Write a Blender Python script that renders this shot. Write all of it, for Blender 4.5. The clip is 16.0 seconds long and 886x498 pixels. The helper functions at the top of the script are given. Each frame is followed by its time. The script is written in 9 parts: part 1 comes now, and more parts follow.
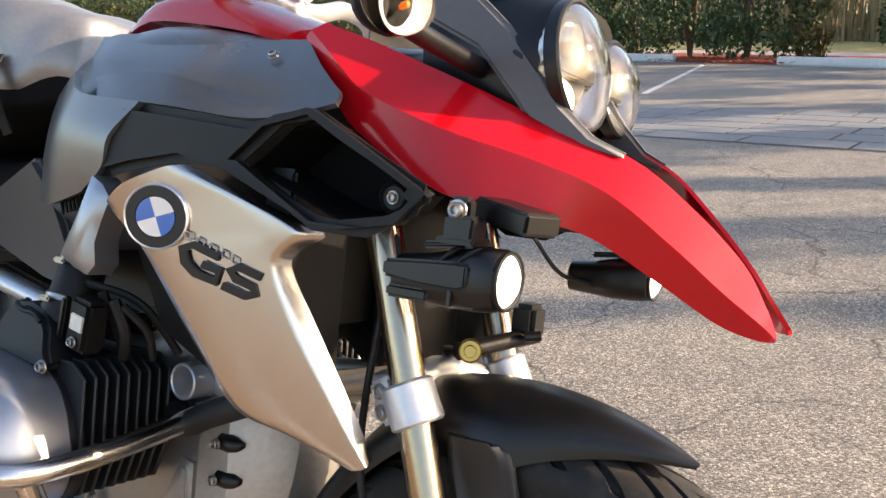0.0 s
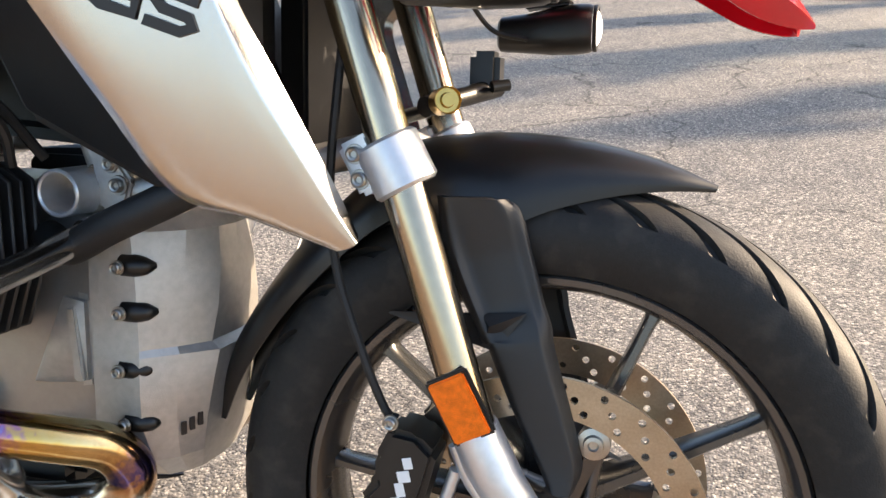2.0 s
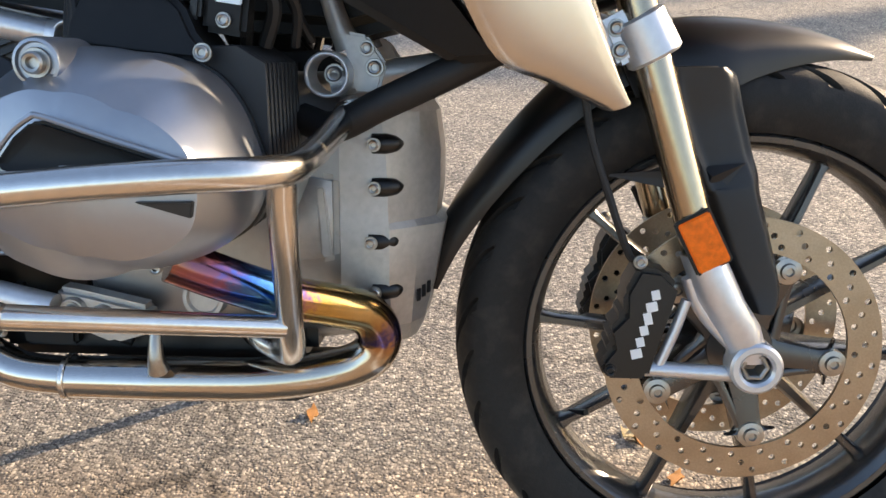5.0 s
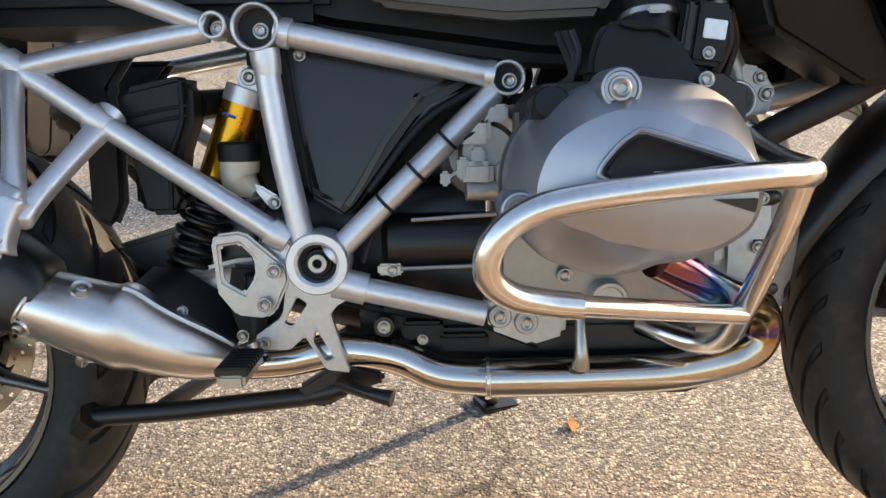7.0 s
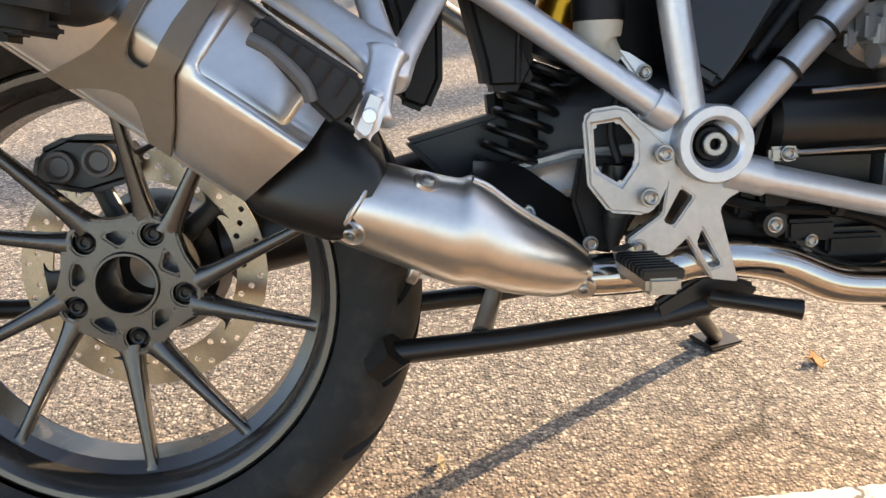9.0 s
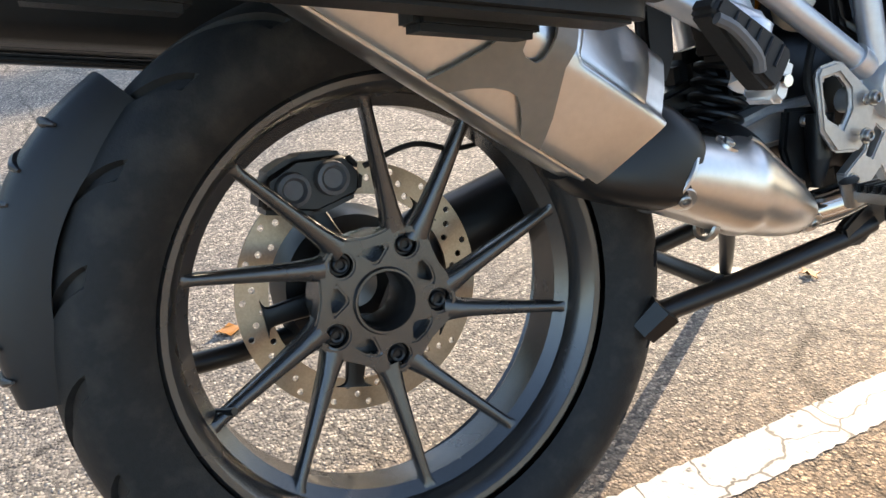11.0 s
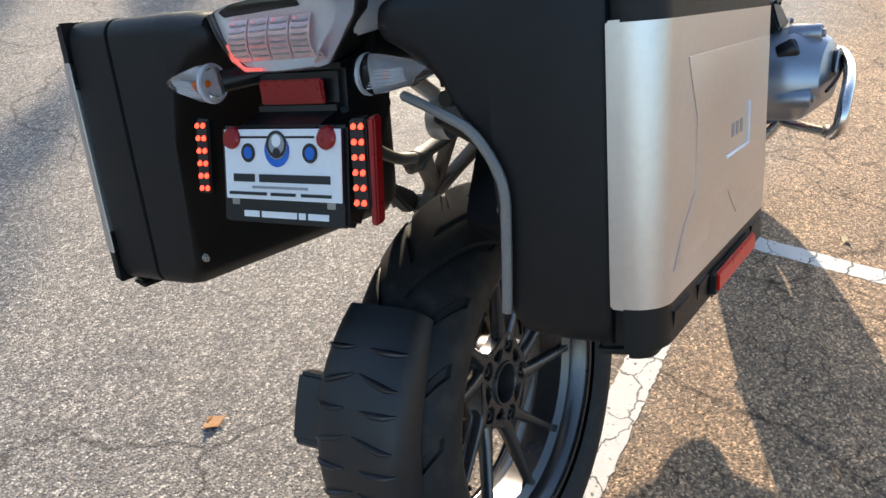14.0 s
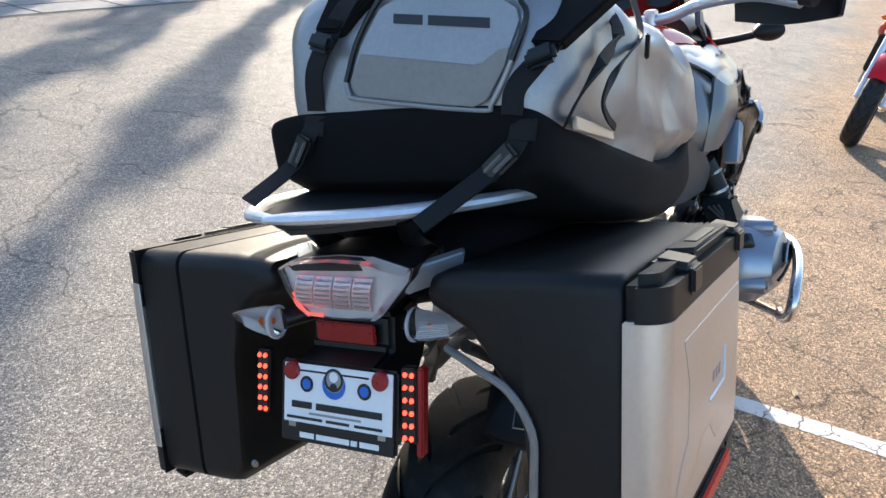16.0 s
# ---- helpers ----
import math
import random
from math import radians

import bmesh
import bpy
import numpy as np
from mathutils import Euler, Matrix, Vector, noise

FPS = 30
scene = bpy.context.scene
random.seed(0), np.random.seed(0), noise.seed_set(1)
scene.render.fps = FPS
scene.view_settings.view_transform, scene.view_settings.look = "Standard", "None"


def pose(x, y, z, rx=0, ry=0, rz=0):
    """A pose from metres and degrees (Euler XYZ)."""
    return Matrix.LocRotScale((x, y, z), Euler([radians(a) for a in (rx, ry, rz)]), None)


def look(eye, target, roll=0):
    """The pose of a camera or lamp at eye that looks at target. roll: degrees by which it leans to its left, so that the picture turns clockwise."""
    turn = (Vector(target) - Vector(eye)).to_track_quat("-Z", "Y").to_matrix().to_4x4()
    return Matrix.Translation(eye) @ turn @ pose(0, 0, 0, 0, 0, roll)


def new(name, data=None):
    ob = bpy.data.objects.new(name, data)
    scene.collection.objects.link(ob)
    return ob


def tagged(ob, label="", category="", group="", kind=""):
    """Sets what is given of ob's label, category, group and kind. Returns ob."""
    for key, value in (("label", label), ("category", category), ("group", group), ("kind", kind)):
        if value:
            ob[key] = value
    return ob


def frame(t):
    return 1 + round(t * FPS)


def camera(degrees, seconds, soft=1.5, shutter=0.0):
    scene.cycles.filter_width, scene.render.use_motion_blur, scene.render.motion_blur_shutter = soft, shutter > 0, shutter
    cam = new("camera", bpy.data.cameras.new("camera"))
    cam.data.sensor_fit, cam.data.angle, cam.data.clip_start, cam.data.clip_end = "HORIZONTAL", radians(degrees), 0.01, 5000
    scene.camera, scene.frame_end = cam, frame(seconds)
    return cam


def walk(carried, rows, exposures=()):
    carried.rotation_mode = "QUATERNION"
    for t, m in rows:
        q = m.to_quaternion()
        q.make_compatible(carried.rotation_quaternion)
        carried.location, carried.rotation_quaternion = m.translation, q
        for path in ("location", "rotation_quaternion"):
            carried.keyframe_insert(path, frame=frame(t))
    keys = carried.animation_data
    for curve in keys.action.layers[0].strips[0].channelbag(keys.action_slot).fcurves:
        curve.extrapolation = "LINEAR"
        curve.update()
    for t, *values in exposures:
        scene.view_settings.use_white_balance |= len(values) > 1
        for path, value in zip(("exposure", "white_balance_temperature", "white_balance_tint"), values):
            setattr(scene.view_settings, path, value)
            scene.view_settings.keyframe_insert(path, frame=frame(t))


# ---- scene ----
cam = camera(56.7, 16.0)
PATH = [
    (0, (1.836, -0.566, 1.052), (0.763, 1.038, 0.528), -1.6),
    (0.5, (1.751, -0.579, 1.016), (0.76, 1.074, 0.481), -1.0),
    (1, (1.666, -0.577, 0.973), (0.823, 1.121, 0.335), -1.0),
    (1.5, (1.619, -0.563, 0.928), (0.953, 1.173, 0.191), -1.4),
    (2, (1.587, -0.576, 0.891), (1.106, 1.191, 0.086), -2.0),
    (2.5, (1.552, -0.633, 0.86), (1.255, 1.138, -0.019), -2.1),
    (3, (1.499, -0.699, 0.844), (1.322, 1.057, -0.095), -1.5),
    (3.2, (1.486, -0.724, 0.843), (1.339, 1.031, -0.106), -1.1),
    (5.3, (1.149, -0.793, 0.858), (1.064, 1.01, -0.005), 0.0),
    (5.5, (1.102, -0.824, 0.862), (1.005, 0.987, 0.021), -0.2),
    (6, (0.965, -0.896, 0.859), (0.874, 0.932, 0.053), -0.3),
    (6.5, (0.832, -0.934, 0.855), (0.786, 0.906, 0.071), -1.4),
    (7, (0.731, -0.908, 0.858), (0.722, 0.937, 0.087), -1.2),
    (7.5, (0.626, -0.829, 0.842), (0.659, 1.014, 0.068), -0.4),
    (8, (0.521, -0.739, 0.813), (0.559, 1.09, 0.005), -0.3),
    (8.5, (0.424, -0.711, 0.752), (0.469, 1.108, -0.078), -0.3),
    (9, (0.28, -0.752, 0.709), (0.413, 1.067, -0.113), -1.0),
    (9.5, (0.122, -0.77, 0.672), (0.398, 1.043, -0.126), -1.1),
    (10, (0.002, -0.75, 0.66), (0.385, 1.051, -0.123), -1.1),
    (10.2, (-0.044, -0.724, 0.668), (0.397, 1.059, -0.122), -1.4),
    (12.3, (-0.615, -0.541, 0.824), (0.623, 0.749, -0.074), -0.1),
    (12.5, (-0.653, -0.52, 0.85), (0.616, 0.731, -0.057), 0.6),
    (13, (-0.732, -0.43, 0.962), (0.638, 0.67, 0.006), 1.9),
    (13.5, (-0.804, -0.386, 1.053), (0.641, 0.559, 0.043), 3.1),
    (14, (-0.927, -0.336, 1.151), (0.578, 0.499, 0.132), 2.1),
    (14.5, (-1.01, -0.292, 1.205), (0.57, 0.466, 0.242), 3.3),
    (15, (-1.042, -0.272, 1.257), (0.588, 0.447, 0.348), 4.8),
    (15.5, (-1.056, -0.273, 1.308), (0.594, 0.465, 0.454), 5.4),
    (16, (-1.036, -0.276, 1.362), (0.613, 0.518, 0.555), 5.1),
]
walk(cam, [(t, look(eye, target, roll)) for t, eye, target, roll in PATH], [(0.0, 1.42, 6900, 16), (1.0, 1.68, 6900, 16), (2.0, 1.66, 6600, 14), (3.0, 1.64, 6500, 14), (5.5, 1.44, 6900, 14), (7.5, 1.64, 7600, 15), (8.0, 1.68, 8000, 16), (8.5, 1.74, 8000, 17), (9.0, 1.72, 7600, 17), (9.5, 1.42, 7200, 15), (10.0, 1.50, 6900, 13), (12.5, 1.64, 6150, 11), (13.0, 1.44, 6150, 10), (13.5, 1.32, 6100, 10), (14.5, 1.16, 5950, 11), (16.0, 1.26, 5700, 10)])
# ==== end of camera ====

# ---- light: low sun from ahead and to the left of the motorcycle, open sky ----
SUN_AZ, SUN_EL = radians(30.0), radians(19.0)      # azimuth from +x towards +y
SUN_WAY = Vector((math.cos(SUN_AZ) * math.cos(SUN_EL), math.sin(SUN_AZ) * math.cos(SUN_EL), math.sin(SUN_EL)))
world = bpy.data.worlds.new("sky")
scene.world = world
world.use_nodes = True
wt = world.node_tree
sky = wt.nodes.new("ShaderNodeTexSky")
sky.sky_type = "NISHITA"
sky.sun_disc = False
sky.sun_elevation = SUN_EL
sky.sun_rotation = math.pi / 2 - SUN_AZ
sky.air_density, sky.dust_density, sky.ozone_density = 1.0, 1.6, 1.0
wt.links.new(sky.outputs[0], wt.nodes["Background"].inputs[0])
wt.nodes["Background"].inputs[1].default_value = 0.15
sun = new("sun", bpy.data.lights.new("sun", "SUN"))
sun.data.energy, sun.data.angle, sun.data.color = 4.7, radians(0.6), (1.0, 0.80, 0.56)
sun.matrix_world = look((0, 0, 0), -SUN_WAY)


# ---- materials ----
def mat(name, base, rough=0.5, metal=0.0, var=0.12, scale=9.0, bump=0.0, bump_scale=300.0, coat=0.0, rough_var=0.08,
        spec=0.5, dirt=0.0):
    """A surface with colour variation at two scales, uneven gloss, fine relief and some dust."""
    m = bpy.data.materials.new(name)
    m.use_nodes = True
    nt = m.node_tree
    b = nt.nodes["Principled BSDF"]
    co = nt.nodes.new("ShaderNodeTexCoord").outputs["Object"]
    n1, n2 = nt.nodes.new("ShaderNodeTexNoise"), nt.nodes.new("ShaderNodeTexNoise")
    n1.inputs["Scale"].default_value, n1.inputs["Detail"].default_value = scale, 5
    n2.inputs["Scale"].default_value, n2.inputs["Detail"].default_value = scale * 14, 3
    for n in (n1, n2):
        nt.links.new(co, n.inputs["Vector"])
    add = nt.nodes.new("ShaderNodeMath")
    add.operation = "ADD"
    nt.links.new(n1.outputs["Fac"], add.inputs[0])
    nt.links.new(n2.outputs["Fac"], add.inputs[1])
    rng = nt.nodes.new("ShaderNodeMapRange")
    rng.inputs["From Min"].default_value, rng.inputs["From Max"].default_value = 0.65, 1.35
    rng.inputs["To Min"].default_value, rng.inputs["To Max"].default_value = 1 - var, 1 + var
    nt.links.new(add.outputs[0], rng.inputs["Value"])
    mix = nt.nodes.new("ShaderNodeVectorMath")
    mix.operation = "SCALE"
    mix.inputs[0].default_value = base[:3]
    nt.links.new(rng.outputs[0], mix.inputs["Scale"])
    out = mix.outputs[0]
    if dirt:
        n3 = nt.nodes.new("ShaderNodeTexNoise")
        n3.inputs["Scale"].default_value, n3.inputs["Detail"].default_value = 38, 8
        nt.links.new(co, n3.inputs["Vector"])
        r3 = nt.nodes.new("ShaderNodeMapRange")
        r3.inputs["From Min"].default_value, r3.inputs["From Max"].default_value = 0.5, 0.78
        r3.inputs["To Max"].default_value = dirt
        nt.links.new(n3.outputs["Fac"], r3.inputs["Value"])
        dm = nt.nodes.new("ShaderNodeMix")
        dm.data_type = "RGBA"
        nt.links.new(r3.outputs[0], dm.inputs["Factor"])
        nt.links.new(out, dm.inputs[6])
        dm.inputs[7].default_value = (0.20, 0.17, 0.13, 1)
        out = dm.outputs[2]
    nt.links.new(out, b.inputs["Base Color"])
    rr = nt.nodes.new("ShaderNodeMapRange")
    rr.inputs["To Min"].default_value, rr.inputs["To Max"].default_value = max(0.02, rough - rough_var), min(1, rough + rough_var)
    nt.links.new(n1.outputs["Fac"], rr.inputs["Value"])
    nt.links.new(rr.outputs[0], b.inputs["Roughness"])
    b.inputs["Metallic"].default_value = metal
    b.inputs["Specular IOR Level"].default_value = spec
    b.inputs["Coat Weight"].default_value = coat
    b.inputs["Coat Roughness"].default_value = 0.04
    if bump:
        nb = nt.nodes.new("ShaderNodeTexNoise")
        nb.inputs["Scale"].default_value, nb.inputs["Detail"].default_value = bump_scale, 3
        nt.links.new(co, nb.inputs["Vector"])
        bn = nt.nodes.new("ShaderNodeBump")
        bn.inputs["Strength"].default_value, bn.inputs["Distance"].default_value = bump, 0.001
        nt.links.new(nb.outputs["Fac"], bn.inputs["Height"])
        nt.links.new(bn.outputs[0], b.inputs["Normal"])
    return m


def glow(name, colour, strength):
    m = mat(name, colour, 0.3)
    b = m.node_tree.nodes["Principled BSDF"]
    b.inputs["Emission Color"].default_value = (*colour, 1)
    b.inputs["Emission Strength"].default_value = strength
    return m


def glass(name, colour, rough=0.03):
    m = mat(name, colour, rough, var=0.02, rough_var=0.02)
    b = m.node_tree.nodes["Principled BSDF"]
    b.inputs["Transmission Weight"].default_value = 1.0
    b.inputs["IOR"].default_value = 1.45
    return m


FRAME = mat("satin_silver_frame_paint", (0.65, 0.668, 0.695), 0.34, 0.7, 0.08, bump=0.2, bump_scale=900)
WING = mat("brushed_silver_panel", (0.58, 0.57, 0.555), 0.25, 1.0, 0.02, bump=0.03, bump_scale=1200, rough_var=0.025)
STEEL = mat("brushed_stainless_tube", (0.70, 0.68, 0.65), 0.22, 1.0, 0.08, bump=0.05, bump_scale=700)
CHROME = mat("chromed_fork_tube", (0.43, 0.365, 0.275), 0.20, 1.0, 0.05, rough_var=0.05)
CAST = mat("cast_aluminium", (0.46, 0.45, 0.43), 0.44, 0.7, 0.12, bump=0.25, bump_scale=700, dirt=0.12)
HEADC = mat("grey_silver_engine_paint", (0.36, 0.38, 0.415), 0.36, 0.85, 0.025, bump=0.04, bump_scale=900, rough_var=0.025)
HEADB = mat("champagne_silver_engine_paint", (0.33, 0.325, 0.315), 0.36, 0.75, 0.06, bump=0.06, bump_scale=900)
BLACK = mat("black_textured_plastic", (0.0055, 0.0057, 0.006), 0.46, 0, 0.15, bump=0.25, bump_scale=1500, dirt=0.015, spec=0.32)
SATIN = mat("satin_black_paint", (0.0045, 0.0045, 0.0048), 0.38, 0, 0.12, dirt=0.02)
MATTE = mat("matt_dark_grey_plastic", (0.013, 0.0135, 0.0145), 0.46, 0, 0.10, bump=0.2, bump_scale=1600)
PANEL = mat("mid_grey_plastic", (0.060, 0.061, 0.062), 0.42, 0, 0.08, bump=0.15, bump_scale=1600)
# darker than the other black plastics: shade of the intake mouth in the colour
VOID = mat("shade_black_duct_plastic", (0.0030, 0.0030, 0.0032), 0.75, 0, 0.1, spec=0.12)
TANK = mat("satin_graphite_metallic_paint", (0.180, 0.186, 0.192), 0.30, 0.7, 0.05, bump=0.04, bump_scale=1500)
RED = mat("glossy_red_paint", (0.52, 0.004, 0.010), 0.22, 0.0, 0.04, coat=0.38, rough_var=0.03, spec=0.22)
RUBBER = mat("tyre_rubber", (0.012, 0.0116, 0.011), 0.62, 0, 0.25, 14, bump=0.35, bump_scale=500, dirt=0.14, spec=0.35)
HOSE = mat("black_rubber_hose", (0.009, 0.009, 0.009), 0.6, 0, 0.2, bump=0.2, dirt=0.05)
RIM = mat("asphalt_grey_wheel_paint", (0.112, 0.110, 0.108), 0.26, 0.8, 0.08, bump=0.05, bump_scale=900, dirt=0.05)
DISC = mat("drilled_disc_steel", (0.41, 0.33, 0.245), 0.36, 1.0, 0.16, 30, bump=0.1)
MUFF = mat("satin_muffler_steel", (0.67, 0.655, 0.635), 0.31, 1.0, 0.06, bump=0.04, bump_scale=900)
ZINC = mat("zinc_plated_screw", (0.40, 0.385, 0.36), 0.34, 1.0, 0.15, 60)
DARKRED = mat("dark_red_reflector", (0.24, 0.006, 0.006), 0.30, 0, 0.12, 160, coat=0.1)
# castings on the shaded side: the shade is put into this darker colour
CASTSHADE = mat("shade_dark_cast", (0.10, 0.092, 0.080), 0.50, 0.4, 0.12, bump=0.2, bump_scale=700)
ORANGE = mat("orange_reflector", (0.86, 0.16, 0.004), 0.34, 0, 0.30, 160, coat=0.08, spec=0.25)
REDREF = mat("red_reflector", (0.62, 0.010, 0.006), 0.3, 0, 0.25, 160, coat=0.0, spec=0.15)
GOLD = mat("gold_anodised_damper", (0.72, 0.33, 0.025), 0.26, 0.95, 0.05)
WHITE = mat("white_plate_paint", (0.78, 0.78, 0.77), 0.4, 0, 0.03)
BLUE = mat("roundel_blue", (0.02, 0.13, 0.52), 0.25, 0, 0.05, coat=0.8)
INK = mat("black_print", (0.012, 0.012, 0.014), 0.35, 0, 0.1)
GREYINK = mat("grey_print", (0.30, 0.30, 0.30), 0.4, 0.3, 0.1)
TARP = mat("silver_coated_tarpaulin", (0.30, 0.303, 0.31), 0.37, 0.6, 0.08, 12, bump=0.25, bump_scale=260, rough_var=0.05)
CANVAS = mat("black_woven_canvas", (0.004, 0.004, 0.0045), 0.85, 0, 0.2, bump=0.5, bump_scale=1400, spec=0.2)
WEB = mat("black_strap_webbing", (0.006, 0.006, 0.0065), 0.65, 0, 0.2, bump=0.5, bump_scale=1800, spec=0.3)
PANSILVER = mat("anodised_aluminium_sheet", (0.66, 0.645, 0.62), 0.34, 0.9, 0.05, bump=0.04, bump_scale=1200)
CLEARP = mat("milky_reservoir_plastic", (0.55, 0.50, 0.40), 0.4, 0, 0.08)
ALLOY = mat("dull_cast_alloy", (0.50, 0.49, 0.475), 0.42, 0.85, 0.12, bump=0.3, bump_scale=700)
BRASS = mat("brass_fitting", (0.55, 0.38, 0.12), 0.3, 1.0, 0.1)
LENS = glass("clear_lens", (0.95, 0.95, 0.95))
LED = glow("red_led", (1.0, 0.06, 0.025), 1.6)
BULB = glow("white_lamp", (1.0, 0.95, 0.86), 1.3)
TAILGLOW = glow("tail_lamp", (0.95, 0.16, 0.12), 0.35)
ICE = mat("clear_ribbed_lens", (0.80, 0.79, 0.80), 0.12, 0, 0.12, 120, bump=0.4, bump_scale=240)
ICE.node_tree.nodes["Principled BSDF"].inputs["Transmission Weight"].default_value = 0.55


def heat_pipe():
    """Stainless header with the blue, purple and straw colours that heat leaves along it."""
    m = mat("heat_tinted_header_steel", (0.6, 0.55, 0.47), 0.17, 1.0, 0.05, rough_var=0.05)
    nt = m.node_tree
    b = nt.nodes["Principled BSDF"]
    at = nt.nodes.new("ShaderNodeAttribute")
    at.attribute_name = "along"
    nz = nt.nodes.new("ShaderNodeTexNoise")
    nz.inputs["Scale"].default_value = 30
    ad = nt.nodes.new("ShaderNodeMath")
    ad.operation = "MULTIPLY_ADD"
    ad.inputs[1].default_value, ad.inputs[2].default_value = 0.10, -0.05
    nt.links.new(nz.outputs["Fac"], ad.inputs[0])
    sm = nt.nodes.new("ShaderNodeMath")
    nt.links.new(at.outputs["Fac"], sm.inputs[0])
    nt.links.new(ad.outputs[0], sm.inputs[1])
    ramp = nt.nodes.new("ShaderNodeValToRGB")
    stops = ((0.0, (0.30, 0.13, 0.10)), (0.07, (0.28, 0.10, 0.16)), (0.12, (0.05, 0.14, 0.45)), (0.17, (0.10, 0.30, 0.55)),
             (0.20, (0.28, 0.12, 0.25)), (0.235, (0.50, 0.33, 0.10)), (0.33, (0.52, 0.40, 0.20)), (0.40, (0.36, 0.22, 0.10)),
             (0.455, (0.08, 0.07, 0.25)), (0.49, (0.40, 0.24, 0.12)), (0.56, (0.55, 0.50, 0.42)), (1.0, (0.58, 0.55, 0.50)))
    el = ramp.color_ramp.elements
    while len(el) < len(stops):
        el.new(0.5)
    for e, (p, c) in zip(el, stops):
        e.position, e.color = p, (*c, 1)
    nt.links.new(sm.outputs[0], ramp.inputs[0])
    nt.links.new(ramp.outputs[0], b.inputs["Base Color"])
    return m


ARMG = mat("matt_mid_grey_plastic", (0.115, 0.115, 0.118), 0.5, 0.2, 0.08, bump=0.15, bump_scale=1600)
HEAT = heat_pipe()
GLOSSB = mat("satin_gloss_black_plastic", (0.010, 0.010, 0.0105), 0.24, 0, 0.08, rough_var=0.03)
PIPE = mat("polished_stainless_pipe", (0.56, 0.54, 0.51), 0.13, 1.0, 0.05, rough_var=0.04)
BAND = mat("matt_bronze_grey_shield", (0.24, 0.195, 0.150), 0.50, 0.35, 0.08, bump=0.1, bump_scale=1300)


# ---- mesh tools: every one returns a bmesh ----
def catmull(pts, per=6):
    """A smooth curve through the points."""
    p = [np.array(q, float) for q in pts]
    p = [2 * p[0] - p[1], *p, 2 * p[-1] - p[-2]]
    out = []
    for a, b, c, d in zip(p, p[1:], p[2:], p[3:]):
        for k in range(per):
            t = k / per
            out.append(0.5 * (2 * b + (c - a) * t + (2 * a - 5 * b + 4 * c - d) * t * t + (3 * b - a - 3 * c + d) * t ** 3))
    out.append(p[-2])
    return out


def rings(rows, caps=True, loop=True, turn=False):
    """A skin over rows of points, all of one length."""
    bm = bmesh.new()
    vs = [[bm.verts.new(tuple(p)) for p in row] for row in rows]
    n = len(rows[0])
    for a, b in zip(vs, vs[1:]):
        for k in range(n if loop else n - 1):
            bm.faces.new((a[k], a[(k + 1) % n], b[(k + 1) % n], b[k]))
    if caps and loop:
        bm.faces.new(list(reversed(vs[0])))
        bm.faces.new(vs[-1])
    bmesh.ops.recalc_face_normals(bm, faces=bm.faces)
    return bm


def tube(pts, r, n=12, per=6, flat=1.0):
    """A round bar along a smooth curve; r: one radius, or one for each point. flat squeezes it sideways."""
    line = catmull(pts, per) if per > 1 else [np.array(p, float) for p in pts]
    rad = np.interp(np.linspace(0, 1, len(line)), np.linspace(0, 1, len(pts)), [r] * len(pts) if isinstance(r, (int, float)) else r)
    rows, side = [], None
    for k, p in enumerate(line):
        d = line[min(k + 1, len(line) - 1)] - line[max(k - 1, 0)]
        d = d / (np.linalg.norm(d) + 1e-12)
        if side is None:
            side = np.cross(d, (0, 0, 1)) if abs(d[2]) < 0.9 else np.cross(d, (0, 1, 0))
        side = side - d * (side @ d)
        side = side / np.linalg.norm(side)
        up = np.cross(side, d)
        rows.append([p + rad[k] * (math.cos(a) * side * flat + math.sin(a) * up) for a in np.linspace(0, 2 * math.pi, n, endpoint=False)])
    return rings(rows)


def lathe(profile, centre=(0, 0, 0), axis=(0, -1, 0), n=32):
    """Turns (radius, distance along the axis) points round the axis; ends at radius 0 close."""
    q = Vector(axis).to_track_quat("Z", "Y").to_matrix()
    c = Vector(centre)
    bm = bmesh.new()
    rows = []
    for r, h in profile:
        if r < 1e-6:
            rows.append([bm.verts.new(c + q @ Vector((0, 0, h)))])
        else:
            rows.append([bm.verts.new(c + q @ Vector((r * math.cos(a), r * math.sin(a), h))) for a in np.linspace(0, 2 * math.pi, n, endpoint=False)])
    for a, b in zip(rows, rows[1:]):
        for k in range(n):
            j = (k + 1) % n
            if len(a) == 1 and len(b) == 1:
                continue
            if len(a) == 1:
                bm.faces.new((a[0], b[j], b[k]))
            elif len(b) == 1:
                bm.faces.new((a[k], a[j], b[0]))
            else:
                bm.faces.new((a[k], a[j], b[j], b[k]))
    bmesh.ops.recalc_face_normals(bm, faces=bm.faces)
    return bm


def ring(r_out, r_in, w, centre=(0, 0, 0), axis=(0, -1, 0), n=32, soft=0.002):
    """A short pipe with softened rims, from 0 to w along the axis."""
    s = soft
    p = [(r_in, s), (r_in + s, 0), (r_out - s, 0), (r_out, s), (r_out, w - s), (r_out - s, w), (r_in + s, w), (r_in, w - s), (r_in, s)]
    bm = lathe(p, centre, axis, n)
    bmesh.ops.remove_doubles(bm, verts=bm.verts, dist=1e-6)
    return bm


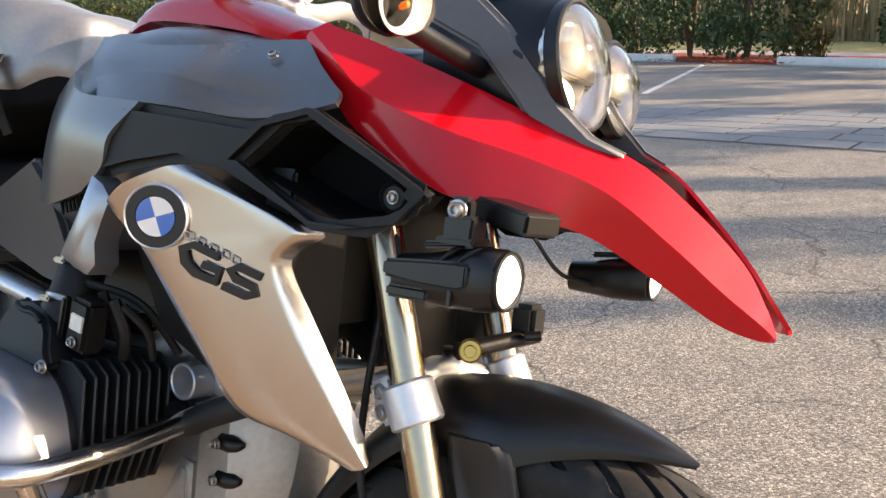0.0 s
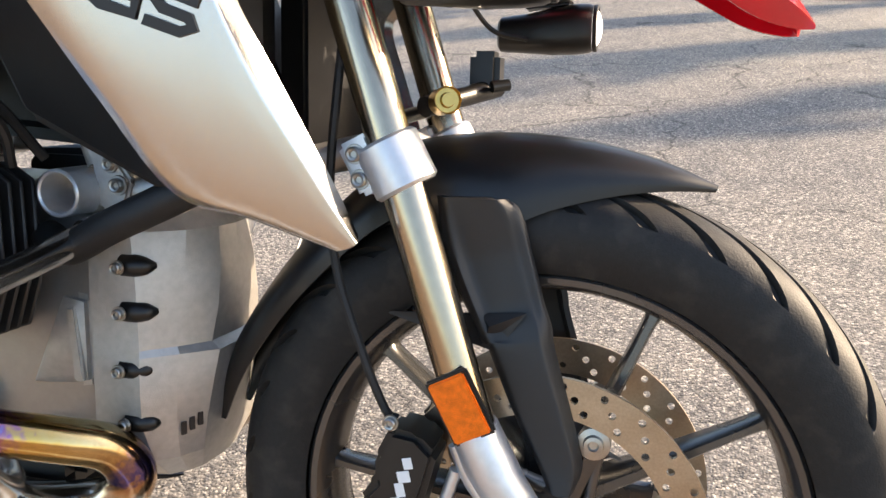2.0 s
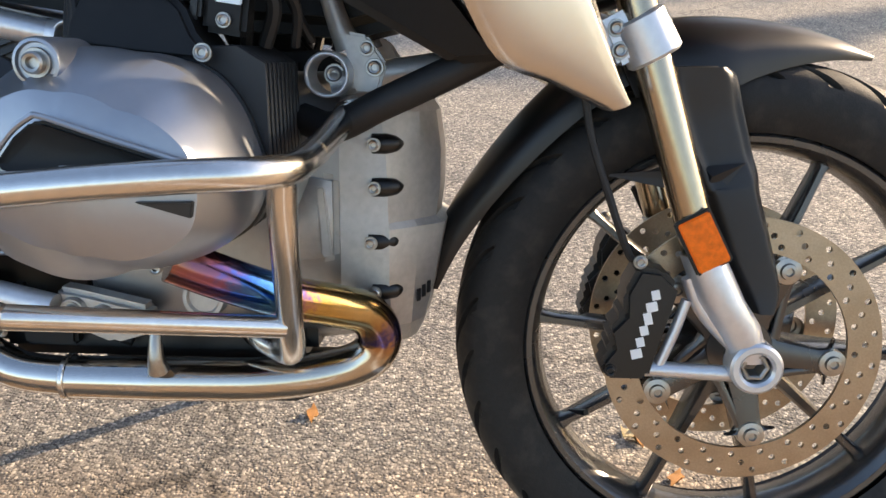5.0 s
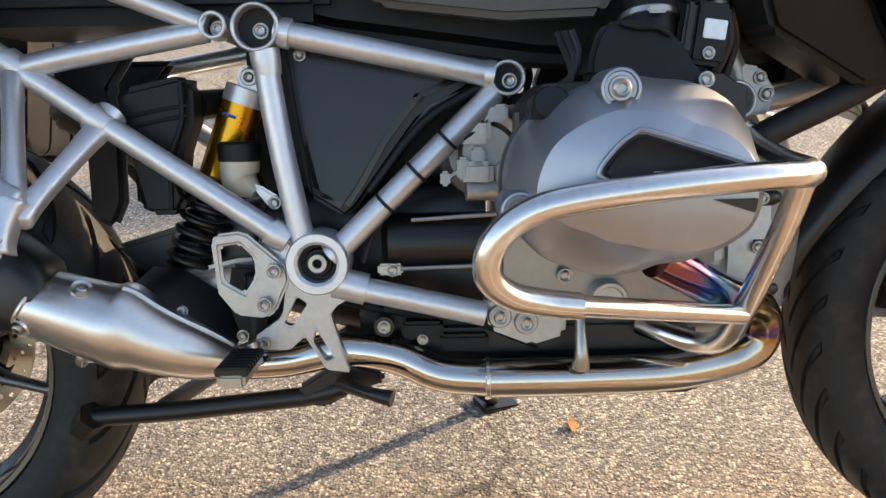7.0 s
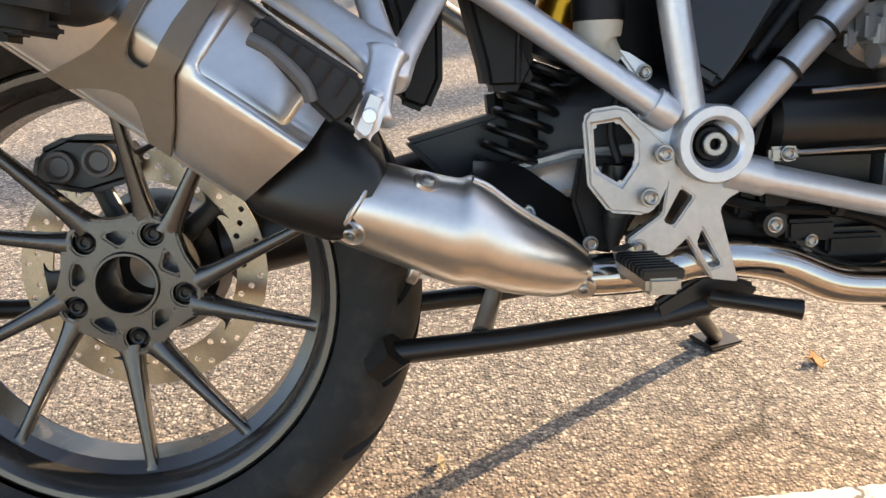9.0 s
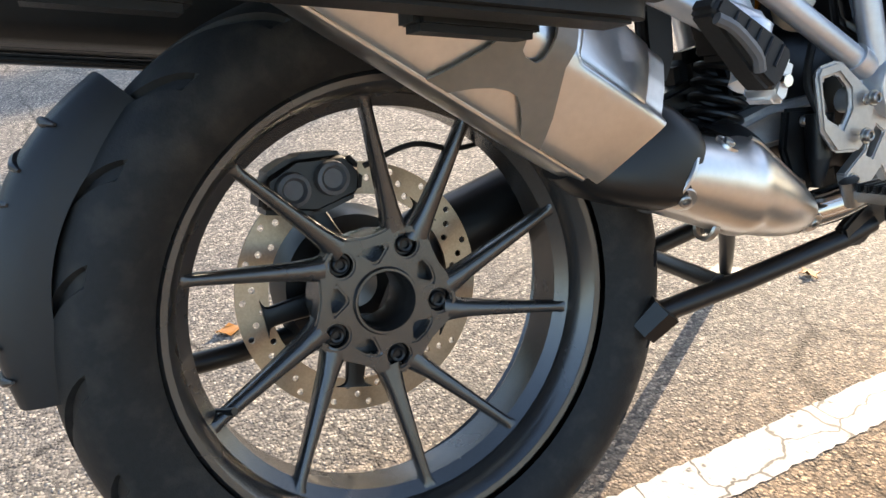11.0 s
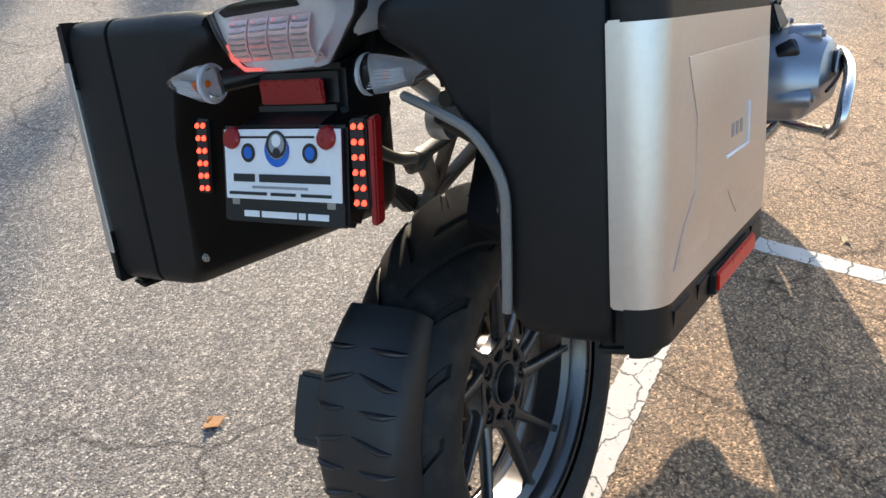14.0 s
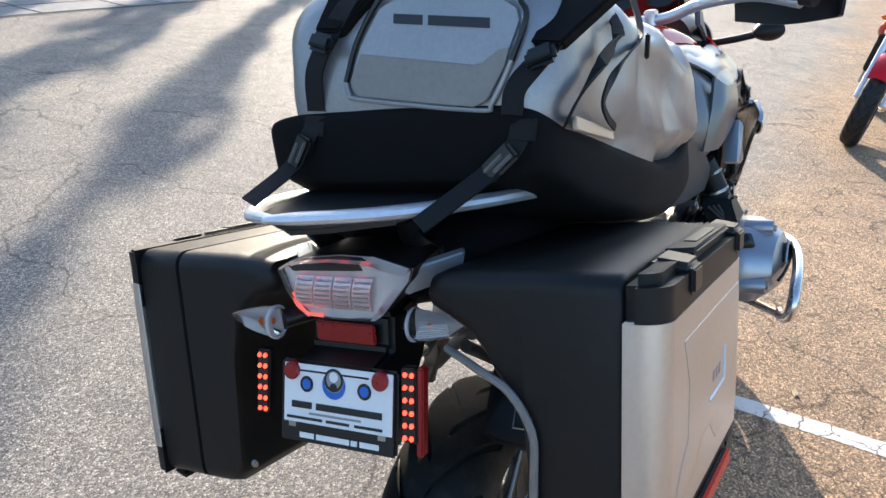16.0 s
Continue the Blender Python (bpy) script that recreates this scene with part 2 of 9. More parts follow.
def slab(pts, vec, bevel=0.003, seg=2, puff=None):
    """A plate: the outline pts (in space) with the thickness vec, softened edges; puff (inset, height) raises the face at pts."""
    bm = bmesh.new()
    a = [bm.verts.new(tuple(p)) for p in pts]
    f = bm.faces.new(a)
    back = bmesh.ops.extrude_face_region(bm, geom=[f])
    moved = [v for v in back["geom"] if isinstance(v, bmesh.types.BMVert)]
    bmesh.ops.translate(bm, verts=moved, vec=Vector(vec))
    bmesh.ops.recalc_face_normals(bm, faces=bm.faces)
    if bevel:
        es = [e for e in bm.edges if len(e.link_faces) == 2 and e.calc_face_angle(0) > 0.45]
        bmesh.ops.bevel(bm, geom=es, offset=bevel, segments=seg, affect="EDGES", clamp_overlap=True)
    if puff:
        bm.faces.ensure_lookup_table()
        w = -Vector(vec).normalized()
        top = max((g for g in bm.faces if g.normal.dot(w) > 0.8), key=lambda g: g.calc_area())
        bmesh.ops.inset_region(bm, faces=[top], thickness=puff[0], depth=0)
        bmesh.ops.translate(bm, verts=top.verts, vec=w * puff[1])
    return bm


def box(c, size, bevel=0.003, rot=(0, 0, 0), seg=2):
    bm = bmesh.new()
    bmesh.ops.create_cube(bm, size=1.0)
    bmesh.ops.scale(bm, vec=size, verts=bm.verts)
    if bevel:
        bmesh.ops.bevel(bm, geom=list(bm.edges), offset=min(bevel, 0.45 * min(size)), segments=seg, affect="EDGES")
    bmesh.ops.transform(bm, matrix=pose(*c, *rot), verts=bm.verts)
    return bm


def sheet(grid, thick=0.003, nu=5, nv=4):
    """A smooth shell through a grid of points, with thickness (towards its back)."""
    rows = [catmull(r, nv) for r in grid] if nv > 1 else [list(map(np.array, r)) for r in grid]
    cols = [catmull(c, nu) for c in zip(*rows)] if nu > 1 else list(zip(*rows))
    bm = rings(list(zip(*cols)), caps=False, loop=False)
    bmesh.ops.solidify(bm, geom=list(bm.faces), thickness=thick)
    bmesh.ops.recalc_face_normals(bm, faces=bm.faces)
    return bm


def merge(*bms):
    """Several pieces of one part in one bmesh."""
    out = bmesh.new()
    for bm in bms:
        me = bpy.data.meshes.new("piece")
        bm.to_mesh(me)
        out.from_mesh(me)
        bm.free()
        bpy.data.meshes.remove(me)
    return out


def mirror_y(bm):
    for v in bm.verts:
        v.co.y = -v.co.y
    bmesh.ops.reverse_faces(bm, faces=bm.faces)
    return bm


def mesh_of(name, bm, material, angle=38):
    me = bpy.data.meshes.new(name)
    bm.to_mesh(me)
    bm.free()
    me.materials.append(material)
    me.polygons.foreach_set("use_smooth", [True] * len(me.polygons))
    me.set_sharp_from_angle(angle=radians(angle))
    return me


def part(name, bm, material, parent, label="", angle=38):
    ob = new(name, mesh_of(name, bm, material, angle))
    ob.parent = parent
    return tagged(ob, label)


def shared(name, me, parent, m):
    """A part on a mesh that alike parts share."""
    ob = new(name, me)
    ob.parent = parent
    ob.matrix_local = m
    return ob


def thing(name, label, category, m=None, group=""):
    ob = new(name)
    ob.empty_display_size = 0.1
    if m is not None:
        ob.matrix_world = m
    return tagged(ob, label, category, group)


LEAN = pose(0, 0, 0.005, -13.5, 0, 0)               # the motorcycle stands on its side stand, leaning to its left

SCREW = mesh_of("screw", lathe([(0.0, 0.25), (0.45, 0.25), (0.52, 0.72), (0.78, 0.80), (0.98, 0.62), (1.0, 0.0), (1.28, 0.0), (1.34, -0.08), (1.34, -0.35), (0, -0.35)], n=18), ZINC)
SCREWD = mesh_of("screw", lathe([(0.0, 0.25), (0.45, 0.25), (0.52, 0.72), (0.78, 0.80), (0.98, 0.62), (1.0, 0.0), (1.28, 0.0), (1.34, -0.08), (1.34, -0.35), (0, -0.35)], n=18), SATIN)


def screw(parent, x, y, z, r=0.006, axis=(0, -1, 0), dark=False):
    turn = Vector((0, -1, 0)).rotation_difference(Vector(axis)).to_matrix().to_4x4()
    return shared("screw", SCREWD if dark else SCREW, parent, Matrix.Translation((x, y, z)) @ turn @ Matrix.Diagonal((r, r, r, 1)))


# ---- ground ----
def asphalt():
    m = bpy.data.materials.new("worn_asphalt_with_pale_chips")
    m.use_nodes = True
    nt = m.node_tree
    b = nt.nodes["Principled BSDF"]
    co = nt.nodes.new("ShaderNodeTexCoord").outputs["Object"]

    def noise_tex(scale, detail=4):
        n = nt.nodes.new("ShaderNodeTexNoise")
        n.inputs["Scale"].default_value, n.inputs["Detail"].default_value = scale, detail
        nt.links.new(co, n.inputs["Vector"])
        return n

    def ramp(fac, *stops):
        r = nt.nodes.new("ShaderNodeValToRGB")
        el = r.color_ramp.elements
        while len(el) < len(stops):
            el.new(0.5)
        for e, (p, c) in zip(el, stops):
            e.position, e.color = p, (*c, 1)
        nt.links.new(fac, r.inputs[0])
        return r.outputs[0]

    def blend(mode, fac, a, c):
        x = nt.nodes.new("ShaderNodeMix")
        x.data_type, x.blend_type = "RGBA", mode
        if isinstance(fac, float):
            x.inputs["Factor"].default_value = fac
        else:
            nt.links.new(fac, x.inputs["Factor"])
        nt.links.new(a, x.inputs[6])
        nt.links.new(c, x.inputs[7])
        return x.outputs[2]

    chips = nt.nodes.new("ShaderNodeTexVoronoi")
    chips.inputs["Scale"].default_value = 190
    warp = noise_tex(60, 2)
    wa = nt.nodes.new("ShaderNodeVectorMath")
    wa.operation = "MULTIPLY_ADD"
    wa.inputs[1].default_value = (0.006, 0.006, 0.006)
    nt.links.new(warp.outputs["Color"], wa.inputs[0])
    nt.links.new(co, wa.inputs[2])
    nt.links.new(wa.outputs[0], chips.inputs["Vector"])
    sep = nt.nodes.new("ShaderNodeSeparateColor")
    nt.links.new(chips.outputs["Color"], sep.inputs[0])
    stone = ramp(sep.outputs[0], (0.0, (0.100, 0.096, 0.092)), (0.35, (0.185, 0.175, 0.162)), (0.62, (0.27, 0.252, 0.226)),
                 (0.85, (0.37, 0.342, 0.30)), (1.0, (0.62, 0.57, 0.49)))
    edge = ramp(chips.outputs["Distance"], (0.0, (1, 1, 1)), (0.45, (0.96, 0.96, 0.96)), (0.78, (0.55, 0.54, 0.53)))
    col = blend("MULTIPLY", 0.85, stone, edge)
    big = noise_tex(0.55, 6)
    col = blend("MULTIPLY", 0.75, col, ramp(big.outputs["Fac"], (0.3, (0.78, 0.78, 0.80)), (0.7, (1.22, 1.18, 1.10))))
    mid = noise_tex(6.0, 6)
    col = blend("MULTIPLY", 0.6, col, ramp(mid.outputs["Fac"], (0.3, (0.75, 0.76, 0.78)), (0.7, (1.25, 1.22, 1.16))))
    crack = nt.nodes.new("ShaderNodeTexVoronoi")
    crack.feature = "DISTANCE_TO_EDGE"
    crack.inputs["Scale"].default_value = 0.85
    cw = noise_tex(2.4, 7)
    wv = nt.nodes.new("ShaderNodeVectorMath")
    wv.operation = "MULTIPLY_ADD"
    wv.inputs[1].default_value = (0.55, 0.55, 0.0)
    nt.links.new(cw.outputs["Color"], wv.inputs[0])
    nt.links.new(co, wv.inputs[2])
    nt.links.new(wv.outputs[0], crack.inputs["Vector"])
    cr = ramp(crack.outputs["Distance"], (0.0, (0.25, 0.25, 0.25)), (0.0022, (0.4, 0.4, 0.4)), (0.0055, (1, 1, 1)))
    col = blend("MULTIPLY", 0.85, col, cr)
    # sun-worn, crazed, tan stretch beside the bay line
    xyz = nt.nodes.new("ShaderNodeSeparateXYZ")
    nt.links.new(co, xyz.inputs[0])
    zone = nt.nodes.new("ShaderNodeMath")
    zone.operation = "MULTIPLY_ADD"
    zone.inputs[1].default_value = -0.9
    nt.links.new(big.outputs["Fac"], zone.inputs[0])
    nt.links.new(xyz.outputs["Y"], zone.inputs[2])
    worn = nt.nodes.new("ShaderNodeMapRange")
    worn.inputs["From Min"].default_value, worn.inputs["From Max"].default_value = -0.12, -0.62
    nt.links.new(zone.outputs[0], worn.inputs["Value"])
    craze = nt.nodes.new("ShaderNodeTexVoronoi")
    craze.feature = "DISTANCE_TO_EDGE"
    craze.inputs["Scale"].default_value = 17
    zw = noise_tex(14, 5)
    zv = nt.nodes.new("ShaderNodeVectorMath")
    zv.operation = "MULTIPLY_ADD"
    zv.inputs[1].default_value = (0.09, 0.09, 0.0)
    nt.links.new(zw.outputs["Color"], zv.inputs[0])
    nt.links.new(co, zv.inputs[2])
    nt.links.new(zv.outputs[0], craze.inputs["Vector"])
    cz = ramp(craze.outputs["Distance"], (0.0, (0.28, 0.26, 0.24)), (0.018, (0.55, 0.53, 0.5)), (0.05, (1, 1, 1)))
    thin = nt.nodes.new("ShaderNodeMath")
    thin.operation = "MULTIPLY"
    fade = nt.nodes.new("ShaderNodeMapRange")
    fade.inputs["From Min"].default_value, fade.inputs["From Max"].default_value = 0.42, 0.58
    nt.links.new(noise_tex(5.0, 3).outputs["Fac"], fade.inputs["Value"])
    nt.links.new(worn.outputs[0], thin.inputs[0])
    nt.links.new(fade.outputs[0], thin.inputs[1])
    col = blend("MULTIPLY", thin.outputs[0], col, cz)
    tan = nt.nodes.new("ShaderNodeRGB")
    tan.outputs[0].default_value = (1.32, 0.98, 0.69, 1)
    col = blend("MULTIPLY", worn.outputs[0], col, tan.outputs[0])
    nt.links.new(col, b.inputs["Base Color"])
    b.inputs["Roughness"].default_value = 0.82
    b.inputs["Specular IOR Level"].default_value = 0.35
    ma = nt.nodes.new("ShaderNodeMath")
    ma.operation = "MULTIPLY"
    sub = nt.nodes.new("ShaderNodeMath")
    sub.operation = "SUBTRACT"
    sub.inputs[0].default_value = 0.8
    nt.links.new(chips.outputs["Distance"], sub.inputs[1])
    nt.links.new(sub.outputs[0], ma.inputs[0])
    nt.links.new(sep.outputs[1], ma.inputs[1])
    bn = nt.nodes.new("ShaderNodeBump")
    bn.inputs["Strength"].default_value, bn.inputs["Distance"].default_value = 0.85, 0.0035
    nt.links.new(ma.outputs[0], bn.inputs["Height"])
    nt.links.new(bn.outputs[0], b.inputs["Normal"])
    return m


def line_paint():
    """Worn white marking paint, cracked and thin in places, over the asphalt's relief."""
    m = mat("worn_white_marking_paint", (0.62, 0.60, 0.56), 0.7, 0, 0.10, 20, bump=0.6, bump_scale=160)
    nt = m.node_tree
    b = nt.nodes["Principled BSDF"]
    co = nt.nodes.new("ShaderNodeTexCoord").outputs["Object"]
    wn = nt.nodes.new("ShaderNodeTexNoise")
    wn.inputs["Scale"].default_value, wn.inputs["Detail"].default_value = 9, 6
    va = nt.nodes.new("ShaderNodeVectorMath")
    va.operation = "MULTIPLY_ADD"
    va.inputs[1].default_value = (0.12, 0.12, 0)
    nt.links.new(co, wn.inputs["Vector"])
    nt.links.new(wn.outputs["Color"], va.inputs[0])
    nt.links.new(co, va.inputs[2])
    vo = nt.nodes.new("ShaderNodeTexVoronoi")
    vo.feature = "DISTANCE_TO_EDGE"
    vo.inputs["Scale"].default_value = 7
    nt.links.new(va.outputs[0], vo.inputs["Vector"])
    n2 = nt.nodes.new("ShaderNodeTexNoise")
    n2.inputs["Scale"].default_value, n2.inputs["Detail"].default_value = 55, 6
    nt.links.new(co, n2.inputs["Vector"])
    r1, r2 = nt.nodes.new("ShaderNodeMapRange"), nt.nodes.new("ShaderNodeMapRange")
    r1.inputs["From Min"].default_value, r1.inputs["From Max"].default_value = 0.006, 0.016
    r1.inputs["To Min"].default_value, r1.inputs["To Max"].default_value = 1, 0
    nt.links.new(vo.outputs["Distance"], r1.inputs["Value"])
    r2.inputs["From Min"].default_value, r2.inputs["From Max"].default_value = 0.62, 0.70
    nt.links.new(n2.outputs["Fac"], r2.inputs["Value"])
    mx = nt.nodes.new("ShaderNodeMath")
    mx.operation = "MAXIMUM"
    nt.links.new(r1.outputs[0], mx.inputs[0])
    nt.links.new(r2.outputs[0], mx.inputs[1])
    old = b.inputs["Base Color"].links[0].from_socket
    x = nt.nodes.new("ShaderNodeMix")
    x.data_type = "RGBA"
    nt.links.new(mx.outputs[0], x.inputs["Factor"])
    nt.links.new(old, x.inputs[6])
    x.inputs[7].default_value = (0.10, 0.095, 0.085, 1)
    nt.links.new(x.outputs[2], b.inputs["Base Color"])
    return m


ASPHALT = asphalt()
PAINT = line_paint()


def flat(name, pts, z, material, label, kind="structure", thick=0.0):
    bm = bmesh.new()
    f = bm.faces.new([bm.verts.new((x, y, z)) for x, y in pts])
    if f.normal.z < 0:
        f.normal_flip()
    if thick:
        g = bmesh.ops.extrude_face_region(bm, geom=[f])
        bmesh.ops.translate(bm, verts=[v for v in g["geom"] if isinstance(v, bmesh.types.BMVert)], vec=(0, 0, thick))
        bmesh.ops.recalc_face_normals(bm, faces=bm.faces)
    return tagged(new(name, mesh_of(name, bm, material)), label, "", "", kind)


flat("ground", [(-900, -900), (900, -900), (900, 900), (-900, 900)], 0.0, ASPHALT, "grey worn asphalt of a parking lot with pale stone chips")


def stripe(x0, y0, x1, y1, w, seed):
    """A painted stripe with a ragged edge, a film on the asphalt."""
    rnd = random.Random(seed)
    d = Vector((x1 - x0, y1 - y0, 0))
    n = max(2, int(d.length / 0.012))
    s = Vector((-d.y, d.x, 0)).normalized()
    wob = [rnd.gauss(0, 0.0016) for _ in range(2 * n + 2)]
    bm = bmesh.new()
    up = [bm.verts.new(Vector((x0, y0, 0.0012)) + d * k / n + s * (w / 2 + wob[k])) for k in range(n + 1)]
    dn = [bm.verts.new(Vector((x0, y0, 0.0012)) + d * k / n - s * (w / 2 + wob[n + k])) for k in range(n + 1)]
    for k in range(n):
        bm.faces.new((dn[k], dn[k + 1], up[k + 1], up[k]))
    bmesh.ops.recalc_face_normals(bm, faces=bm.faces)
    ob = new("parking_stripe", mesh_of("parking_stripe", bm, PAINT))
    return tagged(ob, "worn white painted parking stripe with fine cracks", "road marking", "parking stripes", "structure")


stripe(-2.4, -0.172, 1.335, 0.012, 0.078, 3)
stripe(1.29, -0.062, 1.29, -4.6, 0.078, 4)


# ---- the motorcycle: x ahead, y to its left, z up, in its own leaning frame ----
moto = thing("motorcycle", "red and silver touring motorcycle leaning on its side stand", "motorcycle", LEAN)


def tyre(c, R, half, r_rim, groove, seed):
    """A tyre with a round crown and real tread grooves."""
    prof = []
    for k in range(77):
        u = k / 76 * 2 - 1
        if abs(u) < 0.74:
            prof.append((half * math.sin(u / 0.74 * math.pi / 2) * 0.99, R - (R - r_rim - 0.036) * (1 - math.cos(u / 0.74 * math.pi / 2)) ** 1.35, abs(u) < 0.70))
        else:
            w = (abs(u) - 0.74) / 0.26
            prof.append((math.copysign(half * (0.99 - 0.17 * w * w), u), r_rim + 0.036 * (1 - w), False))
    twist = groove.slope * 2 * math.pi / groove.count
    n = groove.count * max(14, round(540 / groove.count))
    rows = []
    for i in range(n):
        th = 2 * math.pi * i / n
        row = []
        for k, (y, r, tread) in enumerate(prof):
            d = groove(th - twist * min(abs(y / half), 0.95), y / half) if tread else 0.0
            rr, yy = r, y
            if d:
                ty, tr = prof[k + 1][0] - prof[k - 1][0], prof[k + 1][1] - prof[k - 1][1]
                ln = math.hypot(ty, tr)
                rr, yy = r - d * ty / ln, y + d * tr / ln
            tw = th - twist * min(abs(y / half), 0.95)
            row.append((c[0] + rr * math.cos(tw), c[1] + yy, c[2] + rr * math.sin(tw)))
        rows.append(row)
    rows.append(rows[0])
    bm = rings(rows, caps=False, loop=False)
    bmesh.ops.remove_doubles(bm, verts=bm.verts, dist=1e-6)
    bmesh.ops.recalc_face_normals(bm, faces=bm.faces)
    return bm


def slant_groove(count, slope, lo, hi, width, depth=0.0055):
    def groove(th, u):
        a = abs(u)
        if a < lo or a > hi:
            return 0.0
        ph = (th * count / (2 * math.pi) + slope * a + (0.5 if u > 0 else 0.0) + 1e-4) % 1.0
        return depth if ph < width else 0.0
    groove.slope, groove.count = slope, count
    return groove


def rim(c, r_f, half, n=72, well=0.026):
    """Rim barrel: flanges, bead steps and the well."""
    p = [(r_f - 0.004, -half), (r_f, -half + 0.003), (r_f, -half + 0.006), (r_f - 0.006, -half + 0.012), (r_f - 0.012, -half + 0.022),
         (r_f - 0.014, -half + 0.034), (r_f - well, -half + 0.044), (r_f - well, half - 0.044), (r_f - 0.014, half - 0.034),
         (r_f - 0.012, half - 0.022), (r_f - 0.006, half - 0.012), (r_f, half - 0.006), (r_f, half - 0.003), (r_f - 0.004, half)]
    q = [(r - 0.006 if abs(h) > half - 0.012 else r - 0.007, h * 0.985) for r, h in reversed(p)]
    return lathe(p + q + [p[0]], c, (0, 1, 0), n)


def spoke(c, a0, r0, a1, r1, y0, y1, w0, w1, t0, t1):
    """A cast wheel spoke of tapering rounded box section from (angle, radius) to (angle, radius)."""
    rows = []
    p = Vector((r0 * math.cos(a0), y0, r0 * math.sin(a0)))
    q = Vector((r1 * math.cos(a1), y1, r1 * math.sin(a1)))
    d = (q - p).normalized()
    s = d.cross(Vector((0, 1, 0))).normalized()
    sect = ((0.24, -0.5), (0.42, -0.38), (0.5, -0.1), (0.5, 0.38), (0.3, 0.5), (-0.3, 0.5), (-0.5, 0.38), (-0.5, -0.1), (-0.42, -0.38), (-0.24, -0.5))
    for t, flare in ((0, 1.5), (0.08, 1.22), (0.2, 1.03), (0.4, 0.98), (0.6, 0.98), (0.8, 1), (0.9, 1.05), (0.95, 1.2), (0.98, 1.6), (1, 2.2)):
        w = (w0 + (w1 - w0) * t) * flare
        th = t0 + (t1 - t0) * t
        m = p.lerp(q, t)
        rows.append([Vector(c) + m + s * (w * a) + Vector((0, th * b, 0)) for a, b in sect])
    return rings(rows)


def disc(c, r_out, r_in, y, th, holes, rows_of=3, r_hole=0.0038):
    """A drilled brake disc: rows of small round holes go right through it."""
    bm = bmesh.new()
    es = []

    def loop(r, x, z, n):
        v = [bm.verts.new((c[0] + x + r * math.cos(2 * math.pi * k / n), c[1] + y, c[2] + z + r * math.sin(2 * math.pi * k / n))) for k in range(n)]
        es.extend(bm.edges.new((v[k], v[(k + 1) % n])) for k in range(n))

    loop(r_out, 0, 0, 96)
    loop(r_in, 0, 0, 72)
    for k in range(holes * 2):
        a = 2 * math.pi * k / (holes * 2)
        r = r_in + (r_out - r_in) * (0.22, 0.5, 0.78)[k % 3]
        loop(r_hole, r * math.cos(a), r * math.sin(a), 8)
    bmesh.ops.triangle_fill(bm, edges=es, use_beauty=True)
    bmesh.ops.solidify(bm, geom=list(bm.faces), thickness=th)
    bmesh.ops.recalc_face_normals(bm, faces=bm.faces)
    return bm


def pierced(outer, holes, y, th, bevel=0.003):
    """A cast plate in the plane y with openings right through it."""
    bm = bmesh.new()
    es = []
    for lp in (outer, *holes):
        v = [bm.verts.new((x, y, z)) for x, z in lp]
        es += [bm.edges.new((v[k], v[(k + 1) % len(v)])) for k in range(len(v))]
    g = bmesh.ops.triangle_fill(bm, edges=es, use_beauty=True)
    g = bmesh.ops.extrude_face_region(bm, geom=list(bm.faces))
    bmesh.ops.translate(bm, verts=[v for v in g["geom"] if isinstance(v, bmesh.types.BMVert)], vec=(0, -th, 0))
    bmesh.ops.recalc_face_normals(bm, faces=bm.faces)
    ee = [e for e in bm.edges if len(e.link_faces) == 2 and e.calc_face_angle(0) > 0.6]
    bmesh.ops.bevel(bm, geom=ee, offset=bevel, segments=2, affect="EDGES")
    return bm


def wheel(name, c, R, half, r_f, rim_half, groove, label, well=0.026):
    """An empty-free wheel: the rim is the part, all else hangs on it."""
    hub_rim = part(name, rim(c, r_f, rim_half, 72, well), RIM, moto, label)
    part("tyre", tyre(c, R, half, r_f, groove, 1), RUBBER, hub_rim, "black road tyre with angled tread grooves", 30)
    return hub_rim


# rear wheel
RC = (-0.001, -0.004, 0.319)
rear_wheel = wheel("rear_wheel", RC, 0.317, 0.086, 0.230, 0.066, slant_groove(20, 1.3, 0.08, 0.92, 0.15, 0.006), "dark grey ten-spoke cast rear wheel")


def polar(c, r, a):
    return (c[0] + r * math.cos(a), c[2] + r * math.sin(a))


BOSS = [radians(59 - 72 * k) for k in range(5)]
hub_edge = []
for a in BOSS:
    hub_edge += [polar(RC, r, a + d) for d, r in ((0.40, 0.0735), (0.26, 0.080), (0.0, 0.081), (-0.26, 0.080), (-0.40, 0.0735), (-0.628, 0.0700))]
hub_holes = [[polar(RC, 0.0325, radians(12 * k)) for k in range(30)]]
for a in BOSS:
    bx, bz = polar(RC, 0.061, a)
    hub_holes.append([(bx + 0.0128 * math.cos(t), bz + 0.0128 * math.sin(t)) for t in np.linspace(0, 2 * math.pi, 20, endpoint=False)])
    hub_holes.append([polar(RC, r, a + 0.628 + d) for r, d in ((0.0415, -0.05), (0.0415, 0.05), (0.0555, 0.27), (0.0575, 0.20), (0.0585, 0.0), (0.0575, -0.20), (0.0555, -0.27))])
part("hub", pierced(hub_edge, hub_holes, RC[1] + 0.012, 0.024, 0.0022), RIM, rear_wheel, "", 30)
part("hub_back", lathe([(0.0335, 0.060), (0.0335, 0.008), (0.070, 0.008), (0.070, 0.040), (0.056, 0.056), (0.0335, 0.060)], RC, (0, 1, 0), 48), RIM, rear_wheel)
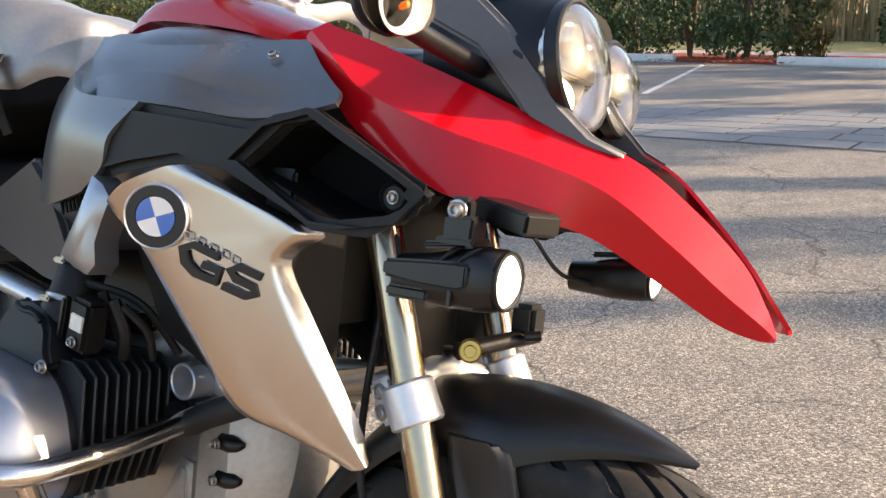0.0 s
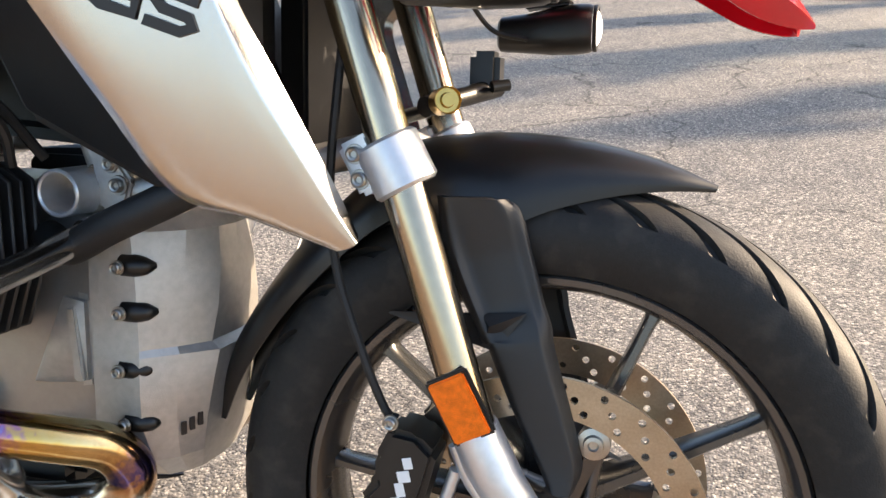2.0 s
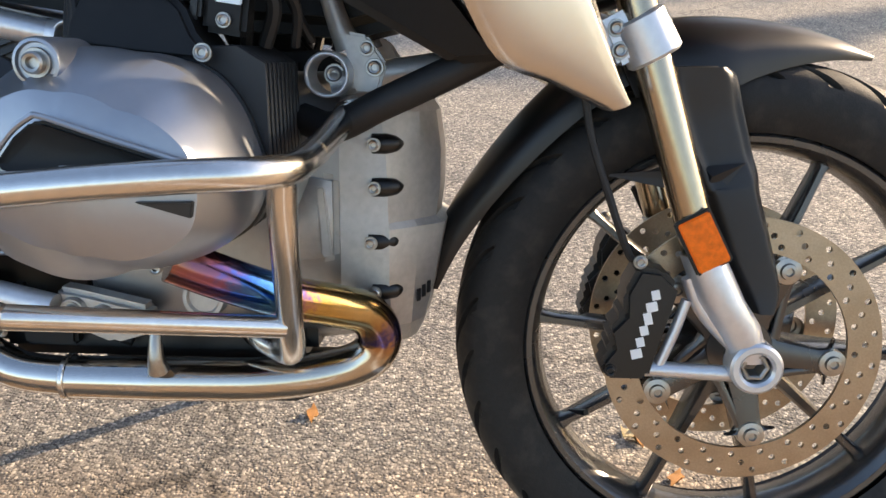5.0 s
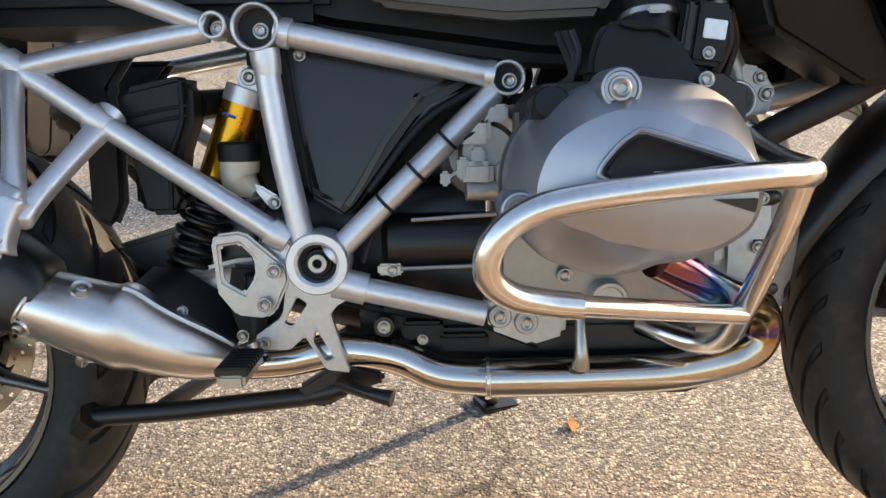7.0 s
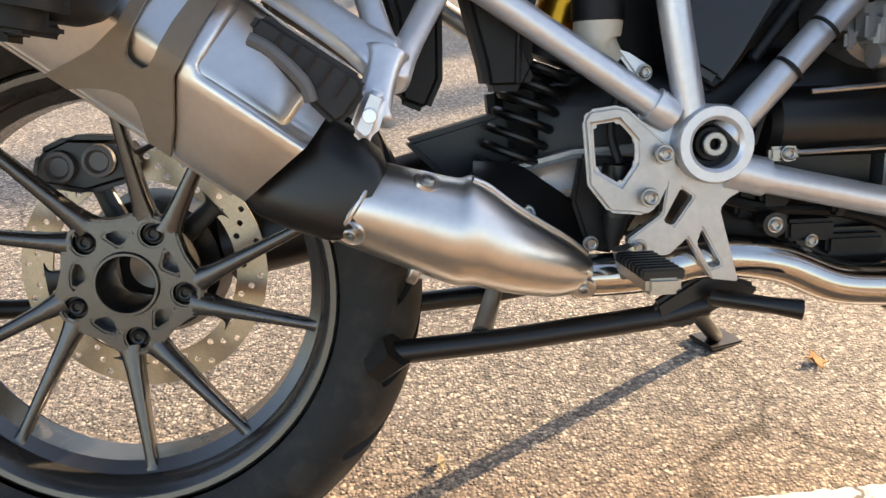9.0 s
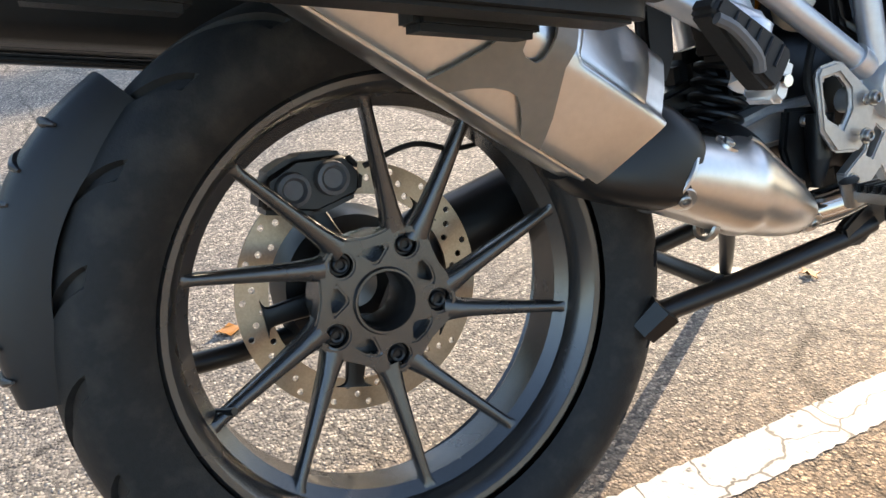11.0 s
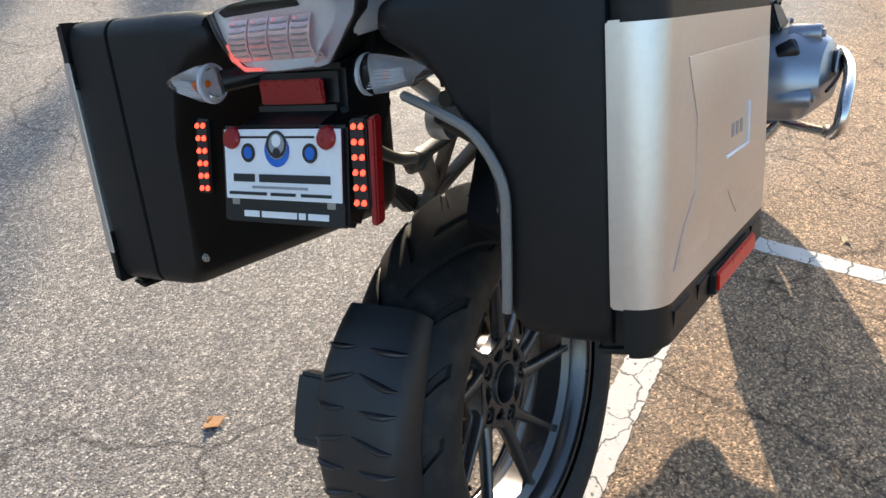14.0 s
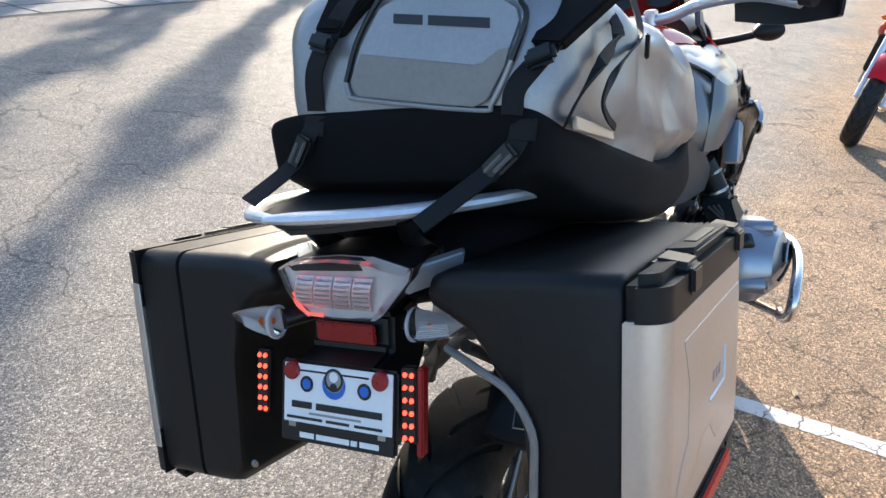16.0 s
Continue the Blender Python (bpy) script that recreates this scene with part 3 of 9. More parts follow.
part("hub_ring", lathe([(0.0300, 0.055), (0.0300, -0.013), (0.0315, -0.016), (0.0340, -0.016), (0.0362, -0.011), (0.0362, 0.0), (0.0335, 0.002)], RC, (0, 1, 0), 48), RIM, rear_wheel)
for a in BOSS:
    bx, bz = polar(RC, 0.061, a)
    screw(rear_wheel, bx, RC[1] - 0.003, bz, 0.0088, dark=True)
    for d, end, w in ((0.17, 0.515, 0.020), (-0.17, -0.035, 0.021)):
        part("spoke", spoke(RC, a + d, 0.069, a + end, 0.208, 0.000, -0.022, w, 0.0105, 0.023, 0.016), RIM, rear_wheel, "", 60)
part("valve", tube([(RC[0] - 0.186, RC[1] - 0.01, RC[2] - 0.066), (RC[0] - 0.172, RC[1] - 0.035, RC[2] - 0.061)], 0.004, 8, 1), SATIN, rear_wheel)
rdisc = part("brake_disc", disc(RC, 0.139, 0.104, 0.062, 0.004, 30), DISC, rear_wheel, "drilled steel rear brake disc")
for k in range(5):
    a = radians(40 + 72 * k)
    part("disc_carrier", spoke(RC, a, 0.03, a, 0.112, 0.062, 0.062, 0.03, 0.02, 0.01, 0.008), SATIN, rdisc)

# front wheel
FC = (1.511, 0.0, 0.3305)
front_wheel = wheel("front_wheel", FC, 0.3205, 0.061, 0.2415, 0.047, slant_groove(30, 2.0, 0.10, 0.90, 0.22, 0.006), "dark grey ten-spoke cast front wheel", 0.0165)
part("hub", lathe([(0.018, -0.06), (0.036, -0.06), (0.042, -0.05), (0.03, -0.02), (0.03, 0.02), (0.042, 0.05), (0.036, 0.06), (0.018, 0.06), (0.018, -0.06)], FC, (0, 1, 0), 40), RIM, front_wheel)
for k in range(10):
    end = radians(67 - 36 * k)
    part("spoke", spoke(FC, end + (0.10 if k % 2 else -0.10), 0.036, end, 0.226, -0.008, -0.010, 0.019, 0.0110, 0.050, 0.024), RIM, front_wheel)
for s in (-1, 1):
    fd = part("brake_disc", disc(FC, 0.153, 0.116, s * 0.064 + (0.002 if s < 0 else -0.006), 0.0045, 36), DISC, front_wheel, "drilled steel front brake disc")
    for k in range(5):
        a = radians(65.5 - 72 * k)
        part("disc_carrier", spoke(FC, a, 0.026, a, 0.100, s * 0.050, s * 0.060, 0.038, 0.026, 0.016, 0.010), RIM, fd)
        part("carrier_web", spoke(FC, a - 0.80, 0.040, a - 0.10, 0.094, s * 0.053, s * 0.058, 0.011, 0.009, 0.012, 0.008), RIM, fd)
        part("float_pin", lathe([(0.0, 0.006), (0.004, 0.006), (0.005, 0.009), (0.0085, 0.0085), (0.0095, 0.005), (0.0150, 0.004), (0.0155, -0.004)], (FC[0] + 0.1025 * math.cos(a), s * 0.062, FC[2] + 0.1025 * math.sin(a)), (0, s, 0), 20), ZINC, fd)
part("valve", tube([(FC[0] - 0.178, -0.01, FC[2] - 0.102), (FC[0] - 0.163, -0.03, FC[2] - 0.094)], 0.004, 8, 1), SATIN, front_wheel)

# fork
FA = Vector((0.478, 0.0, -0.878))                  # down along the fork legs


def fork(s, r_up=0.0195):
    y = s * 0.103
    top, low = Vector((1.29, y, 0.93)), Vector((1.453, y, 0.437))
    leg = part("fork_leg", tube([top, low], r_up, 28, 1), CHROME, moto, "satin steel fork tube")
    part("fork_foot", rings([[low + Vector((dx, 0, dz)) + 0.0 * FA + Vector((rx * math.cos(a), 0, 0)) + Vector((0, ry * math.sin(a), 0)) for a in np.linspace(0, 2 * math.pi, 20, endpoint=False)]
                             for dx, dz, rx, ry in ((-0.004, 0.012, 0.0235, 0.0235), (0.004, -0.005, 0.0245, 0.0245), (0.018, -0.035, 0.026, 0.025), (0.036, -0.062, 0.026, 0.022), (0.048, -0.085, 0.022, 0.018), (0.054, -0.103, 0.018, 0.014))]), FRAME, leg, "silver cast fork foot")
    part("axle_clamp", ring(0.028, 0.0165, 0.032, (FC[0], y - s * 0.012, FC[2]), (0, s, 0), 32, 0.003), FRAME, leg)
    part("axle_nut", ring(0.0165, 0.0105, 0.024, (FC[0], y - s * 0.010, FC[2]), (0, s, 0), 6, 0.002), ZINC, leg)
    part("caliper_strut", tube([(1.500, y, 0.318), (1.45, y, 0.320), (1.398, y, 0.322)], 0.0085, 10, 4), FRAME, leg)
    part("caliper_strut", tube([(1.437, y, 0.425), (1.452, y, 0.392), (1.478, y, 0.362), (1.498, y, 0.345)], 0.0085, 10, 4), FRAME, leg)
    part("caliper_strut", tube([(1.437, y, 0.40), (1.425, y, 0.36), (1.412, y, 0.326)], 0.006, 10, 4), FRAME, leg)
    cal = part("brake_caliper", slab([(1.381, y - s * 0.028, 0.440), (1.406, y - s * 0.028, 0.437), (1.424, y - s * 0.028, 0.420), (1.418, y - s * 0.028, 0.395), (1.404, y - s * 0.028, 0.345), (1.398, y - s * 0.028, 0.317), (1.352, y - s * 0.028, 0.317), (1.345, y - s * 0.028, 0.334), (1.357, y - s * 0.028, 0.352), (1.352, y - s * 0.028, 0.37), (1.368, y - s * 0.028, 0.388), (1.367, y - s * 0.028, 0.412)],
                                     (0, s * 0.052, 0), 0.006), SATIN, leg, "black four-piston brake caliper with a worn white mark")
    for k in range(6):
        z = 0.347 + 0.0128 * k
        part("mark", box((1.383 + 0.0032 * k, y + s * 0.0246, z), (0.0115 if k in (0, 4) else 0.0085, 0.001, 0.0105 if k != 3 else 0.013), 0.0004, (0, -14, 0)), WHITE, cal)
    screw(leg, 1.382, y + s * 0.022, 0.445, 0.0055)
    screw(leg, 1.357, y + s * 0.026, 0.328, 0.005, dark=True)
    part("reflector_mount", box((1.4435, y + s * 0.020, 0.467), (0.040, 0.006, 0.062), 0.002, (0, -28, 0)), SATIN, leg)
    part("reflector", box((1.4435, y + s * 0.0245, 0.467), (0.034, 0.005, 0.056), 0.0015, (0, -28, 0)), ORANGE, leg, "orange side reflector")
    return leg


fork(-1)
fork(1)
bridge = part("fork_bridge", merge(ring(0.0285, 0.0193, 0.046, (1.377 - 0.011, -0.103, 0.668 + 0.020), FA, 32, 0.003), ring(0.0285, 0.0193, 0.046, (1.377 - 0.011, 0.103, 0.668 + 0.020), FA, 32, 0.003),
                                   box((1.352, -0.098, 0.667), (0.030, 0.040, 0.048), 0.004, (0, -28, 0)), box((1.352, 0.098, 0.667), (0.030, 0.040, 0.048), 0.004, (0, -28, 0)),
                                   tube([(1.36, -0.09, 0.665), (1.335, 0, 0.685), (1.36, 0.09, 0.665)], 0.014, 12)), FRAME, moto, "silver fork bridge clamp")
screw(bridge, 1.345, -0.119, 0.676, 0.0065)
screw(bridge, 1.350, -0.119, 0.655, 0.0065)
part("telelever_arm", merge(tube([(1.06, -0.09, 0.62), (1.2, -0.07, 0.645), (1.33, 0, 0.675)], [0.016, 0.013, 0.018], 10), tube([(1.06, 0.09, 0.62), (1.2, 0.07, 0.645), (1.33, 0, 0.675)], [0.016, 0.013, 0.018], 10)), CAST, moto)
part("brake_hose", tube([(1.33, -0.10, 0.80), (1.318, -0.105, 0.66), (1.325, -0.11, 0.58), (1.352, -0.112, 0.50), (1.372, -0.108, 0.45), (1.382, -0.105, 0.442)], 0.0042, 8), HOSE, moto)
sd = part("horn_bracket", merge(tube([(1.38, -0.03, 0.715), (1.43, 0.06, 0.735)], 0.010, 12, 1), box((1.42, 0.055, 0.75), (0.03, 0.035, 0.04), 0.006), tube([(1.33, 0.03, 0.70), (1.38, -0.02, 0.712)], 0.007, 10, 1)), SATIN, moto, "black bracket with brass fittings")
part("brass_nipple", lathe([(0.0, 0.004), (0.006, 0.004), (0.007, 0.0), (0.011, 0.0), (0.0125, 0.003), (0.0125, -0.02), (0.0, -0.02)], (1.405, -0.045, 0.722), (0.5, -0.85, 0.1), 18), BRASS, sd)
part("brass_nipple", tube([(1.43, 0.03, 0.735), (1.445, 0.04, 0.738)], 0.006, 10, 1), SATIN, sd)

# front mudguard in two pieces and its leg panel


def arc_guard(a0, a1, r_of, half_of, drop_of, n, thick=0.003):
    grid = []
    for k in range(n):
        t = k / (n - 1)
        a = radians(a0 + (a1 - a0) * t)
        r, h, d = r_of(t), half_of(t), drop_of(t)
        row = []
        for u in (-1, -0.96, -0.7, -0.35, 0, 0.35, 0.7, 0.96, 1):
            rr = r - d * (abs(u) ** 2.6) - (d * 0.6 if abs(u) == 1 else 0)
            row.append((FC[0] + rr * math.cos(a), h * u, FC[2] + rr * math.sin(a)))
        grid.append(row)
    return sheet(grid, thick, 4, 2)


part("front_mudguard", arc_guard(67.5, 116, lambda t: 0.350 + 0.036 * t - 0.006 * math.sin(t * 3.1), lambda t: 0.004 + 0.072 * min(1, t * 1.5) ** 0.8, lambda t: 0.004 + 0.044 * min(1.0, t * 1.6), 9), SATIN, moto, "satin black pointed front mudguard")
part("rear_mudguard_flap", arc_guard(114, 171, lambda t: 0.372 - 0.018 * math.sin(t * 3.1), lambda t: 0.062 - 0.036 * t ** 2, lambda t: 0.03 - 0.014 * t, 8), SATIN, moto, "satin black lower mudguard")
for s in (-1, 1):
    leg_rows = []
    for z, xa, xb, dip in ((0.640, 1.402, 1.470, 0.0), (0.622, 1.405, 1.480, 0.003), (0.590, 1.414, 1.489, 0.008), (0.560, 1.427, 1.498, 0.008), (0.542, 1.436, 1.503, 0.007), (0.520, 1.446, 1.511, 0.002), (0.508, 1.452, 1.515, 0.0), (0.450, 1.478, 1.533, 0.0), (0.405, 1.502, 1.545, 0.0), (0.380, 1.514, 1.540, -0.003)):
        leg_rows.append([(xa + (xb - xa) * u, s * (0.084 - 0.018 * abs(2 * u - 1) ** 6 - (dip if 0.2 < u < 0.95 else 0.0)), z - 0.018 * (dip > 0.0015) * (0.5 - u)) for u in (0.0, 0.07, 0.18, 0.28, 0.5, 0.8, 0.88, 0.97, 1.0)])
    leg = part("mudguard_leg", sheet(leg_rows, 0.006, 4, 3), MATTE, moto, "matt grey mudguard leg panel with a scoop", 50)
    screw(leg, 1.524, s * 0.080, 0.391, 0.0055, (0, s, 0))


# tubular frame, rear sub-frame and foot rests
def bar(name, a, b, r=0.0145, parent=None, label="", material=None, y2=None):
    return part(name, tube([a, b], r, 18, 1), material or FRAME, parent or moto, label)


YF = -0.145


for s in (-1, 1):
    y = s * 0.145
    yf = s * 0.105
    chassis = part("tubular_frame", tube([(0.550, y * 0.985, 0.713), (0.786, yf * 1.02, 0.664)], 0.0145, 18, 1), FRAME, moto, "satin silver tubular trellis frame")
    part("frame_tube", tube([(0.531, y, 0.692), (0.545, y, 0.59), (0.566, y, 0.475)], 0.0145, 18, 4), FRAME, chassis)
    part("frame_tube", tube([(0.791, yf, 0.644), (0.60, y, 0.462)], 0.0145, 18, 1), FRAME, chassis)
    part("frame_tube", tube([(0.60, y, 0.430), (0.637, y, 0.420)], 0.0185, 18, 1), FRAME, chassis)
    part("frame_tube", tube([(0.63, y, 0.421), (0.775, y, 0.388)], 0.0145, 18, 1), FRAME, chassis)
    part("frame_tube", tube([(0.535, y, 0.487), (0.345, y, 0.617), (0.235, y * 1.0, 0.694), (0.14, y, 0.77)], 0.0135, 18, 1), FRAME, chassis)
    part("frame_tube", tube([(0.470, y, 0.716), (0.300, y, 0.688), (0.262, y, 0.680)], 0.0135, 18, 1), FRAME, chassis)
    part("frame_tube", tube([(0.470, y, 0.722), (0.36, y, 0.765), (0.24, y, 0.81)], 0.0125, 18, 1), FRAME, chassis)
    for x, z, ro, ri, w, yy in ((0.526, 0.718, 0.0265, 0.0225, 0.040, y), (0.479, 0.721, 0.0155, 0.011, 0.034, y), (0.805, 0.660, 0.0205, 0.0165, 0.038, yf)):
        eye = part("frame_eye", ring(ro, ri, w, (x, yy - s * w * 0.55, z), (0, s, 0), 36, 0.0015), FRAME, chassis)
        part("eye_floor", lathe([(0.0, 0.0), (ri, 0.0)], (x, yy - s * 0.004, z), (0, s, 0), 24), BLACK, eye)
        screw(eye, x + 0.003, yy - s * 0.002, z - 0.003, 0.0068, (0, s, 0))
    for a_, b_ in (((0.352, 0.612), (0.332, 0.626)), ((0.262, 0.675), (0.244, 0.688)), ((0.548, 0.478), (0.528, 0.492)), ((0.545, 0.7142), (0.562, 0.7107)), ((0.776, 0.666), (0.790, 0.663)), ((0.612, 0.473), (0.598, 0.460)), ((0.536, 0.666), (0.532, 0.694))):
        yy = y if a_[0] < 0.7 else yf * 1.02
        part("weld_bead", tube([(a_[0], yy, a_[1]), (0.5 * (a_[0] + b_[0]), yy, 0.5 * (a_[1] + b_[1])), (b_[0], yy, b_[1])], [0.0148, 0.0168, 0.0172], 18, 3), FRAME, chassis)
    piv = part("swingarm_pivot", lathe([(0.0225, -0.03), (0.0225, 0.017), (0.026, 0.020), (0.0345, 0.020), (0.0365, 0.016), (0.0365, -0.03)], (0.583, y, 0.454), (0, s, 0), 40), FRAME, chassis, "silver pivot ring with worn lacquer")
    part("pivot_core", lathe([(0.0225, 0.0), (0.017, 0.0), (0.015, 0.006), (0.0115, 0.006), (0.0108, 0.012), (0.0055, 0.012), (0.0045, 0.004), (0.0, 0.004)], (0.583, y, 0.454), (0, s, 0), 32), BLACK, piv)
    part("pivot_nut", ring(0.0112, 0.0050, 0.007, (0.583, y + s * 0.009, 0.454), (0, s, 0), 24, 0.001), ZINC, piv)
    part("frame_plate", slab([(0.528, y - s * 0.004, 0.505), (0.552, y - s * 0.004, 0.475), (0.58, y - s * 0.004, 0.49), (0.618, y - s * 0.004, 0.468), (0.615, y - s * 0.004, 0.42), (0.58, y - s * 0.004, 0.415), (0.545, y - s * 0.004, 0.44), (0.515, y - s * 0.004, 0.478)], (0, -s * 0.014, 0), 0.004), FRAME, chassis)
    for x, z in ((0.536, 0.487), (0.534, 0.445)):
        b = part("bolt_boss", lathe([(0.0, 0.006), (0.0125, 0.006), (0.014, 0.003), (0.014, -0.02)], (x, y, z), (0, s, 0), 24), FRAME, chassis)
        screw(b, x, y + s * 0.007, z, 0.0064, (0, s, 0))
    # heel plate with its opening
    outer = [(0.461, 0.480), (0.467, 0.489), (0.492, 0.492), (0.503, 0.489), (0.547, 0.450), (0.549, 0.434), (0.532, 0.397), (0.520, 0.390), (0.486, 0.394), (0.466, 0.420)]
    inner = [(0.471, 0.475), (0.494, 0.478), (0.510, 0.460), (0.510, 0.439), (0.497, 0.420), (0.474, 0.434)]
    bm = bmesh.new()
    ov = [bm.verts.new((x, s * 0.156, z)) for x, z in outer]
    iv = [bm.verts.new((x, s * 0.156, z)) for x, z in inner]
    es = [bm.edges.new((v[k], v[(k + 1) % len(v)])) for v in (ov, iv) for k in range(len(v))]
    bmesh.ops.triangle_fill(bm, edges=es, use_beauty=True)
    bmesh.ops.solidify(bm, geom=list(bm.faces), thickness=0.009)
    bmesh.ops.recalc_face_normals(bm, faces=bm.faces)
    ee = [e for e in bm.edges if len(e.link_faces) == 2 and e.calc_face_angle(0) > 0.6]
    bmesh.ops.bevel(bm, geom=ee, offset=0.0034, segments=3, affect="EDGES")
    heel = part("heel_guard", bm, ALLOY, moto, "pierced silver heel guard plate")
    for x, z in ((0.521, 0.408), (0.534, 0.447)):
        screw(heel, x, s * 0.166, z, 0.0066, (0, s, 0))
    # foot rest bracket: two struts and the hanger
    hang = part("footrest_bracket", pierced([(0.545, 0.438), (0.538, 0.390), (0.505, 0.367), (0.509, 0.351), (0.545, 0.350), (0.563, 0.366), (0.587, 0.325), (0.614, 0.321), (0.594, 0.392), (0.602, 0.402), (0.620, 0.412), (0.617, 0.432), (0.585, 0.425)],
                                            [[(0.556, 0.414), (0.539, 0.382), (0.549, 0.378), (0.568, 0.405)], [(0.577, 0.374), (0.597, 0.338), (0.586, 0.335), (0.572, 0.360)]], s * 0.150, s * 0.014, 0.0016), ALLOY, moto, "silver cast footrest bracket")
    screw(hang, 0.516, s * 0.151, 0.359, 0.006, (0, s, 0))
    peg = part("rider_footrest", box((0.503, s * 0.215, 0.348), (0.030, 0.090, 0.016), 0.004), ZINC, moto, "serrated metal footrest")
    for k in range(8):
        part("tooth", box((0.503, s * (0.180 + 0.0105 * k), 0.357), (0.036, 0.006, 0.009), 0.0015), SATIN, peg)
    part("hinge", tube([(0.498, s * 0.160, 0.362), (0.506, s * 0.160, 0.335)], 0.011, 12, 1), ZINC, peg)
    # pillion footrest hanger
    def strut(a, b, w0, w1, th, up):
        """A cast arm of rounded oblong section; up: the way across its width."""
        a, b = Vector((a[0], s * a[1], a[2])), Vector((b[0], s * b[1], b[2]))
        d = (b - a).normalized()
        wd = Vector((up[0], s * up[1], up[2]))
        wd = (wd - d * wd.dot(d)).normalized()
        nn = d.cross(wd)
        rows = []
        for t, f in ((-0.04, 0.5), (-0.03, 0.95), (0.0, 1.28), (0.06, 1.14), (0.14, 1.03), (0.3, 0.95), (0.5, 0.92), (0.7, 0.95), (0.84, 1.04), (0.92, 1.18), (1.0, 1.36), (1.03, 1.0), (1.04, 0.5)):
            w = (w0 + (w1 - w0) * t) * 0.5 * f
            rows.append([a + d * ((b - a).length * t) + wd * (w * x) + nn * (th * 0.5 * y) for x, y in ((1, 0.0), (0.97, 0.5), (0.84, 0.86), (0.55, 1), (0, 1.06), (-0.55, 1), (-0.84, 0.86), (-0.97, 0.5), (-1, 0.0), (-0.97, -0.5), (-0.84, -0.86), (-0.55, -1), (0.55, -1), (0.84, -0.86), (0.97, -0.5))])
        return rings(rows)

    flat_way = (0.75, -0.30, 0.60)
    # the left hanger's darker tone is shade painted into its colour
    cast = FRAME if s < 0 else CASTSHADE
    pil = part("pillion_bracket", strut((0.160, 0.172, 0.628), (0.284, 0.243, 0.535), 0.034, 0.030, 0.024, flat_way), cast, moto, "%s cast pillion footrest hanger" % ("silver" if s < 0 else "dark grey"), 60)
    part("arm", strut((0.252, 0.152, 0.668), (0.286, 0.240, 0.532), 0.019, 0.022, 0.024, (1, 0, 0)), cast, pil, "", 60)
    part("arm", strut((0.256, 0.152, 0.651), (0.146, 0.176, 0.634), 0.018, 0.019, 0.024, (0, -0.4, 1)), cast, pil, "", 60)
    part("arm", strut((0.343, 0.143, 0.614), (0.289, 0.238, 0.522), 0.026, 0.022, 0.024, (0.8, 0, -0.5)), cast, pil, "", 60)
    part("gusset", slab([(0.146, s * 0.172, 0.642), (0.168, s * 0.172, 0.637), (0.176, s * 0.182, 0.606), (0.160, s * 0.188, 0.598), (0.132, s * 0.178, 0.622)], (0, s * 0.022, 0), 0.006, 3), cast, pil, "", 50)
    part("arm_collar", tube([(0.352, s * 0.131, 0.628), (0.340, s * 0.148, 0.609)], [0.0175, 0.0165], 24, 1), cast, pil)
    part("foot_block", strut((0.286, 0.240, 0.540), (0.271, 0.256, 0.492), 0.028, 0.030, 0.030, (1, 0, -0.2)), cast, pil, "", 60)
    part("hinge", slab([(0.270, s * 0.290, 0.517), (0.287, s * 0.290, 0.508), (0.275, s * 0.290, 0.478), (0.266, s * 0.290, 0.473), (0.255, s * 0.290, 0.484)], (0, -s * 0.036, 0), 0.006, 3), cast, pil, "", 60)
    part("hinge_pin", lathe([(0.0, 0.003), (0.005, 0.003), (0.0058, 0.0), (0.0058, -0.01)], (0.271, s * 0.2905, 0.494), (0, s, 0), 18), STEEL, pil)
    pp = part("pillion_footrest", slab([(0.188, s * 0.302, 0.556), (0.199, s * 0.302, 0.569), (0.268, s * 0.302, 0.522), (0.270, s * 0.302, 0.512), (0.256, s * 0.302, 0.492), (0.246, s * 0.302, 0.487), (0.231, s * 0.302, 0.502)], (0, -s * 0.030, 0), 0.006, 3), HOSE, moto, "folded black rubber pillion footrest")
    part("rubber_rib", tube([(0.191, s * 0.303, 0.550), (0.206, s * 0.305, 0.541), (0.226, s * 0.305, 0.520), (0.231, s * 0.303, 0.506)], 0.005, 8, 3), ARMG, pp)
    for k in range(5):
        part("rubber_groove", tube([(0.214 + 0.011 * k, s * 0.3025, 0.553 - 0.0075 * k), (0.203 + 0.011 * k, s * 0.3025, 0.538 - 0.0075 * k)], 0.0014, 6, 1), SATIN, pp)
    # passenger grab ring on the sub-frame
    gr = part("round_boss", lathe([(0.0, 0.004), (0.011, 0.004), (0.013, 0.0), (0.021, 0.0), (0.023, 0.004), (0.032, 0.004), (0.034, 0.0), (0.034, -0.03)], (0.186, y, 0.690), (0, s, 0), 36), FRAME, moto)
    screw(gr, 0.186, y + s * 0.005, 0.690, 0.007, (0, s, 0))

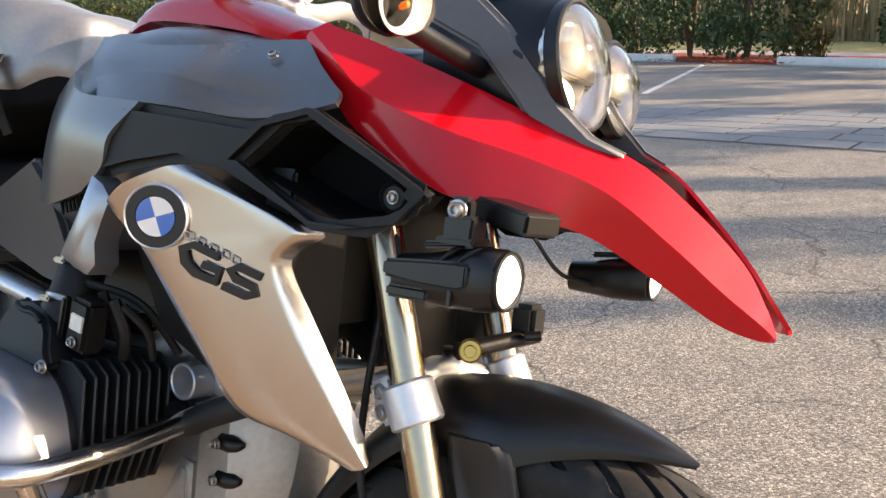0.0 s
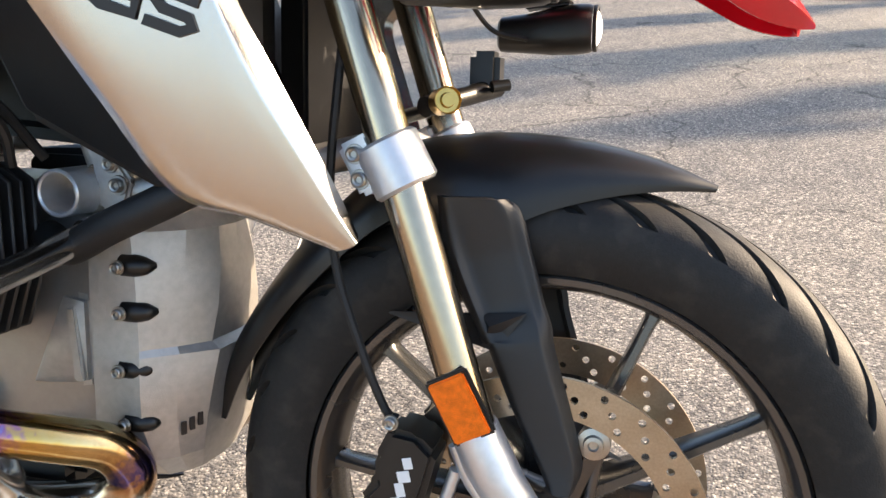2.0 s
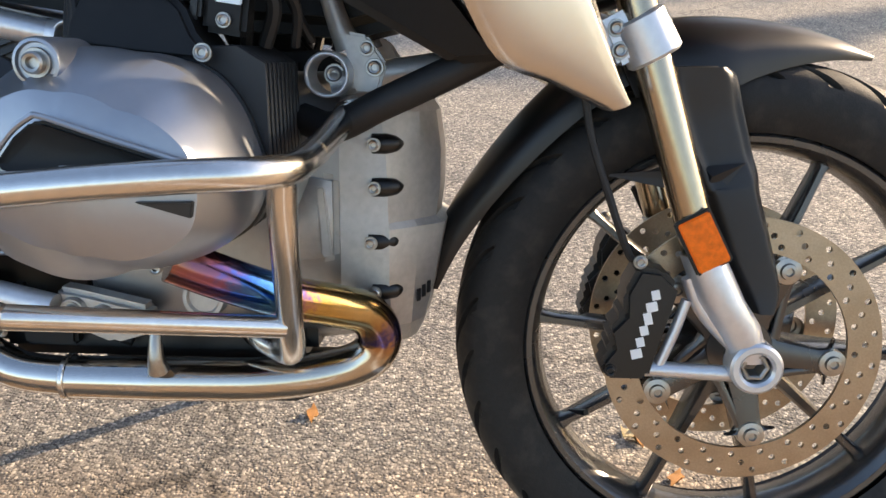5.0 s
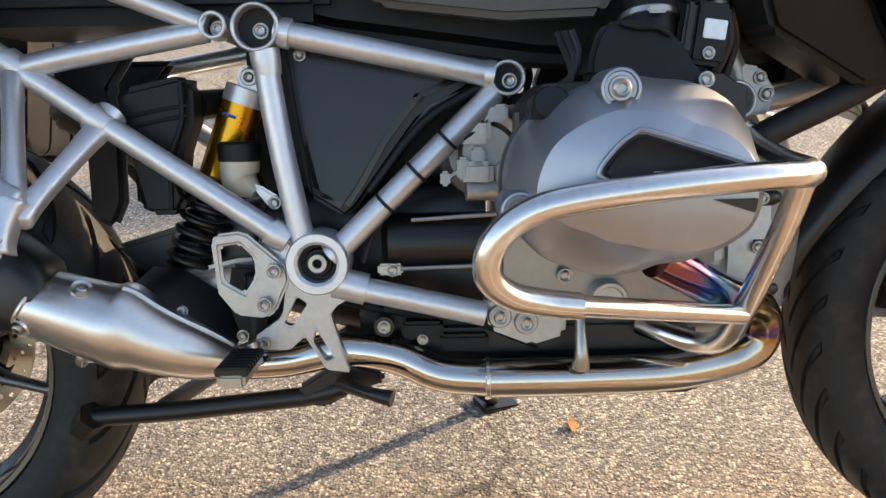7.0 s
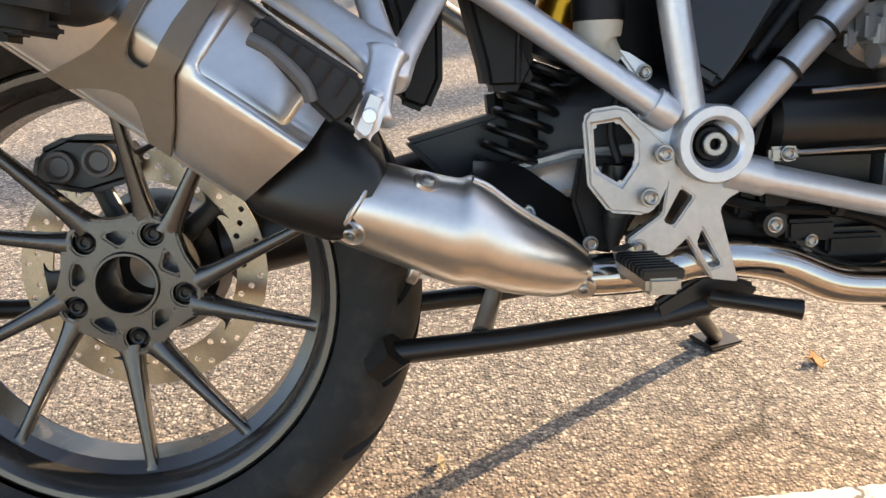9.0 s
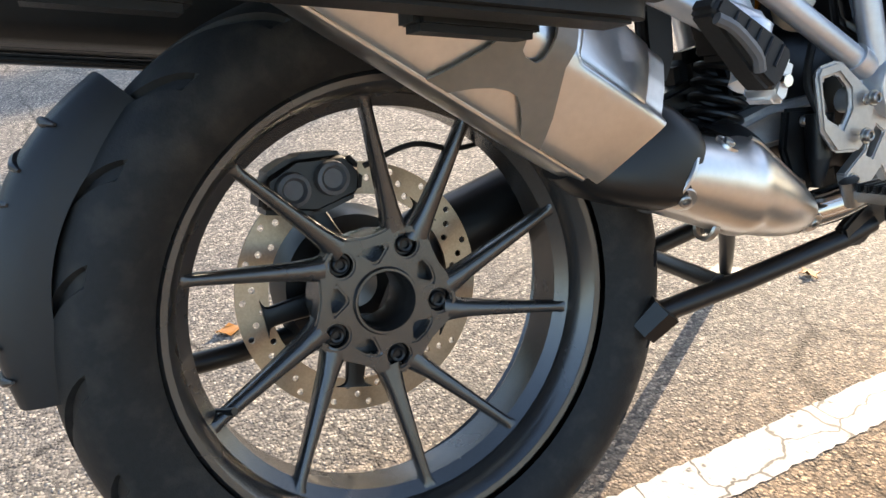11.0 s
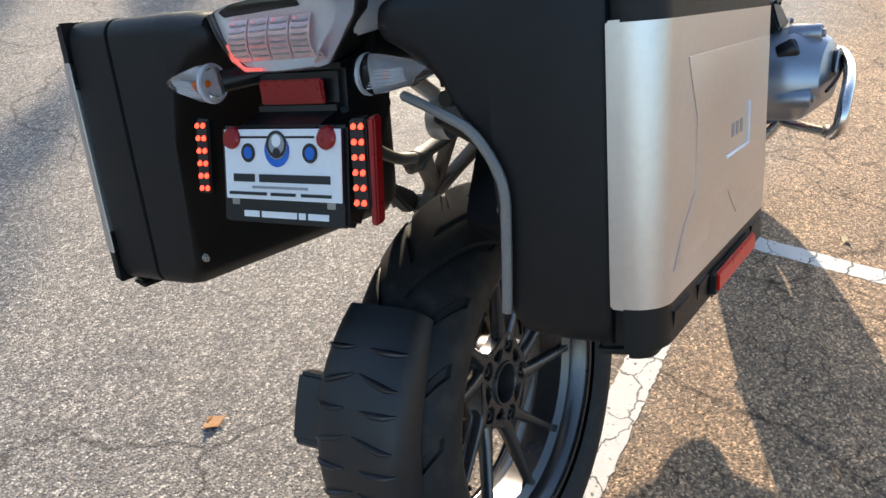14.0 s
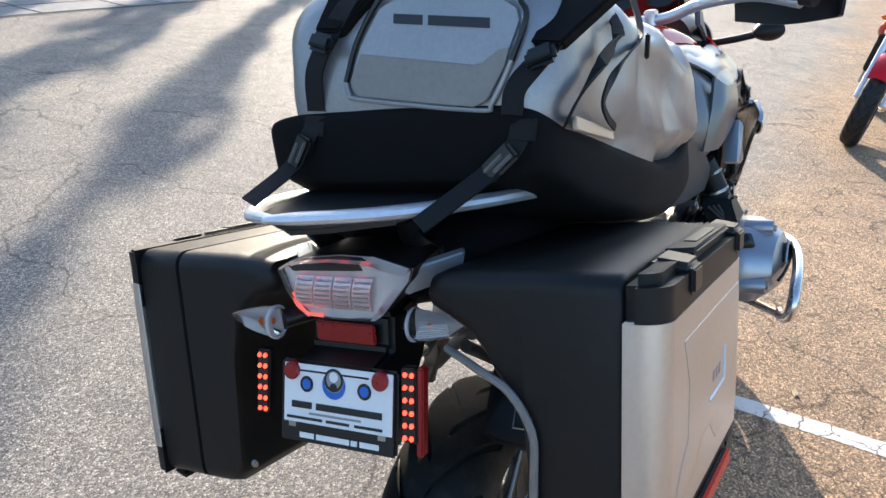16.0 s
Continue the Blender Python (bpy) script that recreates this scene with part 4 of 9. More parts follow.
# side cover behind the frame
for s in (-1, 1):
    cov = part("side_cover", slab([(0.540, s * 0.094, 0.706), (0.585, s * 0.094, 0.710), (0.79, s * 0.078, 0.668), (0.70, s * 0.088, 0.612), (0.622, s * 0.090, 0.508), (0.608, s * 0.092, 0.498), (0.566, s * 0.094, 0.525)], (0, -s * 0.05, 0), 0.006, 3), SATIN, moto, "satin black triangular side cover")
    part("face_panel", slab([(0.547, s * 0.100, 0.699), (0.585, s * 0.101, 0.702), (0.755, s * 0.090, 0.661), (0.702, s * 0.101, 0.638), (0.664, s * 0.106, 0.590), (0.632, s * 0.106, 0.536), (0.610, s * 0.105, 0.506), (0.574, s * 0.103, 0.528), (0.556, s * 0.101, 0.610)], (0, -s * 0.016, 0), 0.009, 4), GLOSSB, cov)
    part("vent_window", slab([(0.752, s * 0.088, 0.648), (0.712, s * 0.096, 0.630), (0.682, s * 0.101, 0.594), (0.690, s * 0.098, 0.588), (0.722, s * 0.094, 0.618)], (0, -s * 0.008, 0), 0.003, 2, (0.005, -0.004)), ARMG, cov)
    screw(cov, 0.564, s * 0.104, 0.691, 0.0055, (0, s, 0))
    part("vent_frame", tube([(0.775, s * 0.098, 0.652), (0.705, s * 0.106, 0.610), (0.640, s * 0.106, 0.530)], 0.006, 10, 3), BLACK, cov)
for k in range(3):
    x, z = 0.735 - 0.036 * k, 0.5925 - 0.036 * k
    part("cable_tie", ring(0.0162, 0.0146, 0.004, (x, -0.1265 - 0.004 * k, z), Vector((-0.72, 0, -0.69)), 20, 0.0005), BLACK, moto)
part("cable", tube([(0.76, -0.115, 0.625), (0.775, -0.115, 0.605), (0.74, -0.12, 0.585), (0.70, -0.12, 0.545), (0.65, -0.125, 0.49), (0.632, -0.13, 0.45)], 0.0035, 8), HOSE, moto)

# rear damper, its reservoir and the rear inner guard
damper = part("rear_damper", tube([(0.4845, -0.055, 0.640), (0.449, -0.055, 0.548)], 0.0255, 28, 1), GOLD, moto, "gold anodised rear damper body")
part("head", merge(tube([(0.4905, -0.055, 0.656), (0.4835, -0.055, 0.637)], 0.0262, 28, 1), slab([(0.480, -0.070, 0.655), (0.479, -0.070, 0.668), (0.486, -0.070, 0.681), (0.497, -0.070, 0.685), (0.508, -0.070, 0.679), (0.513, -0.070, 0.667), (0.509, -0.070, 0.645)], (0, 0.030, 0), 0.005, 3)), FRAME, damper)
part("eye_bush", ring(0.0105, 0.0055, 0.006, (0.4965, -0.068, 0.6685), (0, -1, 0), 24, 0.001), ZINC, damper)
screw(damper, 0.4965, -0.0715, 0.6685, 0.0055)
for k, (d, w) in enumerate(((0.018, 0.008), (0.030, 0.014), (0.042, 0.006))):
    part("printed_bar", tube([(0.4835 - 0.0355 * 0.2 + 0.0255 * math.sin(a) * 0.939, -0.055 - 0.0257 * math.cos(a), 0.622 - 0.0255 * math.sin(a) * 0.343) for a in (d * 22 - 0.9, d * 22 - 0.9 + w * 20)], 0.0022, 6, 2), BLUE, damper)
part("lock_ring", tube([(0.4495, -0.055, 0.549), (0.445, -0.055, 0.538)], 0.0290, 28, 1), SATIN, damper)
for k in range(8):
    part("coil", ring(0.034, 0.024, 0.009, (0.443 - 0.0062 * k, -0.055, 0.532 - 0.0165 * k), (-0.36, 0, -0.93), 24, 0.003), SATIN, damper)
res = part("fluid_reservoir", tube([(0.488, -0.105, 0.571), (0.488, -0.105, 0.548), (0.506, -0.108, 0.532)], [0.0235, 0.0225, 0.009], 24, 4), CLEARP, moto, "milky brake fluid reservoir with black cap")
part("cap", lathe([(0.0, 0.012), (0.022, 0.012), (0.0255, 0.009), (0.0255, -0.010), (0.022, -0.012), (0, -0.012)], (0.488, -0.105, 0.581), (0, 0, 1), 32), BLACK, res)
part("bracket", slab([(0.500, -0.118, 0.545), (0.515, -0.118, 0.540), (0.537, -0.118, 0.526), (0.534, -0.118, 0.513), (0.522, -0.118, 0.515)], (0, 0.008, 0), 0.003), FRAME, res)
screw(res, 0.529, -0.119, 0.521, 0.006)
for s in (-1, 1):
    part("inner_mudguard", slab([(0.262, s * 0.085, 0.700), (0.365, s * 0.085, 0.700), (0.334, s * 0.085, 0.656), (0.343, s * 0.085, 0.608), (0.341, s * 0.085, 0.521), (0.325, s * 0.085, 0.488), (0.296, s * 0.085, 0.500), (0.296, s * 0.085, 0.581), (0.285, s * 0.085, 0.619), (0.266, s * 0.085, 0.650)], (0, -s * 0.02, 0), 0.008, 3), BLACK, moto, "black plastic inner mudguard")
cn = part("canister", slab([(0.358, -0.120, 0.656), (0.428, -0.120, 0.671), (0.440, -0.120, 0.660), (0.439, -0.120, 0.617), (0.425, -0.120, 0.581), (0.420, -0.120, 0.549), (0.428, -0.120, 0.529), (0.417, -0.120, 0.508), (0.378, -0.120, 0.508), (0.374, -0.120, 0.533), (0.361, -0.120, 0.584), (0.355, -0.120, 0.610)], (0, 0.055, 0), 0.012, 5), BLACK, moto, "black plastic canister")
for k in range(2):
    part("canister_rib", tube([(0.366, -0.1205, 0.612 + 0.012 * k), (0.402, -0.1215, 0.619 + 0.012 * k), (0.434, -0.1205, 0.624 + 0.012 * k)], 0.0022, 8, 3), BLACK, cn)
part("canister_edge", tube([(0.428, -0.1205, 0.664), (0.427, -0.1215, 0.617), (0.412, -0.1215, 0.578), (0.408, -0.1205, 0.515)], 0.003, 8, 4), BLACK, cn)
part("canister_spout", tube([(0.430, -0.075, 0.636), (0.455, -0.020, 0.640), (0.50, -0.015, 0.640)], 0.018, 18, 4), BLACK, cn)
part("damper_bay", slab([(0.480, 0.03, 0.715), (0.58, 0.03, 0.715), (0.58, 0.03, 0.46), (0.505, 0.03, 0.46), (0.478, 0.03, 0.56)], (0, -0.05, 0), 0.012, 3), BLACK, moto, "black frame cover behind the damper")
part("airbox", slab([(0.545, 0.03, 0.70), (0.80, 0.03, 0.68), (0.84, 0.03, 0.56), (0.66, 0.03, 0.48), (0.575, 0.03, 0.48)], (0, -0.06, 0), 0.02, 3), BLACK, moto, "black airbox behind the side covers")
part("intake_box", slab([(0.52, 0.075, 0.735), (0.62, 0.075, 0.84), (1.00, 0.075, 0.84), (1.19, 0.075, 0.84), (1.19, 0.075, 0.69), (1.08, 0.075, 0.665), (0.84, 0.075, 0.680), (0.60, 0.075, 0.715)], (0, -0.15, 0), 0.02, 3), BLACK, moto, "black intake box under the tank")
part("linkage_cover", slab([(0.39, 0.02, 0.52), (0.56, 0.02, 0.54), (0.60, 0.02, 0.40), (0.50, 0.02, 0.37), (0.40, 0.02, 0.40)], (0, -0.05, 0), 0.015, 3), BLACK, moto, "black linkage cover")
part("under_seat_tray", box((0.37, 0.0, 0.765), (0.46, 0.22, 0.07), 0.02), BLACK, moto)
part("seat", rings([[(x, w * math.copysign(abs(math.cos(a)) ** 0.6, math.cos(a)), z + h * math.copysign(abs(math.sin(a)) ** 0.7, math.sin(a))) for a in np.linspace(0, 2 * math.pi, 24, endpoint=False)]
                    for x, w, z, h in ((-0.18, 0.09, 0.93, 0.02), (-0.12, 0.13, 0.92, 0.045), (0.10, 0.15, 0.90, 0.055), (0.30, 0.15, 0.87, 0.06), (0.38, 0.155, 0.84, 0.05), (0.60, 0.15, 0.82, 0.05), (0.78, 0.10, 0.84, 0.06), (0.86, 0.08, 0.88, 0.06))]), CANVAS, moto, "black two-level rider seat")

# engine
eng = part("engine_block", rings([[(x, w * math.copysign(abs(math.cos(a)) ** 0.45, math.cos(a)), z + h * math.copysign(abs(math.sin(a)) ** 0.45, math.sin(a))) for a in np.linspace(0, 2 * math.pi, 28, endpoint=False)]
                                  for x, w, z, h in ((0.79, 0.09, 0.48, 0.14), (0.80, 0.10, 0.48, 0.15), (1.04, 0.10, 0.48, 0.15), (1.085, 0.095, 0.475, 0.14))]), HEADB, moto, "cast aluminium boxer engine block")
part("oil_pan", box((0.86, 0, 0.345), (0.36, 0.20, 0.06), 0.015), SATIN, eng)
cover_rows = []
for z, *half in ((0.332, (1.10, 0.070), (1.125, 0.066), (1.138, 0.052), (1.146, 0.035)), (0.358, (1.09, 0.095), (1.125, 0.092), (1.143, 0.074), (1.156, 0.050)), (0.400, (1.07, 0.105), (1.122, 0.106), (1.147, 0.085), (1.166, 0.058)),
                 (0.440, (1.07, 0.105), (1.122, 0.107), (1.150, 0.085), (1.173, 0.056)), (0.469, (1.07, 0.105), (1.122, 0.106), (1.150, 0.080), (1.178, 0.052)), (0.476, (1.07, 0.105), (1.121, 0.104), (1.146, 0.078), (1.168, 0.050)),
                 (0.510, (1.07, 0.105), (1.120, 0.103), (1.150, 0.074), (1.172, 0.043)), (0.550, (1.07, 0.105), (1.118, 0.102), (1.152, 0.070), (1.172, 0.036)), (0.590, (1.07, 0.103), (1.112, 0.098), (1.150, 0.062), (1.166, 0.028)), (0.614, (1.07, 0.088), (1.105, 0.082), (1.135, 0.055), (1.150, 0.022))):
    cover_rows.append([(x, -y, z) for x, y in half] + [(half[-1][0] + 0.004, 0.0, z)] + [(x, y, z) for x, y in reversed(half)])
bm = rings(cover_rows)
fc = part("front_cover", bm, CAST, eng, "cast grey engine front cover", 14)
for z, x in ((0.559, 1.108), (0.514, 1.108), (0.456, 1.104), (0.402, 1.108)):
    # raised black ovals stand for the shade inside the cast bolt recesses
    part("bolt_pocket", tube([(x - 0.004, -0.0985, z), (x + 0.010, -0.0985, z), (x + 0.020, -0.096, z), (x + 0.026, -0.090, z)], [0.0110, 0.0110, 0.0085, 0.003], 16, 4), SATIN, fc)
    screw(fc, x - 0.001, -0.114, z, 0.0055)
for s_ in (-1, 1):
    part("block_panel", slab([(0.99, s_ * 0.104, 0.425), (1.035, s_ * 0.104, 0.53), (1.068, s_ * 0.104, 0.525), (1.068, s_ * 0.104, 0.435), (1.045, s_ * 0.104, 0.43)], (0, -s_ * 0.02, 0), 0.006, 2, (0.01, 0.004)), CAST, eng)
    part("block_rib", slab([(1.045, s_ * 0.110, 0.515), (1.055, s_ * 0.110, 0.515), (1.062, s_ * 0.110, 0.44), (1.050, s_ * 0.110, 0.44)], (0, -s_ * 0.02, 0), 0.002), CAST, eng)
for k in range(3):
    part("mark", box((1.1515 + 0.005 * k, -0.0795 + 0.0072 * k, 0.392 + 0.003 * k), (0.006, 0.0016, 0.014), 0.0005, (0, 0, 55)), INK, fc)

for s in (-1, 1):
    cyl = part("cylinder", box((0.905, s * 0.16, 0.565), (0.19, 0.13, 0.15), 0.02), SATIN, moto, "finned black cylinder")
    for k in range(9):
        y = s * (0.125 + 0.0145 * k)
        part("fin", slab([(0.812, y, 0.50), (0.812, y, 0.63), (0.83, y, 0.648), (1.01, y, 0.655), (1.034, y, 0.640), (1.036, y, 0.545), (1.02, y, 0.50), (0.95, y, 0.475), (0.84, y, 0.475)], (0, s * 0.0045, 0), 0.0015, 1), MATTE, cyl)
    # cylinder head cover, in stacked shaped shells
    outer = [(0.788, 0.536), (0.791, 0.574), (0.803, 0.601), (0.825, 0.622), (0.852, 0.638), (0.880, 0.649), (0.932, 0.648), (0.996, 0.629), (1.013, 0.608), (1.025, 0.578), (1.033, 0.554), (1.032, 0.527), (1.020, 0.503), (0.977, 0.480), (0.933, 0.473), (0.845, 0.471), (0.822, 0.480), (0.806, 0.497)]
    crease = [(0.812, 0.545), (0.818, 0.571), (0.829, 0.591), (0.846, 0.604), (0.866, 0.614), (0.886, 0.620), (0.906, 0.618), (0.951, 0.606), (0.984, 0.594), (1.004, 0.572), (1.008, 0.545), (1.002, 0.518), (0.978, 0.501), (0.927, 0.497), (0.896, 0.501), (0.860, 0.512), (0.826, 0.527)]
    cx, cz = 0.912, 0.560

    def around(loop, n=96):
        """Distances of a closed outline from the cover's centre, at even angles."""
        pl = sorted((math.atan2(z - cz, x - cx), math.hypot(x - cx, z - cz)) for x, z in loop)
        aa = np.array([a for a, _ in pl])
        rr_ = np.array([r for _, r in pl])
        v = np.interp(np.linspace(-math.pi, math.pi, n, endpoint=False), np.r_[aa - 2 * math.pi, aa, aa + 2 * math.pi], np.r_[rr_, rr_, rr_])
        return (np.roll(v, 1) + 2 * v + np.roll(v, -1)) / 4

    ro_, rc_ = around(outer), around(crease)
    dirs = [(math.cos(a), math.sin(a)) for a in np.linspace(-math.pi, math.pi, 96, endpoint=False)]

    def loop_at(y, r):
        return [(cx + c * q, s * (y + 0.012 * min(0.0, c * q / 0.12)), cz + d * q) for (c, d), q in zip(dirs, r)]

    hc = part("cylinder_head_cover", rings([loop_at(0.250, ro_ * 0.99), loop_at(0.290, ro_), loop_at(0.300, ro_ * 0.994), loop_at(0.310, ro_ * 0.975), loop_at(0.336, 0.50 * rc_ + 0.50 * ro_), loop_at(0.3580, rc_), loop_at(0.3625, rc_ * 0.82), loop_at(0.3680, rc_ * 0.45), loop_at(0.369, rc_ * 0.1)]), HEADC, moto, "grey silver cylinder head cover", 22)
    part("gasket", rings([loop_at(0.236, ro_ * 1.012), loop_at(0.252, ro_ * 1.012), loop_at(0.253, ro_ * 0.9)]), SATIN, hc)
    part("insert", slab([(0.872, s * 0.3735, 0.561), (0.866, s * 0.3730, 0.568), (0.881, s * 0.3730, 0.587), (0.895, s * 0.3735, 0.598), (0.904, s * 0.3738, 0.599), (0.944, s * 0.3735, 0.5865), (1.000, s * 0.3685, 0.568), (1.002, s * 0.3685, 0.554), (0.940, s * 0.3745, 0.553)], (0, -s * 0.02, 0), 0.0025, 2, (0.006, -0.003)), BLACK, hc, "black plastic cover insert")
    part("recess_edge", tube([(0.872, s * 0.373, 0.559), (0.863, s * 0.3725, 0.567), (0.879, s * 0.373, 0.589), (0.895, s * 0.3735, 0.601), (0.905, s * 0.374, 0.602), (0.946, s * 0.3735, 0.589), (1.001, s * 0.3675, 0.571)], 0.0024, 8, 4), HEADC, hc)
    part("seam", tube([(0.812, s * 0.362, 0.540), (0.85, s * 0.3705, 0.546), (0.93, s * 0.3735, 0.548), (1.004, s * 0.3655, 0.551)], 0.0035, 10, 4, 1.0), BLACK, hc)
    part("slot", slab([(0.965, s * 0.3715, 0.541), (1.006, s * 0.3635, 0.541), (1.004, s * 0.3630, 0.528)], (0, -s * 0.01, 0), 0.001), INK, hc)
    for x, y, z in ((0.888, 0.332, 0.639), (0.799, 0.325, 0.530)):
        b = part("bolt_boss", lathe([(0.0, 0.009), (0.0145, 0.009), (0.0155, 0.012), (0.0178, 0.0115), (0.0192, 0.008), (0.0192, -0.05)], (x, s * y, z), (0, s, 0), 28), HEADC, hc)
        screw(b, x, s * (y + 0.012), z, 0.0085, (0, s, 0))
    part("plug_cap", lathe([(0.0, 0.006), (0.016, 0.006), (0.019, 0.002), (0.019, -0.03)], (0.832, s * 0.300, 0.626), (0, s, 0.5), 24), SATIN, hc)
    # injector, throttle body, coil
    th = part("throttle_body", tube([(0.940, s * 0.215, 0.690), (0.945, s * 0.205, 0.725), (0.935, s * 0.180, 0.785)], [0.030, 0.0275, 0.029], 24, 4), BLACK, moto, "black throttle body with rubber boot")
    for z, y in ((0.708, 0.208), (0.752, 0.193)):
        part("hose_clip", ring(0.0315, 0.028, 0.008, (0.944, s * y, z), (0.0, -s * 0.32, 1), 28, 0.0012), ZINC, th)
        part("clip_screw", box((0.944, s * (y + 0.034), z + 0.010), (0.020, 0.006, 0.007), 0.002), ZINC, th)
    plug = part("plug", box((0.999, s * 0.222, 0.694), (0.038, 0.030, 0.062), 0.005, (0, 8, 0)), BLACK, th)
    part("plug_rib", box((0.976, s * 0.236, 0.700), (0.010, 0.012, 0.050), 0.003, (0, 8, 0)), SATIN, th)
    part("plug_label", box((1.003, s * 0.2385, 0.698), (0.023, 0.003, 0.019), 0.001, (0, 8, 0)), FRAME, th)
    screw(th, 0.997, s * 0.240, 0.675, 0.005, (0, s, 0))
    coil = part("injector_cover", slab([(0.872, s * 0.268, 0.652), (0.874, s * 0.262, 0.672), (0.882, s * 0.255, 0.694), (0.892, s * 0.250, 0.706), (0.917, s * 0.246, 0.709), (0.950, s * 0.248, 0.702), (0.968, s * 0.252, 0.684), (0.978, s * 0.258, 0.664), (0.992, s * 0.262, 0.648), (0.985, s * 0.266, 0.640), (0.930, s * 0.268, 0.645)], (0, -s * 0.07, 0), 0.012, 4), BLACK, moto, "black injector cover")
    part("cover_rib", tube([(0.905, s * 0.252, 0.705), (0.922, s * 0.2525, 0.700), (0.940, s * 0.2525, 0.700), (0.955, s * 0.252, 0.692)], 0.003, 8, 4), BLACK, coil)
    screw(coil, 0.987, s * 0.268, 0.648, 0.006, (0, s, 0))
    for k in range(3):
        part("cable", tube([(0.862 - 0.006 * k, s * (0.225 - 0.01 * k), 0.700), (0.868 - 0.004 * k, s * 0.235, 0.675 - 0.006 * k), (0.858, s * 0.230, 0.652 - 0.004 * k), (0.835, s * 0.20, 0.640)], 0.004, 8), HOSE, th)
    part("cable", tube([(1.020, s * 0.205, 0.725), (1.030, s * 0.195, 0.690), (1.018, s * 0.185, 0.655)], 0.007, 8), HOSE, th)
    part("cable", tube([(1.030, s * 0.20, 0.720), (1.045, s * 0.175, 0.690), (1.040, s * 0.16, 0.655)], 0.005, 8), HOSE, th)
    part("support_strut", tube([(1.052, s * 0.095, 0.745), (1.066, s * 0.092, 0.690), (1.080, s * 0.090, 0.655)], [0.010, 0.011, 0.014], 14, 3), CAST, moto)
    part("wiring", merge(tube([(0.99, s * 0.20, 0.73), (1.0, s * 0.18, 0.68), (0.99, s * 0.16, 0.63)], 0.006, 8), tube([(0.96, s * 0.21, 0.74), (1.02, s * 0.17, 0.72), (1.05, s * 0.13, 0.66)], 0.005, 8)), HOSE, moto)
    # engine mounting eye and bracket in front of the cylinder
    ey = part("mount_eye", ring(0.0225, 0.0185, 0.05, (1.064, s * 0.085, 0.629), (0, s, 0), 36, 0.0015), FRAME, moto)
    screw(ey, 1.066, s * 0.10, 0.629, 0.008, (0, s, 0))
    mb = part("mount_bracket", slab([(1.075, s * 0.104, 0.672), (1.10, s * 0.104, 0.668), (1.12, s * 0.104, 0.64), (1.112, s * 0.104, 0.612), (1.085, s * 0.104, 0.612)], (0, -s * 0.012, 0), 0.003), CAST, moto)
    screw(mb, 1.100, s * 0.107, 0.655, 0.006, (0, s, 0))
    screw(mb, 1.108, s * 0.107, 0.636, 0.007, (0, s, 0))
    part("vent_hose", tube([(1.035, s * 0.115, 0.585), (1.07, s * 0.13, 0.578), (1.12, s * 0.14, 0.602), (1.18, s * 0.14, 0.630), (1.24, s * 0.13, 0.66)], 0.016, 16), HOSE, moto, "thick black rubber hose")

# starter, gearbox side and lower casting on the camera's side
st = part("starter_motor", tube([(0.665, -0.095, 0.468), (0.785, -0.095, 0.468)], 0.035, 28, 1), SATIN, moto, "black cylindrical starter motor")
part("end_cap", lathe([(0.0, 0.012), (0.028, 0.012), (0.036, 0.004), (0.036, -0.01)], (0.666, -0.095, 0.468), (-1, 0, 0), 28), SATIN, st)
part("through_bolt", tube([(0.652, -0.128, 0.440), (0.79, -0.128, 0.443)], 0.0028, 8, 1), ZINC, st)
part("through_bolt", tube([(0.69, -0.125, 0.498), (0.79, -0.125, 0.503)], 0.0028, 8, 1), ZINC, st)
part("lug", box((0.664, -0.125, 0.440), (0.03, 0.012, 0.014), 0.003), ZINC, st)
screw(st, 0.667, -0.132, 0.440, 0.006)
part("gearbox", rings([[(x, w * math.copysign(abs(math.cos(a)) ** 0.5, math.cos(a)), z + h * math.copysign(abs(math.sin(a)) ** 0.5, math.sin(a))) for a in np.linspace(0, 2 * math.pi, 24, endpoint=False)]
                       for x, w, z, h in ((0.44, 0.05, 0.46, 0.05), (0.52, 0.065, 0.45, 0.08), (0.62, 0.075, 0.44, 0.10), (0.78, 0.082, 0.44, 0.11))]), SATIN, moto, "dark gearbox housing")
cl = part("clutch_housing", lathe([(0.0, 0.016), (0.030, 0.018), (0.036, 0.012), (0.047, 0.014), (0.056, 0.008), (0.062, -0.05)], (0.782, -0.085, 0.575), (0, -1, 0), 36), HEADB, moto, "grey cast clutch housing", 30)
for x, z, w, h in ((0.752, 0.557, 0.014, 0.026), (0.770, 0.566, 0.016, 0.030), (0.731, 0.545, 0.012, 0.018), (0.792, 0.620, 0.026, 0.020), (0.800, 0.545, 0.020, 0.034)):
    part("cast_block", box((x, -0.108, z), (w, 0.022, h), 0.003), HEADB, cl)
for a in (0.4, 1.5, 2.6, 3.7, 4.8):
    part("cast_rib", box((0.782 + 0.045 * math.cos(a), -0.098, 0.575 + 0.045 * math.sin(a)), (0.030, 0.014, 0.004), 0.001, (0, -math.degrees(a), 0)), HEADB, cl)
part("pipe_clamp", merge(box((0.765, -0.10, 0.60), (0.04, 0.04, 0.03), 0.006), box((0.77, -0.105, 0.55), (0.035, 0.04, 0.03), 0.006), tube([(0.80, -0.11, 0.53), (0.755, -0.115, 0.53)], 0.012, 14, 1)), CAST, moto)
